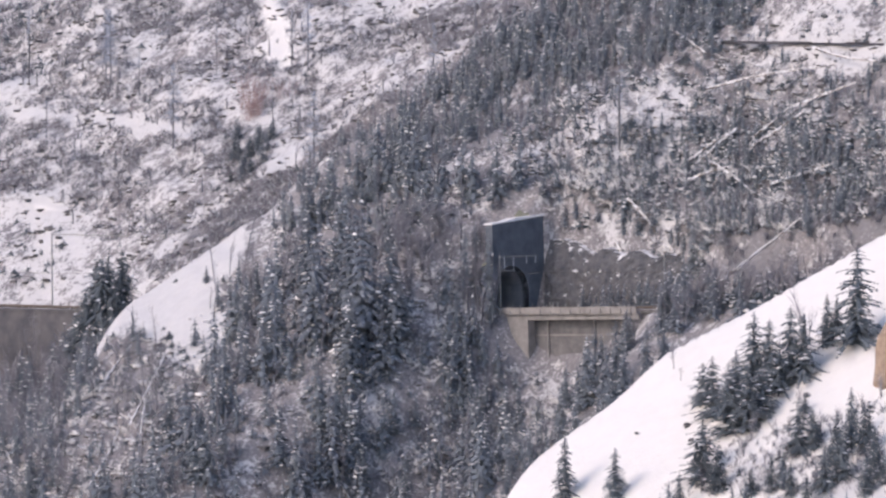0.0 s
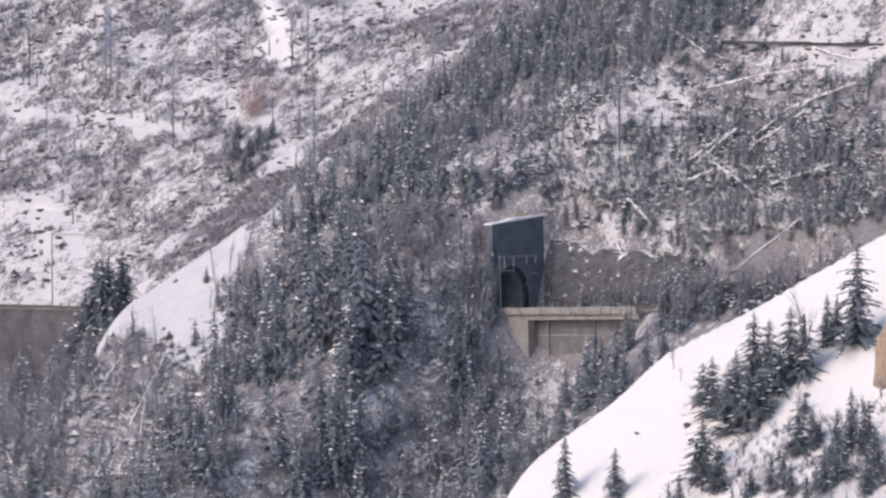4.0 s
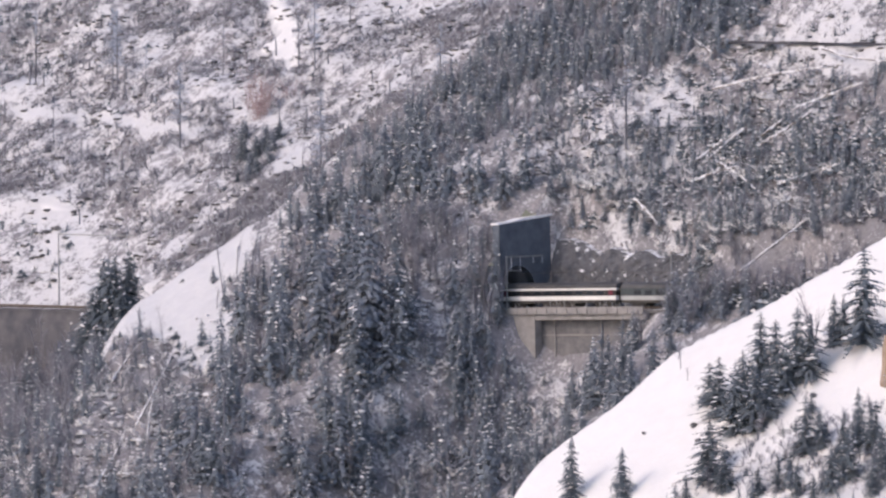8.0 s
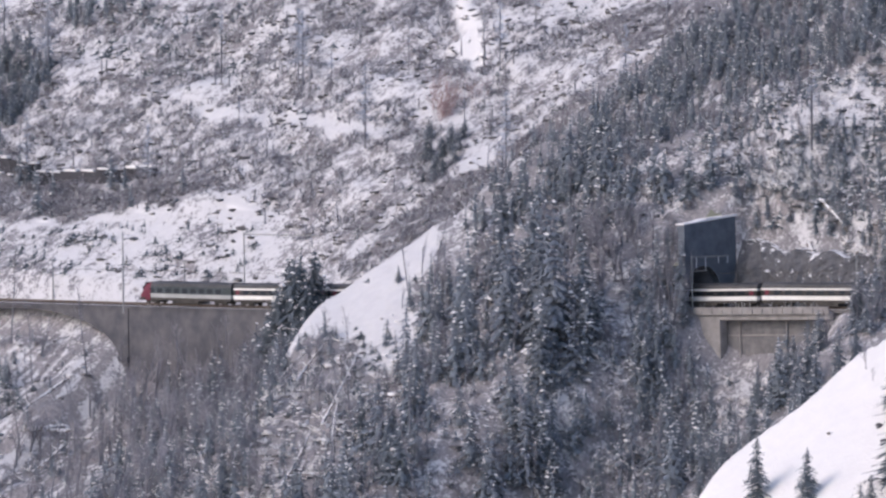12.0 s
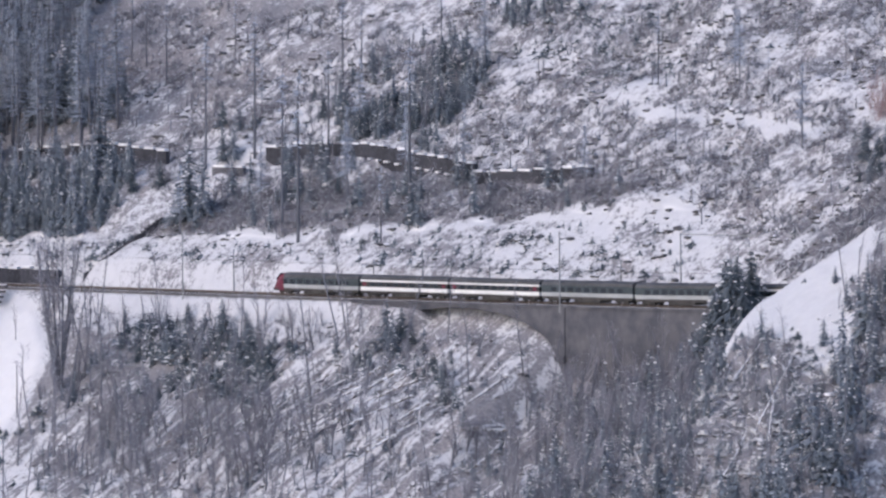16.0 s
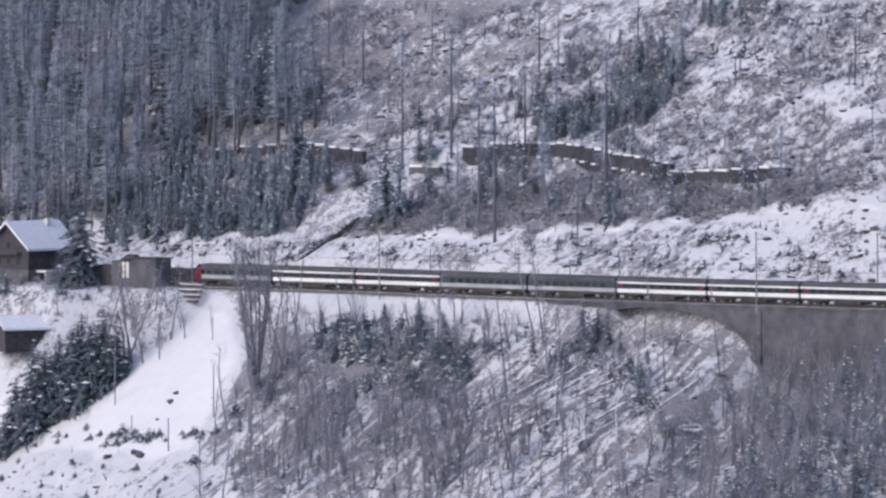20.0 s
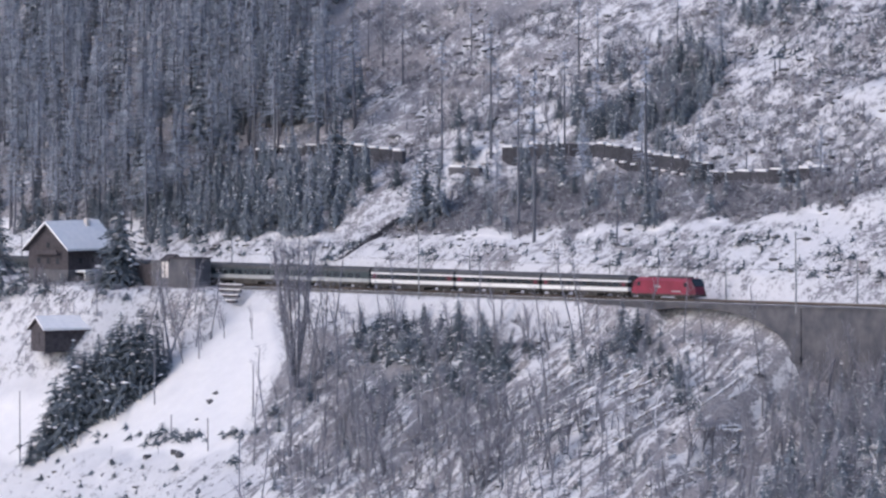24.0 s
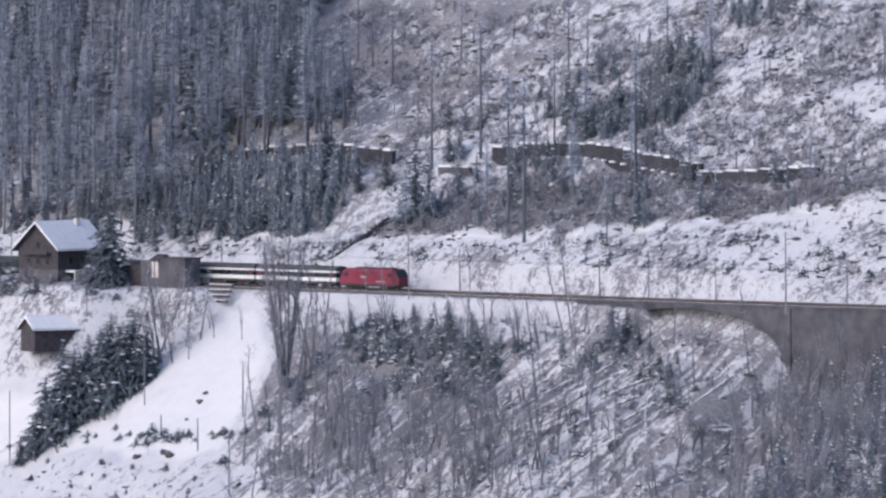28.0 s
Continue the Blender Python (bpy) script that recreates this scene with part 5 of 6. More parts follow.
def named_trees():
    rng = random.Random(77)
    # row of young spruces down the edge of the meadow
    for a, b, h in ((187.5, -44.0, 5.5), (185.2, -42.7, 7.0), (184.0, -39.5, 10.0), (186.5, -39.0, 12.0), (184.6, -36.5, 15.5), (182.0, -34.5, 13.0), (183.5, -31.5, 14.0), (180.0, -31.0, 13.5), (186.5, -35.5, 12.5),
                    (181.0, -28.2, 14.5), (177.5, -28.8, 13.0), (178.0, -25.5, 14.0), (175.2, -26.2, 11.0), (186.0, -33.0, 10.0), (179.5, -33.0, 10.0), (182.8, -37.0, 11.0), (176.0, -23.5, 9.5), (184.0, -28.5, 12.0), (188.5, -38.0, 10.0), (180.5, -29.5, 13.0), (182.0, -33.0, 13.0), (185.5, -38.0, 9.0), (178.5, -27.0, 12.0), (184.5, -34.0, 12.0), (179.0, -30.5, 10.0), (187.0, -41.5, 7.0), (176.8, -26.8, 10.0)):
        plant(SPRUCES, rng.choice((4, 5, 5)), a, b, h * rng.uniform(0.95, 1.12), rng, 1.35)
    # by the chalet
    for a, b, h in ((206.5, -10.5, 16.0), (204.5, -11.0, 13.0), (205.5, -13.0, 9.0), (246, -10, 12.0), (252, -14, 10.0)):
        plant(SPRUCES, 5, a, b, h, rng, 1.45)
    # leafless trees along the upper end of the meadow
    for a, b, h in ((129.0, -26.5, 29.0), (131.0, -25.5, 27.0)):
        plant(BARES, 4, a, b, h, rng, 1.0)
    for a, b, h in ((141, -14.6, 13), (176.8, -21.2, 15), (179.2, -16.8, 12), (172, -20.5, 10), (183, -15, 9), (190, -22, 8), (168, -14, 8), (160, -13.5, 7), (196, -23, 7), (125, -15, 14), (116, -13, 13)):
        plant(BARES, rng.randrange(2), a, b, h, rng, 0.7)
    for a, b, h in ((200, -20, 6), (205, -22, 4), (190, -12, 6), (186, -9, 5), (178, -11, 6), (172, -12, 5), (166, -9.5, 4), (195, -8.5, 5), (212, -24, 4), (203, -18, 7), (188, -18, 7), (181, -20, 8), (171, -17, 6), (158, -39, 2.0), (150, -42, 2.2), (165, -42, 2.0)):
        plant(BARES, rng.choice((2, 3)), a, b, h, rng, 0.9)
    plant(SPRUCES, 0, 102.7, -9.6, 7.5, rng, 1.1)
    # slender stems on the slope under the hut and beside the meadow
    for a, b, h in ((177.1, -20.9, 17.0), (176.1, -20.2, 16.0), (190.1, -16.0, 13.0), (171.6, -14.4, 12.0), (180.0, -12.0, 9.0), (178.5, -19.0, 14.0), (173.5, -16.5, 11.0), (184.0, -14.0, 10.0),
                    (122.0, -30.0, 20.0), (126.0, -23.0, 17.0), (119.0, -35.0, 19.0), (124.5, -36.0, 15.0), (133.0, -18.0, 14.0), (115.0, -28.0, 18.0), (138.0, -15.0, 12.0), (113, -40, 17.0), (121, -42, 14.0)):
        plant(BARES, rng.choice((5, 6)), a, b, h, rng, 1.4)
    # dark firs in front of the upper tunnel mouth
    for a, b, h in ((-36, -8.5, 19.5), (-38.5, -9.5, 18.0), (-31, -8.0, 12.0), (-40, -6.5, 17.0), (-37, -12.0, 15.0), (-33, -11.0, 13.0), (-37, -7.0, 18.5), (-41, -9.0, 14.0)):
        plant(SPRUCES, 6, a, b, h, rng, 1.1)
    for a, b, h in ((-33, -9, 14), (-29, -10, 13), (-25, -9.5, 12), (-21, -11, 12), (-17, -9.5, 11), (-31, -14, 12), (-26, -15, 11), (-20, -15, 11), (-14, -13, 10), (-36, -15, 12), (-23, -19, 10), (-30, -20, 10), (-16, -18, 9), (-9, -15, 8)):
        plant(SPRUCES, rng.choice((0, 1, 2)), a, b, h, rng, 1.15)
    for a, b, h in ((-30, -14.0, 8.0), (-40, -15.0, 8.0)):
        plant(SPRUCES, rng.choice((1, 2)), a, b, h, rng, 1.0)
    for a, b, h in ((-28, -13.0, 11.0), (-32, -14.0, 12.0), (-36, -14.0, 12.0), (-23, -11.0, 11.0), (-39, -13.0, 10.0), (-34, -17.0, 11.0), (-27, -17.0, 10.0)):
        plant(BARES, rng.choice((0, 1, 5, 6)), a, b, h, rng, 1.0)
    # growth that hides the line beyond the bridge
    for a, off, h in ((-180, -6.8, 6), (-183, -7.5, 7), (-186, -7, 6), (-189, -8, 7), (-192, -7, 6), (-195, -8, 7), (-198, -7, 6), (-201, -8, 6), (-188, -10, 7), (-194, -10, 7), (-204, -7, 6)):
        plant(BARES, rng.randrange(4), a, float(track_b(a)) + off, h, rng, 1.2)
        plant(SHRUBS, rng.randrange(2), a - 1.2, float(track_b(a)) + off, 2.6, rng, 0.9)
    # leafless trees at the foot of the viaduct
    for a, b, h in ((-22, -9.5, 9.0), (-18, -8.5, 10.0), (-14, -9.0, 11.0), (-10, -8.0, 9.0), (-6, -9.0, 10.0), (-2, -8.0, 8.0), (2, -9.5, 9.5), (6, -8.0, 7.0), (10, -9.0, 8.0), (-16, -12.0, 11.0), (-8, -12.5, 10.0), (0, -12.0, 9.0), (13, -11, 7.0), (-25, -13.0, 11.0)):
        plant(BARES, rng.choice((0, 5, 6)), a, b, h * 1.5, rng, 1.0)
    # the snow dome
    plant(SPRUCES, 2, -70.2, -13.8, 3.0, rng, 1.3)
    plant(BARES, 5, -87.8, -22.6, 18.0, rng, 1.0)
    plant(BARES, 3, -77.4, -19.2, 4.0, rng, 1.0)
    for a, b, h in ((-61.8, -13.2, 0.7), (-74.1, -13.5, 1.2), (-86.0, -31.8, 1.3), (-67.6, -25.9, 1.0), (-61.6, -26.9, 1.2), (-75.2, -26.3, 1.4), (-82.5, -26.4, 1.1), (-71.9, -24.6, 0.8)):
        plant(SHRUBS, rng.randrange(2), a, b, h, rng, 1.2)
    plant(BARES, 0, -74.0, -12.0, 9.0, rng, 0.5)
    plant(BARES, 0, -80.5, -14.5, 12.0, rng, 0.5)
    # firs on the rib
    for a, b, h in ((-99.3, -17.1, 14.0), (-104, -19.0, 16.0), (-121.2, -24.9, 24.0), (-116, -22, 20.0), (-120.8, -18.4, 15.0), (-107.1, -31.9, 17.0), (-110, -34, 15.0), (-130.7, -39.4, 15.0),
                    (-147.7, -25.6, 13.0), (-113, -28, 18.0), (-95, -22, 11.0), (-125, -31, 16.0), (-100, -38, 13.0), (-138, -30, 12.0)):
        plant(SPRUCES, rng.choice((0, 1, 2)), a, b, h, rng, 1.0)
    for a, b, h in ((-172.6, -16.7, 12.0), (-169.6, -20.1, 12.0), (-166, -15, 10.0), (-175, -21, 11.0), (-163, -18.5, 8.0), (-178, -15, 9.0), (-180, -22, 9.0), (-170, -26, 9.0)):
        plant(SPRUCES, rng.choice((0, 3)), a, b, h, rng, 1.2)
    # trees that stand before the line where it leaves the bridge
    for a, off, h in ((-168, -8.5, 11), (-169.5, -11, 12), (-171, -9, 12), (-173.5, -11.5, 13), (-176, -9, 11), (-179, -11, 12), (-182, -9, 10), (-171, -14, 12), (-175, -15, 12), (-185, -12, 10), (-164, -13, 8), (-160, -15, 8), (-166, -16, 10)):
        plant(SPRUCES, rng.choice((0, 1, 2)), a, float(track_b(a)) + off, h * 0.72, rng, 1.3)
        plant(BARES, rng.randrange(4), a - 0.8, float(track_b(a)) + off + 0.6, h * 0.7, rng, 1.1)
    # the sunny spur
    for a, b, h, w in ((-243.2, -32.5, 15, 1.1), (-234.6, -51.5, 11, 1.4), (-227.5, -48.1, 9.5, 1.4), (-238.4, -51.0, 10, 1.4), (-238.4, -48.0, 8, 1.4), (-222.5, -45.3, 6.5, 1.4), (-232.1, -47.5, 10, 1.4), (-230.6, -42.3, 12, 1.2),
                       (-232.8, -41.2, 10, 1.3), (-236.1, -39.8, 11, 1.1), (-239.2, -40.2, 10, 1.2), (-236.8, -42.9, 8, 1.4), (-237.2, -33.1, 8, 1.0), (-238.2, -32.0, 7, 1.0), (-247.0, -47.4, 3.5, 1.2), (-213.0, -65.4, 10, 0.9),
                       (-224.0, -65.2, 8, 1.1), (-238.7, -60.8, 9.5, 1.4), (-244.1, -63.0, 7, 1.4), (-253.7, -55.2, 9, 1.0), (-255.5, -53.9, 6, 1.2), (-262.9, -53.2, 9, 0.9), (-267.6, -54.0, 6, 1.1), (-268.1, -60.4, 8, 1.2),
                       (-273.2, -58.4, 7, 1.2), (-266.8, -62.6, 7, 1.2), (-260.2, -63.3, 5, 1.3), (-251.9, -63.5, 4, 1.4)):
        plant(SPRUCES, rng.choice((4, 4, 5)), a, b, h, rng, w * 1.15)
    plant(BARES, 0, -239.5, -39.6, 19.0, rng, 0.75)
    plant(BARES, 3, -174.9, -5.5, 5.0, rng, 1.0)
    for a, b, h in ((-206.3, -36.5, 3.0), (-209, -38.5, 3.5), (-204, -34, 3.0), (-213, -41, 2.5), (-197, -27, 3.0), (-255, -52, 5.0), (-246, -47, 4.0)):
        plant(BARES, 3, a, b, h, rng, 1.2)
    # tall nearly bare trunks on the upper slope
    for a, b, h in ((-9.6, 58.7, 11.0), (24.0, 52.2, 9.0), (58.1, 55.3, 12.0), (109.1, 12.7, 32.0), (119.6, 17.2, 29.0), (150.6, 34.8, 27.0), (191.8, 62.0, 12), (128.1, 34.6, 22.0), (84.4, 18.9, 34.0), (147.7, 57.9, 13), (135.2, 67.0, 12),
                    (161.8, 31.9, 26), (204.9, 55.4, 16), (216.5, 59.4, 16), (221.4, 59.6, 15), (85.9, 13.5, 14), (79.5, 27.3, 10), (12, 60, 9.0), (-20, 45, 8.0), (35, 40, 9.0), (146, 52, 20), (66, 62, 12.0)):
        plant(LARCHES, rng.choice((2, 3)), a, b, h, rng, 0.85)
    # dark firs on the upper slope
    for a, b, h in ((147.5, 17.0, 15), (144.4, 17.9, 12), (150.4, 16.6, 10), (132.1, 33.5, 7), (127.7, 32.7, 8), (83.7, 18.9, 9), (80.7, 17.9, 7), (157.4, 35.2, 8), (159.1, 33.8, 7), (118.4, 32.6, 5), (93.5, 21.0, 6.0), (139, 33, 8.0), (136, 32, 7.0)):
        plant(SPRUCES, rng.choice((0, 1, 3)), a, b, h, rng, 1.3)
    # snowy firs clinging to the crag above the portal and the bridge
    for a, b, h in ((-127.3, 12.6, 3.5), (-129.0, 12.9, 4), (-131.3, 13.3, 3), (-133.9, 14.0, 2.5), (-129.5, 13.7, 3), (-126.5, 10.4, 4), (-136.0, 13.9, 3.5), (-139.3, 14.6, 3), (-144.4, 14.9, 4), (-147.6,
                    15.6, 3.5), (-152.7, 15.8, 4), (-159.1, 14.8, 4), (-166.2, 14.3, 4.5), (-170.8, 15.0, 4), (-175.2, 17.0, 4), (-181.9, 16.8, 4.5), (-187.0, 18.1, 4), (-190.0, 21.5, 4.5),
                    (-138.7, 21.8, 4.5), (-143.2, 22.3, 3), (-150.1, 21.5, 3.5), (-147.3, 28.6, 3), (-156.1, 25.3, 3.5), (-163.5, 24.5, 4), (-173.6, 23.6, 4.5), (-180.2, 27.3, 4), (-181.4,
                    31.2, 4), (-172.3, 30.0, 3.5)):
        plant(SPRUCES, rng.choice((0, 1, 2)), a, b, h, rng, 1.35)
    # growth close beside the portal, and a lone pole-like trunk on the crag
    for i, (a, off, h) in enumerate(((-126.0, -7.2, 12), (-127.4, -7.6, 13), (-128.4, -8.4, 11), (-125.0, -8.6, 12), (-127.0, -9.6, 10), (-129.0, -10.2, 9), (-128.4, -6.9, 14), (-128.9, -6.6, 13), (-128.0, -7.6, 13), (-129.4, -7.2, 10))):
        plant(*((BARES, i % 2) if i % 3 else (SPRUCES, 3)), a, float(track_b(a)) + off, h, rng, 0.8)
    plant(LARCHES, 2, -133.0, 21.4, 15.5, rng, 1.1)
    # firs along the foot of the rock behind the bridge
    for i in range(17):
        a = -137.5 - 1.5 * i
        plant(SPRUCES, rng.choice((0, 1, 2)), a, float(track_b(a)) + rng.uniform(4.5, 5.0), rng.uniform(2.6, 4.5) + 0.15 * i, rng, 1.25)
    # tall firs at the edge of the wood
    for a, b, h in ((224.0, 39.9, 14), (221.1, 40.4, 16), (221.4, 43.3, 15), (216.9, 42.7, 15), (219.9, 47.0, 13), (229.5, 45.3, 13), (226.9, 48.8, 14), (216.8, 52.1, 9), (209.7, 48.8, 10), (208.5, 44.5, 9), (235.7, 37.6, 12), (235.6, 40.3, 11)):
        plant(SPRUCES, rng.choice((0, 0, 3)), a, b, h, rng, 1.1)
    # firs on the steep ground below the line
    for a, b, h in ((97.5, -13.4, 8), (89.1, -17.4, 7), (84.4, -17.1, 8), (77.8, -18.4, 6), (64.7, -13.5, 5), (54.6, -10.0, 9), (50.8, -11.7, 8), (50.0, -17.4, 4), (27.7, -18.8, 5), (53.6, -7.5, 6), (110.4, -16.4, 7), (107.1, -13.7, 8), (100.3, -16.4, 7), (118.2, -16.8, 5), (124.9, -15.6, 4)):
        plant(SPRUCES, rng.choice((0, 2, 5)), a, b, h, rng, 1.4)


named_trees()


def low_shrubs():
    rng = random.Random(12)
    for a, b, h in ((164.5, -38.0, 1.2), (157.9, -39.2, 1.3), (152.9, -38.4, 1.8), (153.0, -36.4, 1.4), (155.0, -38.8, 1.5), (146.3, -38.1, 2.0), (145.7, -37.2, 1.7), (148.5, -38.0, 1.5), (133.4, -36.7, 1.6), (127.7, -32.6, 2.2), (128.1, -31.7, 1.8),
                    (124.5, -43.2, 1.4), (159.4, -45.7, 1.2), (202.4, -29.2, 0.8), (173.4, -38.9, 1.0), (130.5, -37.5, 1.4), (136.0, -37.5, 1.2), (141.0, -38.0, 1.2), (190.5, -13.0, 1.4), (197.0, -15.5, 1.5), (201.0, -18.0, 1.4), (186.0, -17.0, 1.6)):
        plant(SHRUBS, rng.randrange(2), a, b, h, rng, 1.1)
    # shrubs along the stone drain
    for i in range(16):
        k = i / 15
        plant(SHRUBS, i % 2, 163.5 - 10.0 * k + rng.uniform(-0.8, 0.8), 6.0 + 17.0 * k, rng.uniform(1.0, 1.9), rng, 1.2)
    # ragged line of shrubs across the lower edge of the meadow
    for a, b, h in ((175.5, -37.4, 1.2), (172.6, -37.6, 1.0), (169.2, -35.6, 1.4), (162.7, -37.0, 1.1), (158.2, -37.8, 1.6), (156.5, -36.4, 2.2), (150.9, -37.3, 1.8), (146.7, -37.6, 2.2), (144.8, -36.7, 1.5),
                    (134.6, -36.5, 1.6), (130.0, -37.9, 1.4), (127.3, -36.8, 1.8), (138.3, -36.3, 1.0), (179.7, -39.6, 1.0), (179.8, -43.3, 1.2), (164.2, -46.8, 1.0), (156.4, -47.3, 1.2),
                    (150.5, -45.2, 1.1), (141.9, -43.9, 1.3), (127.4, -48.1, 1.2), (125.2, -43.4, 1.6), (124.9, -43.0, 1.2), (181.2, -46.1, 1.2), (163.3, -49.9, 1.1), (138.2, -49.1, 1.0),
                    (113.6, -48.2, 1.3)):
        plant(SHRUBS, rng.randrange(2), a, b, h, rng, 1.2)


low_shrubs()


def red_bush():
    ob = empty("reddish_shrub", spot(-12.5, 50.0), "wide leafless reddish-brown shrub in the snow", "shrub")
    rng = random.Random(4)
    for i in range(7):
        bm = bmesh.new()
        c = Vector((rng.uniform(-4.5, 4.5), rng.uniform(-2, 2), rng.uniform(-3.0, 1.5)))
        for _ in range(26):
            p = c + Vector((rng.uniform(-1, 1), rng.uniform(-1, 1), -1.0))
            q = p + Vector((rng.uniform(-2.4, 2.4), rng.uniform(-1.6, 1.6), rng.uniform(2.5, 7.5)))
            tube(bm, p, q, 0.035, 0.012, 3)
            for _ in range(3):
                k = p.lerp(q, rng.uniform(0.3, 1))
                tube(bm, k, k + Vector((rng.uniform(-1, 1), rng.uniform(-1, 1), rng.uniform(0, 1.2))), 0.02, 0.008, 3)
        part("stem_clump", bm, REDTWIG, ob)


red_bush()


def fallen_log(a0, b0, a1, b1, r=0.27, up=0.0):
    p = Vector((*map(float, to_world(a0, b0)), float(land(a0, b0)) + r + 0.9 + up))
    q = Vector((*map(float, to_world(a1, b1)), float(land(a1, b1)) + r + 0.9 + up))
    ob = empty("fallen_trunk", Matrix.Translation(p), "fallen grey trunk lying in snow on the slope", "log", "fallen trunks on the slope")
    rng = random.Random(round(a0 * 10))
    side = Vector((q.y - p.y, p.x - q.x, 0)).normalized()
    bend, sag = rng.uniform(-0.06, 0.06) * (q - p).length, rng.uniform(-0.03, 0.05) * (q - p).length

    def at(k):
        """A point of the slightly bent trunk."""
        return (q - p) * k + side * bend * math.sin(3.14 * k) + Vector((0, 0, sag * math.sin(3.14 * k)))
    bm = bmesh.new()
    for i in range(5):
        tube(bm, at(i / 5), at((i + 1) / 5), r * (1 - 0.11 * i), r * (0.89 - 0.11 * i), 6)
    bare, here = len(bm.faces), 0.03
    while here < 0.92:
        to = min(here + rng.uniform(0.05, 0.16), 0.97)
        w = r * (1 - 0.5 * here)
        tube(bm, at(here) + Vector((0, 0, w * 0.75)), at(to) + Vector((0, 0, w * 0.7)), w * rng.uniform(0.5, 0.85), w * rng.uniform(0.3, 0.6), 5)
        here = to + rng.uniform(0.01, 0.07)
    bm.faces.ensure_lookup_table()
    for f in bm.faces[bare:]:
        f.material_index = 1
    part("trunk", bm, DEADWOOD, ob).data.materials.append(SNOW)
    for _ in range(7):
        k = at(rng.uniform(0.2, 0.95))
        bm = bmesh.new()
        tube(bm, k, k + Vector((rng.uniform(-1.6, 1.6), rng.uniform(-1, 1), rng.uniform(0.2, 1.6))), 0.07, 0.03, 4)
        part("branch_stub", bm, DEADWOOD, ob)


for row in ((-114.2, 46.6, -148.4, 38.5), (-126.2, 40.4, -136.7, 37.6), (-141.1, 33.3, -164.4, 39.7), (-158.2, 27.1, -165.0, 33.3), (-156.7, 29.2, -160.2, 34.8), (-152.3, 29.6, -148.6, 23.0), (-148.4, 25.1, -164.9, 20.6), (-141.6, 15.0, -148.1, 15.2),
            (-157.5, 41.9, -175.3, 39.8), (-151.5, 28.5, -147.0, 23.5), (-160.0, 34.0, -172.0, 37.5), (-168, 22, -178, 26), (-150, 20, -157, 24)):
    fallen_log(*row, 0.24, 0.7)
for row in ((-171.2, 3.5, -180.0, 17.3), (-150, 15, -156, 22), (-140, 14, -148, 11), (-91.9, -49.1, -84, -35), (-98, -52, -88, -42), (-135.3, -37.5, -127, -40), (-75, -40, -70, -30), (-40, -28, -46, -22), (-36, -22, -30, -12), (-60, -42, -66, -33), (-73, -52, -66, -40), (-80, -58, -70, -46), (-86, -60, -80, -54), (-97, -62, -90, -50), (-105, -58, -96, -60), (-68, -36, -60, -36), (-78, -34, -86, -38)):
    fallen_log(*row)
for row in ((60, -30, 50, -18), (40, -22, 34, -12), (75, -36, 60, -24), (20, -30, 30, -20), (90, -28, 80, -18), (52, -40, 44, -30), (66, -26, 58, -16), (46, -32, 38, -22), (84, -40, 76, -30), (30, -36, 22, -26)):
    fallen_log(*row, 0.18)
for row in ((46.9, -15.4, 52, -30.2), (40.9, -17.6, 52.6, -38.5), (44, -24, 50.8, -28.7), (39.2, -27.8, 55, -39.2), (32.4, -20.6, 37.4, -27.9), (29.8, -23.9, 38.4, -35.9), (16.6, -14.5, 17.6, -23.1), (12.1, -18.1, 14.4, -25), (10.3, -18.3, 15, -25.8), (8.2, -21.3, 5.9, -30.7), (40, -32.1, 52.4, -35), (24.4, -24.5, 28, -31.6), (24.8, -31.7, 27.6, -39.4), (48, -30.9, 55, -34.2)):
    fallen_log(*row, 0.3, 0.3)


def stumps():
    rng = random.Random(8)
    mesh = None
    for a, b in scatter(rng, REGIONS["upper"], 110):
        ob = empty("dead_snag", spot(a, b, rng.uniform(0, 360)), "broken grey tree snag standing in the snow", "snag", "snags on the upper slope")
        if mesh is None:
            bm = bmesh.new()
            tube(bm, (0, 0, -0.3), (0.02, 0, 0.6), 0.11, 0.09, 6)
            tube(bm, (0.02, 0, 0.6), (0.05, 0.03, 1.0), 0.09, 0.03, 5)
            mesh = part("stem", bm, BARK, ob).data
        else:
            new("stem", mesh).parent = ob
        ob.matrix_world = ob.matrix_world @ Matrix.Diagonal((1.3, 1.3, rng.uniform(1.2, 3.6), 1))


stumps()


def outcrop():
    """A bare tan rock beside the sunny spur."""
    rng = random.Random(2)
    bm = bmesh.new()
    bmesh.ops.create_icosphere(bm, subdivisions=3, radius=1.0)
    for v in bm.verts:
        n = noise.noise(v.co * 2.1) * 0.28
        v.co *= 1 + n
        v.co.x *= 3.4
        v.co.y *= 3.0
        v.co.z *= 8.5
    m = spot(-258.0, -38.5, 20, 1.0)
    ob = part("rock_outcrop", bm, TANROCK, None)
    ob.matrix_world = m
    tagged(ob, "bare sunlit tan rock outcrop above the snow", "rock")


outcrop()


def boulder(a, b, size, seed):
    rng = random.Random(seed)
    bm = bmesh.new()
    bmesh.ops.create_icosphere(bm, subdivisions=2, radius=0.5)
    for v in bm.verts:
        v.co *= 1 + 0.9 * noise.noise(v.co * 3.1 + Vector((seed, 0, 0)))
        v.co.z *= 0.7
        v.co *= size
    ob = part("boulder", bm, ROCK, None)
    ob.matrix_world = spot(a, b, rng.uniform(0, 360), 0.1 * size)
    tagged(ob, "dark boulder half buried in the meadow snow", "boulder", "boulders in the meadow")


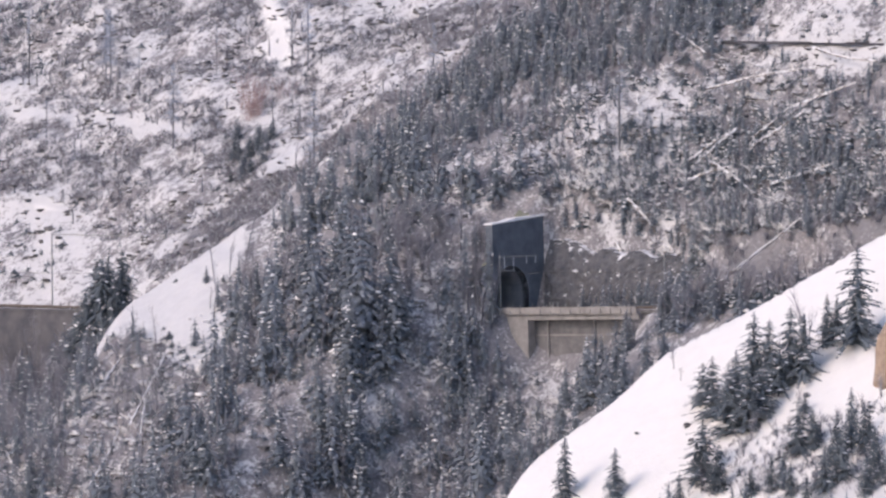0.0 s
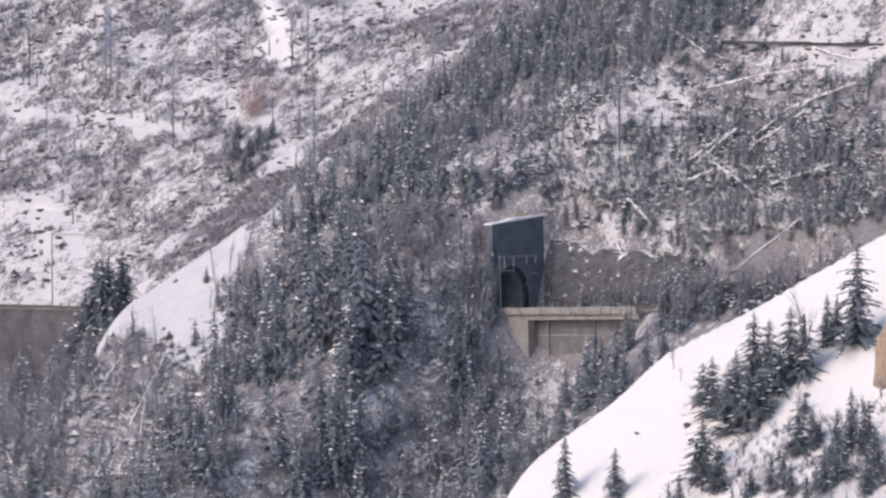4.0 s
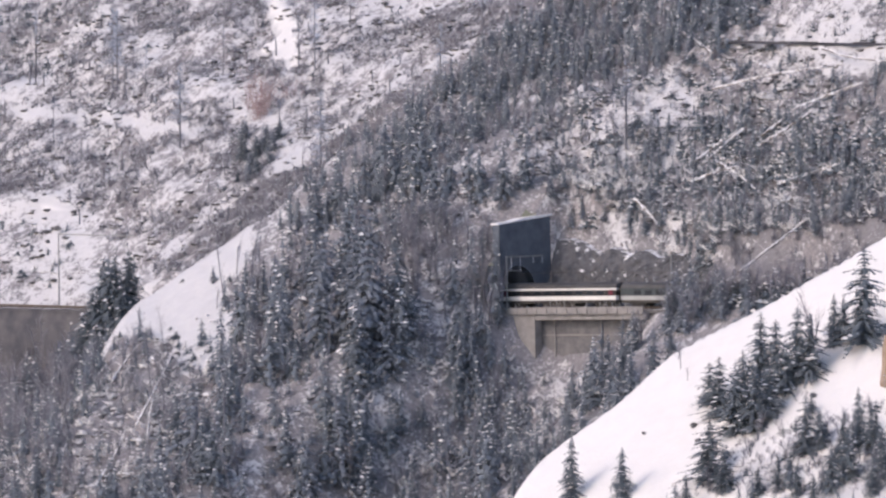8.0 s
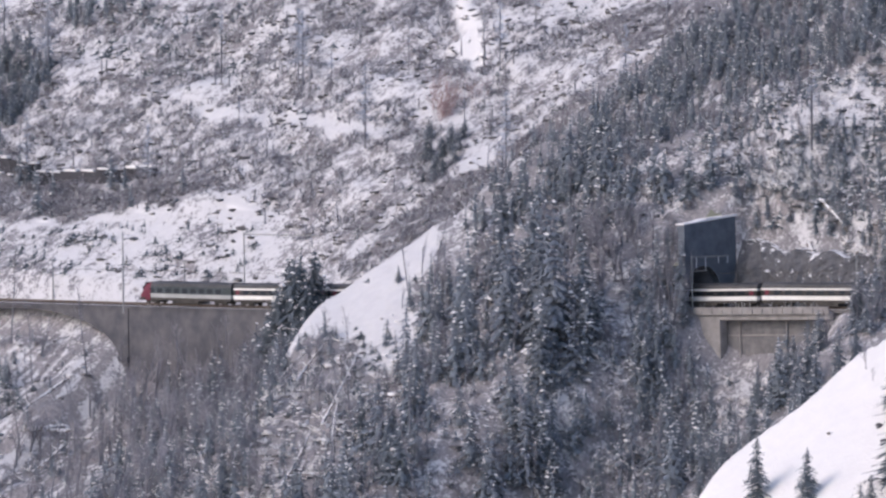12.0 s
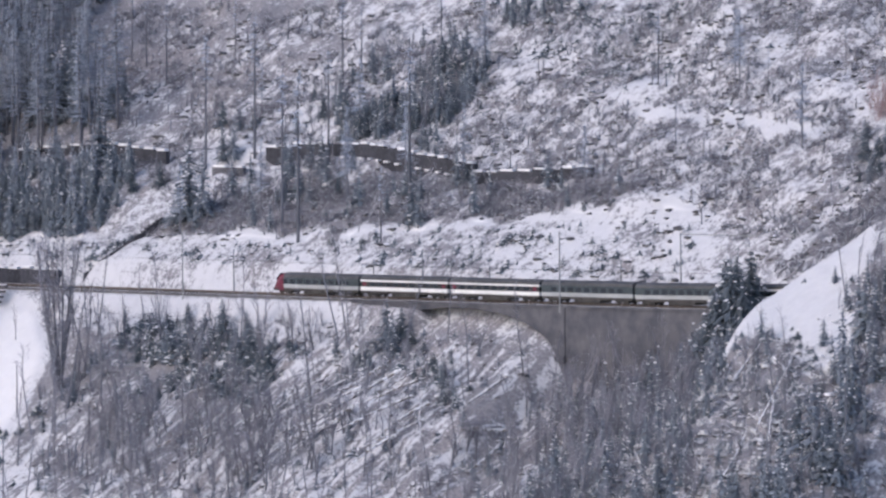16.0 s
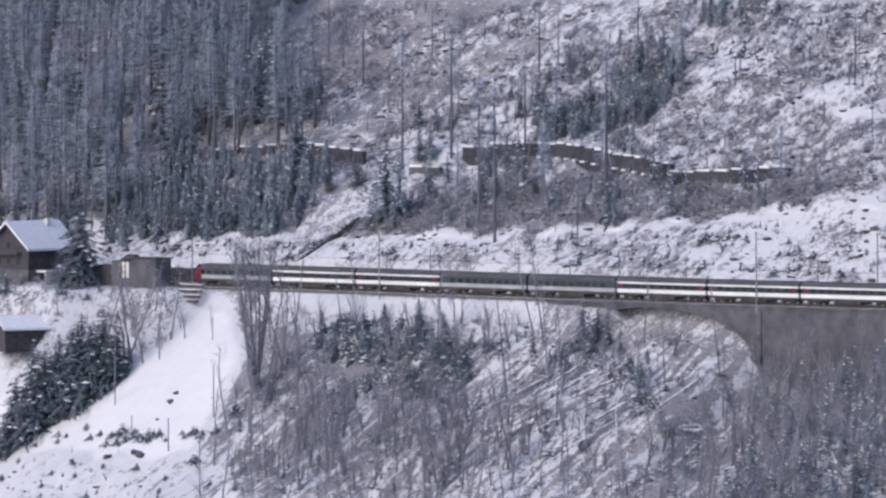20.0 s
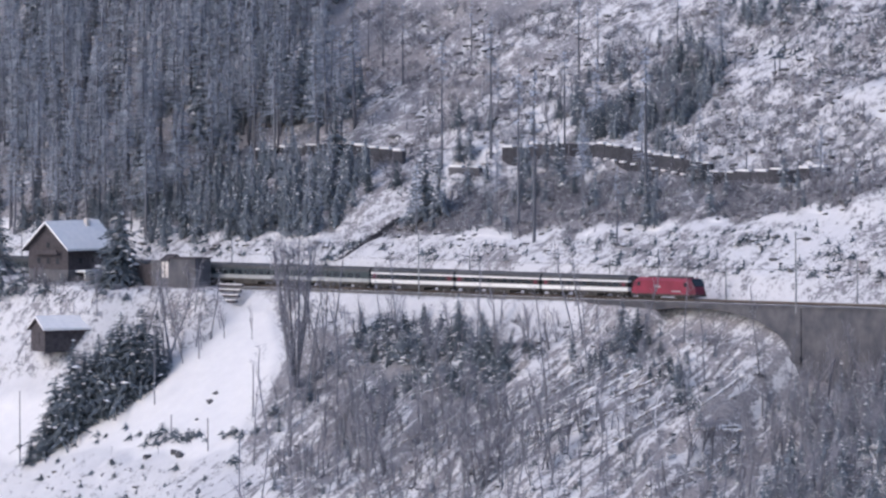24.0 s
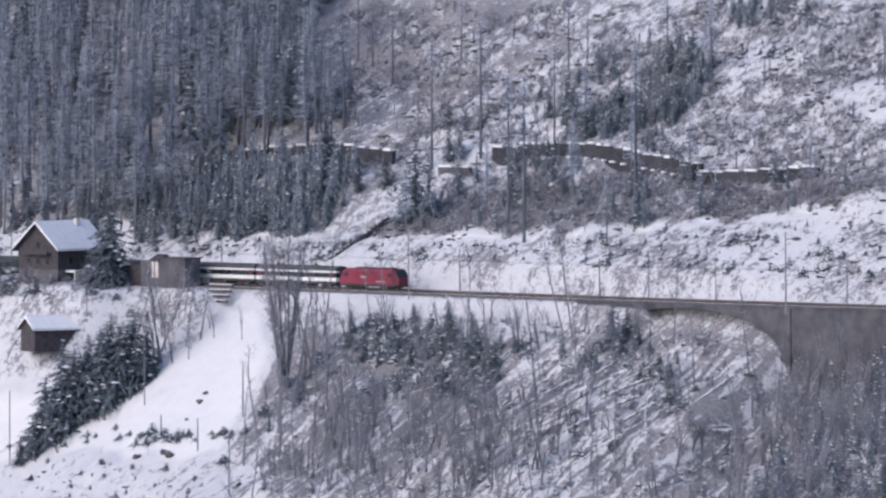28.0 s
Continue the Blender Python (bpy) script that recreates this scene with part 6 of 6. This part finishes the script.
for i, row in enumerate(((152.5, -28.5, 1.3), (153.5, -26.5, 1.0), (150.5, -33.0, 0.8), (146.5, -41.0, 1.6), (144.0, -41.5, 1.8), (152.0, -43.0, 1.6), (195.0, -38.0, 0.9), (197.0, -40.0, 1.2),
                         (-224.0, -50.0, 1.2), (-228.0, -53.0, 1.0), (-215.0, -52.0, 0.8), (-244.0, -44.0, 1.2))):
    boulder(*row, i)


# ---- woods ----
def woods():
    rng = random.Random(5)
    far_rows, far_larch, far_bare, young, wood, low = [], [], [], [], [], []
    for i, ob in enumerate(YOUNG):
        plant(YOUNG, i, (-88, -96)[i], (-30, -12)[i], 4.0, rng)

    def put(rows, i, a, b, h):
        x, y = to_world(a, b)
        rows.append((i, float(x), float(y), float(land(a, b)), rng.uniform(0, 6.28), h, rng.uniform(-0.03, 0.03)))

    def wooded(a, b):
        return smooth_land(a, b) < 0.3 and crest(a, b) < 0.2 and (not inside(REGIONS["under_dome"], a, b) or rng.random() < 0.15) and (not inside(REGIONS["bare_patch"], a, b) or rng.random() < 0.2)
    # single spruces on the rib and round the portal
    for a, b in scatter(rng, REGIONS["rib"], 52, wooded):
        plant(SPRUCES, rng.choice((0, 0, 1, 2)), a, b, rng.uniform(6, 14), rng, 1.2)
    for a, b in scatter(rng, REGIONS["rib"], 250, wooded):
        put(far_rows, rng.randrange(4), a, b, rng.uniform(5, 12))
    for a, b in scatter(rng, REGIONS["dark_band"], 330, wooded):
        put(far_rows, rng.randrange(4), a, b, rng.uniform(3, 7.5))
    for a, b in scatter(rng, REGIONS["low_wood"], 170):
        put(far_rows, rng.choice((0, 2, 2)), a, b, rng.uniform(4, 8.5))
    for a, b in scatter(rng, REGIONS["low_wood"], 14):
        plant(SPRUCES, rng.choice((0, 1, 2)), a, b, rng.uniform(5, 8), rng, 1.2)
    for a, b in scatter(rng, REGIONS["fir_patch_high"], 26):
        put(far_rows, rng.choice((0, 2)), a, b, rng.uniform(3, 5.5))
    for a, b in scatter(rng, REGIONS["band"], 24):
        put(far_rows, rng.choice((0, 1, 3)), a, b, rng.uniform(4, 9))
    for a, b in scatter(rng, REGIONS["band"], 200):
        put(far_rows, rng.randrange(4), a, b, rng.uniform(2, 6))
    for a, b in scatter(rng, REGIONS["under_bridge"], 22):
        plant(SPRUCES, rng.choice((0, 1, 3)), a, b, rng.uniform(4, 8), rng)
    for a, b in scatter(rng, REGIONS["ribtop"], 150, wooded):
        put(far_rows, rng.randrange(4), a, b, rng.uniform(2, 5))
    for a, b in scatter(rng, REGIONS["ribtop"], 60):
        put(far_bare, rng.randrange(4), a, b, rng.uniform(2.5, 6))
    for a, b in scatter(rng, REGIONS["upper_wood"], 26):
        put(far_rows, rng.choice((0, 1, 3)), a, b, rng.uniform(3, 9))
    for a, b in scatter(rng, REGIONS["upper_wood"], 60):
        put(far_bare, rng.randrange(4), a, b, rng.uniform(3, 7))
    for a, b in scatter(rng, REGIONS["hillfoot"], 120):
        put(far_bare, rng.randrange(4), a, b, rng.uniform(2, 5))
    for a, b in scatter(rng, REGIONS["cliff"], 55):
        put(far_bare, rng.randrange(4), a, b, rng.uniform(1.5, 4))
    for a, b in scatter(rng, REGIONS["cliff"], 110):
        put(far_rows, rng.randrange(4), a, b, rng.uniform(2.0, 5.0))
    for a, b in scatter(rng, REGIONS["spur_foot"], 16):
        put(far_rows, rng.randrange(4), a, b, rng.uniform(2, 6))
    for key, count, lo, hi in (("cliff_dark", 110, 2, 5), ("abutment_wood", 40, 4, 9), ("bridge_wood", 40, 3, 6), ("crag_foot", 60, 1.6, 4), ("ravine_side", 34, 2.5, 6), ("high_corner", 22, 1.5, 3.5)):
        for a, b in scatter(rng, REGIONS[key], count, wooded):
            put(far_rows, rng.randrange(4), a, b, rng.uniform(lo, hi))
    for a, b in scatter(rng, REGIONS["lee"], 70):
        put(far_bare, rng.randrange(4), a, b, rng.uniform(2.5, 5))
    for a, b in scatter(rng, REGIONS["low_left"], 130):
        put(far_rows, rng.randrange(4), a, b, rng.uniform(3, 8))
    for a, b in scatter(rng, REGIONS["under_dome"], 36):
        put(far_rows, rng.randrange(4), a, b, rng.uniform(2, 5))
    for a, b in scatter(rng, REGIONS["bare_patch"], 60):
        put(far_bare, rng.randrange(4), a, b, rng.uniform(4, 9))
    for a, b in scatter(rng, REGIONS["gorge_low"], 90):
        put(far_bare, rng.randrange(4), a, b, rng.uniform(5, 11))
    for a, b in scatter(rng, REGIONS["gorge_low"], 30):
        plant(BARES, rng.choice((5, 6)), a, b, rng.uniform(8, 15), rng, 1.1)
    for a, b in scatter(rng, REGIONS["low_left"], 60):
        put(far_bare, rng.randrange(4), a, b, rng.uniform(4, 9))
    for a, b in scatter(rng, REGIONS["viaduct_foot"], 80):
        put(far_bare, rng.randrange(4), a, b, rng.uniform(6, 12))
    for a, b in scatter(rng, REGIONS["viaduct_foot"], 34):
        put(far_rows, rng.randrange(4), a, b, rng.uniform(5, 10))
    for a, b in scatter(rng, REGIONS["spur_foot"], 30):
        put(far_bare, rng.randrange(4), a, b, rng.uniform(2, 5))
    for a, b in scatter(rng, REGIONS["scrub"], 130):
        put(far_rows, rng.randrange(4), a, b, rng.uniform(1.5, 4))
    # the dark wood beyond the houses
    def thinning(a, b):
        return rng.random() < 0.25 + (a - 172) / 60
    for a, b in scatter(rng, REGIONS["forest"], 130, thinning):
        put(wood, rng.choice((0, 1, 3, 3)), a, b, rng.uniform(7, 20) * (0.55 if b < 32 and a < 220 else 1.0))
    for a, b in scatter(rng, REGIONS["forest"], 400, thinning):
        put(far_larch, rng.randrange(2), a, b, rng.uniform(14, 26) * (0.45 if b < 32 and a < 220 else 1.0))
    for a, b in scatter(rng, REGIONS["hillfoot"], 26):
        put(far_rows, rng.choice((0, 1, 3)), a, b, rng.uniform(4, 9))
    for a, b in scatter(rng, REGIONS["hillfoot"], 6):
        plant(LARCHES, rng.randrange(2), a, b, rng.uniform(10, 20), rng)
    for a, b in scatter(rng, REGIONS["upper"], 12):
        plant(LARCHES, rng.randrange(2), a, b, rng.uniform(8, 18), rng)
    for a, b in scatter(rng, REGIONS["upper"], 60):
        put(far_bare, rng.randrange(4), a, b, rng.uniform(2, 4))
    for a, b in scatter(rng, REGIONS["gully"], 30):
        plant(SPRUCES, rng.choice((0, 2, 5)), a, b, rng.uniform(2.0, 4.2), rng, 1.5)
    for a, b in scatter(rng, REGIONS["fir_patch"], 50):
        plant(SPRUCES, rng.choice((0, 4, 5)), a, b, rng.uniform(2.8, 5.5), rng, 1.4)
    for a, b in scatter(rng, REGIONS["fir_patch"], 130):
        put(far_rows, rng.choice((0, 2)), a, b, rng.uniform(2.5, 5))
    for a, b in scatter(rng, REGIONS["forest_edge"], 80):
        put(wood, rng.choice((0, 1, 2)), a, b, rng.uniform(4, 9))
    for a, b in scatter(rng, REGIONS["upper_wood"], 10):
        plant(SPRUCES, rng.choice((0, 2, 3)), a, b, rng.uniform(3, 6), rng, 1.2)
    for key, count, lo, hi in (("upper", 300, 0.4, 1.1), ("hillfoot", 30, 0.6, 1.4), ("meadow_edge", 60, 0.5, 1.2), ("scrub", 220, 0.7, 1.9), ("cliff", 150, 0.8, 2.2), ("cliff_dark", 120, 1.0, 2.6), ("upper_dark", 130, 0.7, 1.7), ("crag_foot", 60, 0.7, 1.8), ("gorge_firs", 80, 1.2, 3.0), ("gorge", 60, 0.8, 1.8), ("under_dome", 130, 0.8, 1.8), ("bank", 210, 0.6, 1.5), ("high_path", 40, 0.6, 1.5)):
        for a, b in scatter(rng, REGIONS[key], count, lambda a, b: crest(a, b) < 0.1):
            if rng.random() < 0.14:
                plant(SHRUBS, rng.randrange(2), a, b, rng.uniform(lo, hi), rng, 1.3)
            else:
                put(low, rng.randrange(2), a, b, rng.uniform(lo, hi) * 1.15)
    # slender stems and dark firs below the line
    for a, b in scatter(rng, REGIONS["gorge"], 90):
        plant(BARES, rng.choice((5, 6)), a, b, rng.uniform(9, 19), rng)
    for a, b in scatter(rng, REGIONS["gorge_firs"], 16):
        plant(SPRUCES, rng.choice((2, 4, 5)), a, b, rng.uniform(2.5, 5), rng, 1.2)
    lone = random.Random(31)
    for i, (a, b, h) in enumerate(((127.7, 24.2, 8), (127, 26.9, 6), (94.3, 26.8, 6.9), (88.8, 24.9, 5.9), (116.3, 27.7, 5), (172.7, 44.3, 5.1), (164.8, 42.3, 4.6), (162.8, 44.1, 4.1), (128.4, 47.2, 5), (134.2, 47.8, 4.5), (137.7, 46.5, 6), (146.2, 47.8, 4.6), (112.2, 50.3, 6), (111.7, 45.9, 5.5), (83.9, 31.5, 4.4), (181.4, 24.2, 6.1), (173.2, 23.3, 5.6), (167.2, 25.4, 5.1), (198.5, 31.6, 6.2))):
        plant(SPRUCES, (2, 4, 5)[i % 3], a, b, h, lone, 1.25)
    dark = random.Random(77)
    for a, b in scatter(dark, REGIONS["gorge_dark"], 34):
        plant(SPRUCES, dark.choice((2, 4, 5)), a, b, dark.uniform(2, 4.5), dark, 1.35)
    for a, b in scatter(dark, REGIONS["gorge_dark"], 90):
        put(low, dark.randrange(2), a, b, dark.uniform(1.2, 2.6))
    for a, b in scatter(dark, REGIONS["gorge_mid"], 16):
        plant(SPRUCES, dark.choice((2, 4, 5)), a, b, dark.uniform(1.8, 3.5), dark, 1.3)
    for a, b in scatter(dark, REGIONS["gorge_mid"], 40):
        put(low, dark.randrange(2), a, b, dark.uniform(1.0, 2.2))
    for a, b in scatter(rng, REGIONS["foot"], 45):
        plant(BARES, rng.choice((0, 1, 5, 6)), a, b, rng.uniform(8, 15), rng)
    for a, b in scatter(rng, REGIONS["foot"], 26):
        put(far_rows, rng.choice((0, 1, 2)), a, b, rng.uniform(3, 8))
    for a, b in scatter(rng, REGIONS["foot"], 120):
        put(far_bare, rng.randrange(4), a, b, rng.uniform(3, 8))
    for a, b in scatter(rng, REGIONS["spur_end"], 4):
        plant(SPRUCES, rng.choice((0, 4, 5)), a, b, rng.uniform(3, 7), rng, 1.25)
    for a, b in scatter(rng, REGIONS["spur_end"], 50):
        put(far_bare, rng.randrange(4), a, b, rng.uniform(2, 5))
    for a, b in scatter(rng, REGIONS["spur_end"], 36):
        put(low, rng.randrange(2), a, b, rng.uniform(0.8, 2.0))
    for a, b in scatter(rng, REGIONS["spur_corner"], 14):
        plant(SPRUCES, rng.choice((4, 5)), a, b, rng.uniform(4, 8), rng, 1.2)
    for a, b in scatter(rng, REGIONS["rib"], 60, lambda a, b: smooth_land(a, b) < 0.3):
        plant(BARES, rng.choice((5, 6)), a, b, rng.uniform(7, 15), rng)
    # leafless trees
    for a, b in scatter(rng, REGIONS["gorge"], 120):
        plant(BARES, rng.randrange(4), a, b, rng.uniform(5, 12), rng)
    for a, b in scatter(rng, REGIONS["gorge"], 70):
        put(far_rows, rng.choice((1, 2)), a, b, rng.uniform(2, 5))
    for a, b in scatter(rng, REGIONS["gorge"], 90):
        put(far_bare, rng.randrange(4), a, b, rng.uniform(3, 8))
    for a, b in scatter(rng, REGIONS["rib"], 190, lambda a, b: smooth_land(a, b) < 0.3):
        put(far_bare, rng.randrange(4), a, b, rng.uniform(4, 9))
    for a, b in scatter(rng, REGIONS["band"], 60):
        put(far_bare, rng.randrange(4), a, b, rng.uniform(3, 7))
    for a, b in scatter(rng, REGIONS["scrub"], 70):
        put(far_bare, rng.randrange(4), a, b, rng.uniform(2, 5))
    for key, count, lo, hi in (("rib", 600, 1.2, 4.0), ("abutment", 120, 1.0, 3.0), ("ribtop", 300, 1.2, 3.6), ("cliff", 70, 1.0, 3.0), ("scrub", 130, 1.0, 3.0), ("gorge", 260, 1.2, 3.4), ("under_bridge", 90, 1.5, 4.0)):
        for a, b in scatter(rng, REGIONS[key], count, wooded):
            put(young, rng.randrange(2), a, b, rng.uniform(lo, hi))
    # growth close behind and before the line past the bridge
    for _ in range(90):
        a = rng.uniform(-216, -158)
        put(far_bare, rng.randrange(4), a, float(track_b(a)) + rng.uniform(5.0, 9.5), rng.uniform(2.5, 5.5))
    for _ in range(70):
        a = rng.uniform(-216, -141)
        put(far_rows, rng.randrange(4), a, float(track_b(a)) + rng.uniform(5.2, 9.5), rng.uniform(2.0, 5.0))
    for _ in range(45):
        a = rng.uniform(-214, -174)
        put(low, rng.randrange(2), a, float(track_b(a)) - rng.uniform(5.5, 9.0), rng.uniform(2.5, 4.5))
    for _ in range(45):
        a = rng.uniform(-214, -172)
        put(far_bare, rng.randrange(4), a, float(track_b(a)) - rng.uniform(5.5, 9.5), rng.uniform(5, 8))
    for a, b in scatter(rng, REGIONS["verge"], 34):
        put(far_bare, rng.randrange(4), a, b, rng.uniform(2, 4.5))
    for a, b in scatter(rng, REGIONS["house_front"], 7):
        plant(BARES, rng.randrange(4), a, b, rng.uniform(3.5, 6), rng)
    for a, b in scatter(rng, REGIONS["house_front"], 12):
        plant(SHRUBS, rng.randrange(2), a, b, rng.uniform(1.6, 2.9), rng)
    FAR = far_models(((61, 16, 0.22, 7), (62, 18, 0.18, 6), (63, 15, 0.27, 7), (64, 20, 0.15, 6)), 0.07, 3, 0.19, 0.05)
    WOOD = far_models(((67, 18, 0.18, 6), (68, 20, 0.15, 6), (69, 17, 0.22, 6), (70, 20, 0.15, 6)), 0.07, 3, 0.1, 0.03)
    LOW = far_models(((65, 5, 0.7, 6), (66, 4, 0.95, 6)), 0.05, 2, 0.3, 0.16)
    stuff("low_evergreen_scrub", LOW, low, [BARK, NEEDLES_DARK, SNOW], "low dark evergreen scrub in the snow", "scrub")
    stuff("young_spruces", [joined(o, (0, 1)) for o in YOUNG], young, [BARK, NEEDLES_SNOWY, SNOW], "thick growth of snowy young spruces", "young spruces")
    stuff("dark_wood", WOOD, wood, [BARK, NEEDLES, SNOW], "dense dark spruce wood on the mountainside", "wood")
    stuff("spruce_wood", FAR, far_rows, [BARK, NEEDLES, SNOW], "scattered snowy spruces of the slope", "wood")
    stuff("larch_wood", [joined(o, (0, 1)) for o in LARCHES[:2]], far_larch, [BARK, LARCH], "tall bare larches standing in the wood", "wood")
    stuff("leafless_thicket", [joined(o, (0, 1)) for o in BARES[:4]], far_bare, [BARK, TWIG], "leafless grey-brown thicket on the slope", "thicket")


woods()


def brush():
    rng = random.Random(9)

    def clump(key, a, b):
        if key == "upper":
            return rng.random() < 4.0 * (float(vnoise(a / 10 + 7, b / 6)) - 0.24)
        return key not in ("gorge", "rib") or rng.random() < 9.0 * (float(vnoise(a / 10 + 7, b / 6)) - 0.40)
    kinds = [arrays(bush_mesh(40 + i)) for i in range(4)]
    rows = []
    for key, count, lo, hi in (("rib", 1700, 0.8, 2.4), ("band", 600, 0.8, 2.2), ("ribtop", 900, 0.8, 2.4), ("cliff", 500, 0.7, 2.0), ("upper_wood", 260, 0.7, 2.0), ("abutment", 220, 0.7, 1.9), ("yard", 300, 0.7, 2.4), ("spur_foot", 150, 0.6, 1.8), ("scrub", 620, 0.6, 1.6), ("high_path", 700, 0.5, 1.4), ("lee", 900, 0.8, 2.2), ("ravine_side", 160, 0.8, 2.0), ("high_corner", 150, 0.6, 1.6), ("crag_foot", 260, 0.6, 1.6), ("spur_end", 380, 0.6, 1.8), ("verge", 330, 0.5, 1.5), ("house_front", 60, 0.8, 2.2), ("gorge", 1600, 0.7, 2.2),
                               ("upper", 7600, 0.8, 2.5), ("bank", 240, 0.4, 1.0), ("foot", 900, 0.8, 2.2), ("spur_corner", 260, 0.6, 1.8), ("hillfoot", 2000, 0.7, 2.1), ("forest", 800, 0.8, 2.2), ("low_wood", 160, 0.8, 2.2), ("under_bridge", 150, 0.8, 2.0), ("meadow_edge", 360, 0.5, 1.4)):
        for a, b in scatter(rng, REGIONS[key], count, lambda a, b: key in ("yard", "bank", "spur_end", "verge", "house_front") or smooth_land(a, b) < 0.35 and clump(key, a, b)):
            x, y = to_world(a, b)
            rows.append((rng.randrange(4), float(x), float(y), float(land(a, b)), rng.uniform(0, 6.28), rng.uniform(lo, hi), rng.uniform(-0.2, 0.2)))
    for _ in range(420):
        a = rng.uniform(-216, -156)
        b = float(track_b(a)) + rng.uniform(4.8, 10.0)
        x, y = to_world(a, b)
        rows.append((rng.randrange(4), float(x), float(y), float(land(a, b)), rng.uniform(0, 6.28), rng.uniform(1.0, 2.4), rng.uniform(-0.2, 0.2)))
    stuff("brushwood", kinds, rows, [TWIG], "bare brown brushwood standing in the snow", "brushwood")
    stones = [arrays(stone_mesh(60 + i)) for i in range(4)]
    rows = []
    for key, count, lo, hi in (("rib", 500, 0.4, 1.6), ("band", 150, 0.4, 1.2), ("ribtop", 300, 0.4, 1.3), ("cliff", 160, 0.6, 2.4), ("scrub", 420, 0.4, 1.8), ("gorge", 500, 0.4, 1.4),
                               ("upper", 1700, 0.4, 1.6), ("bank", 90, 0.7, 1.8), ("hillfoot", 200, 0.5, 1.5), ("meadow_edge", 130, 0.5, 1.3), ("high_path", 160, 0.5, 1.6)):
        for a, b in scatter(rng, REGIONS[key], count, lambda a, b: vnoise(a / 5.0, b / 5.0) > 0.47):
            x, y = to_world(a, b)
            rows.append((rng.randrange(4), float(x), float(y), float(land(a, b)), rng.uniform(0, 6.28), rng.uniform(lo, hi), rng.uniform(-0.2, 0.2)))
    cushions = [arrays(stone_mesh(80 + i, 0.4)) for i in range(4)]
    heaps = []
    for key, count, lo, hi in (("cliff", 220, 0.3, 1.2), ("crag_foot", 70, 0.3, 0.9), ("scrub", 240, 0.3, 1.1), ("rib", 380, 0.3, 1.1), ("under_dome", 240, 0.4, 1.5), ("foot", 160, 0.4, 1.1), ("gorge", 220, 0.4, 1.3), ("viaduct_foot", 140, 0.4, 1.2), ("abutment", 80, 0.4, 1.2)):
        for a, b in scatter(rng, REGIONS[key], count, lambda a, b: vnoise(a / 7.0 + 11, b / 4.0) > 0.46):
            x, y = to_world(a, b)
            heaps.append((rng.randrange(4), float(x), float(y), float(land(a, b)) + rng.uniform(0.1, 0.8), rng.uniform(0, 6.28), rng.uniform(lo, hi) * 0.85, rng.uniform(-0.2, 0.2)))
    laden = [arrays(bush_mesh(90 + i, 6, 1.6, 0.11)) for i in range(4)]
    twigs = []
    for key, count, lo, hi in (("cliff", 200, 0.6, 1.7), ("crag_foot", 220, 0.6, 1.7), ("scrub", 180, 0.5, 1.5), ("rib", 320, 0.5, 1.4), ("under_dome", 200, 0.5, 1.5), ("abutment", 200, 0.6, 1.7), ("ravine_side", 110, 0.6, 1.6), ("foot", 120, 0.5, 1.3), ("viaduct_foot", 160, 0.5, 1.4), ("gorge", 160, 0.5, 1.3), ("low_left", 160, 0.5, 1.4), ("bridge_wood", 60, 0.6, 1.4)):
        for a, b in scatter(rng, REGIONS[key], count, lambda a, b: vnoise(a / 5.0 + 11, b / 3.0) > 0.45 and smooth_land(a, b) < 0.3):
            x, y = to_world(a, b)
            twigs.append((rng.randrange(4), float(x), float(y), float(land(a, b)) + rng.uniform(0.1, 0.9), rng.uniform(0, 6.28), rng.uniform(lo, hi), rng.uniform(-0.4, 0.4)))
    stuff("snow_laden_brush", laden, twigs, [SNOW], "low branches thickly coated in fresh snow", "brushwood")
    stuff("snow_cushions", cushions, heaps, [SNOW], "cushions of fresh snow on low brush and stones", "snow")
    stuff("tussocks", stones, rows, [ROCK], "dark stones and tussocks poking out of the snow", "stones")


brush()


# ---- the train runs up the valley at a steady speed ----
def front(t):
    """Where the head of the train is: nearly steady, slowing a little at the end."""
    return FRONT_AT_20 + SPEED * (t - 20.0) + float(np.interp(t, [0, 8, 11, 14, 17, 20, 24, 28], [-1.2, -1.2, -0.7, 0.0, 0.4, 0.0, -1.1, -2.8]))


def motions():
    times = [0.5 * i for i in range(57)]
    for i, car in enumerate(TRAIN):
        back = PITCH * i + LENGTH / 2 if i < 8 else PITCH * 8 + LOCO / 2
        walk(car, [(t, track_pose(front(t) - back, NEAR)) for t in times])


motions()
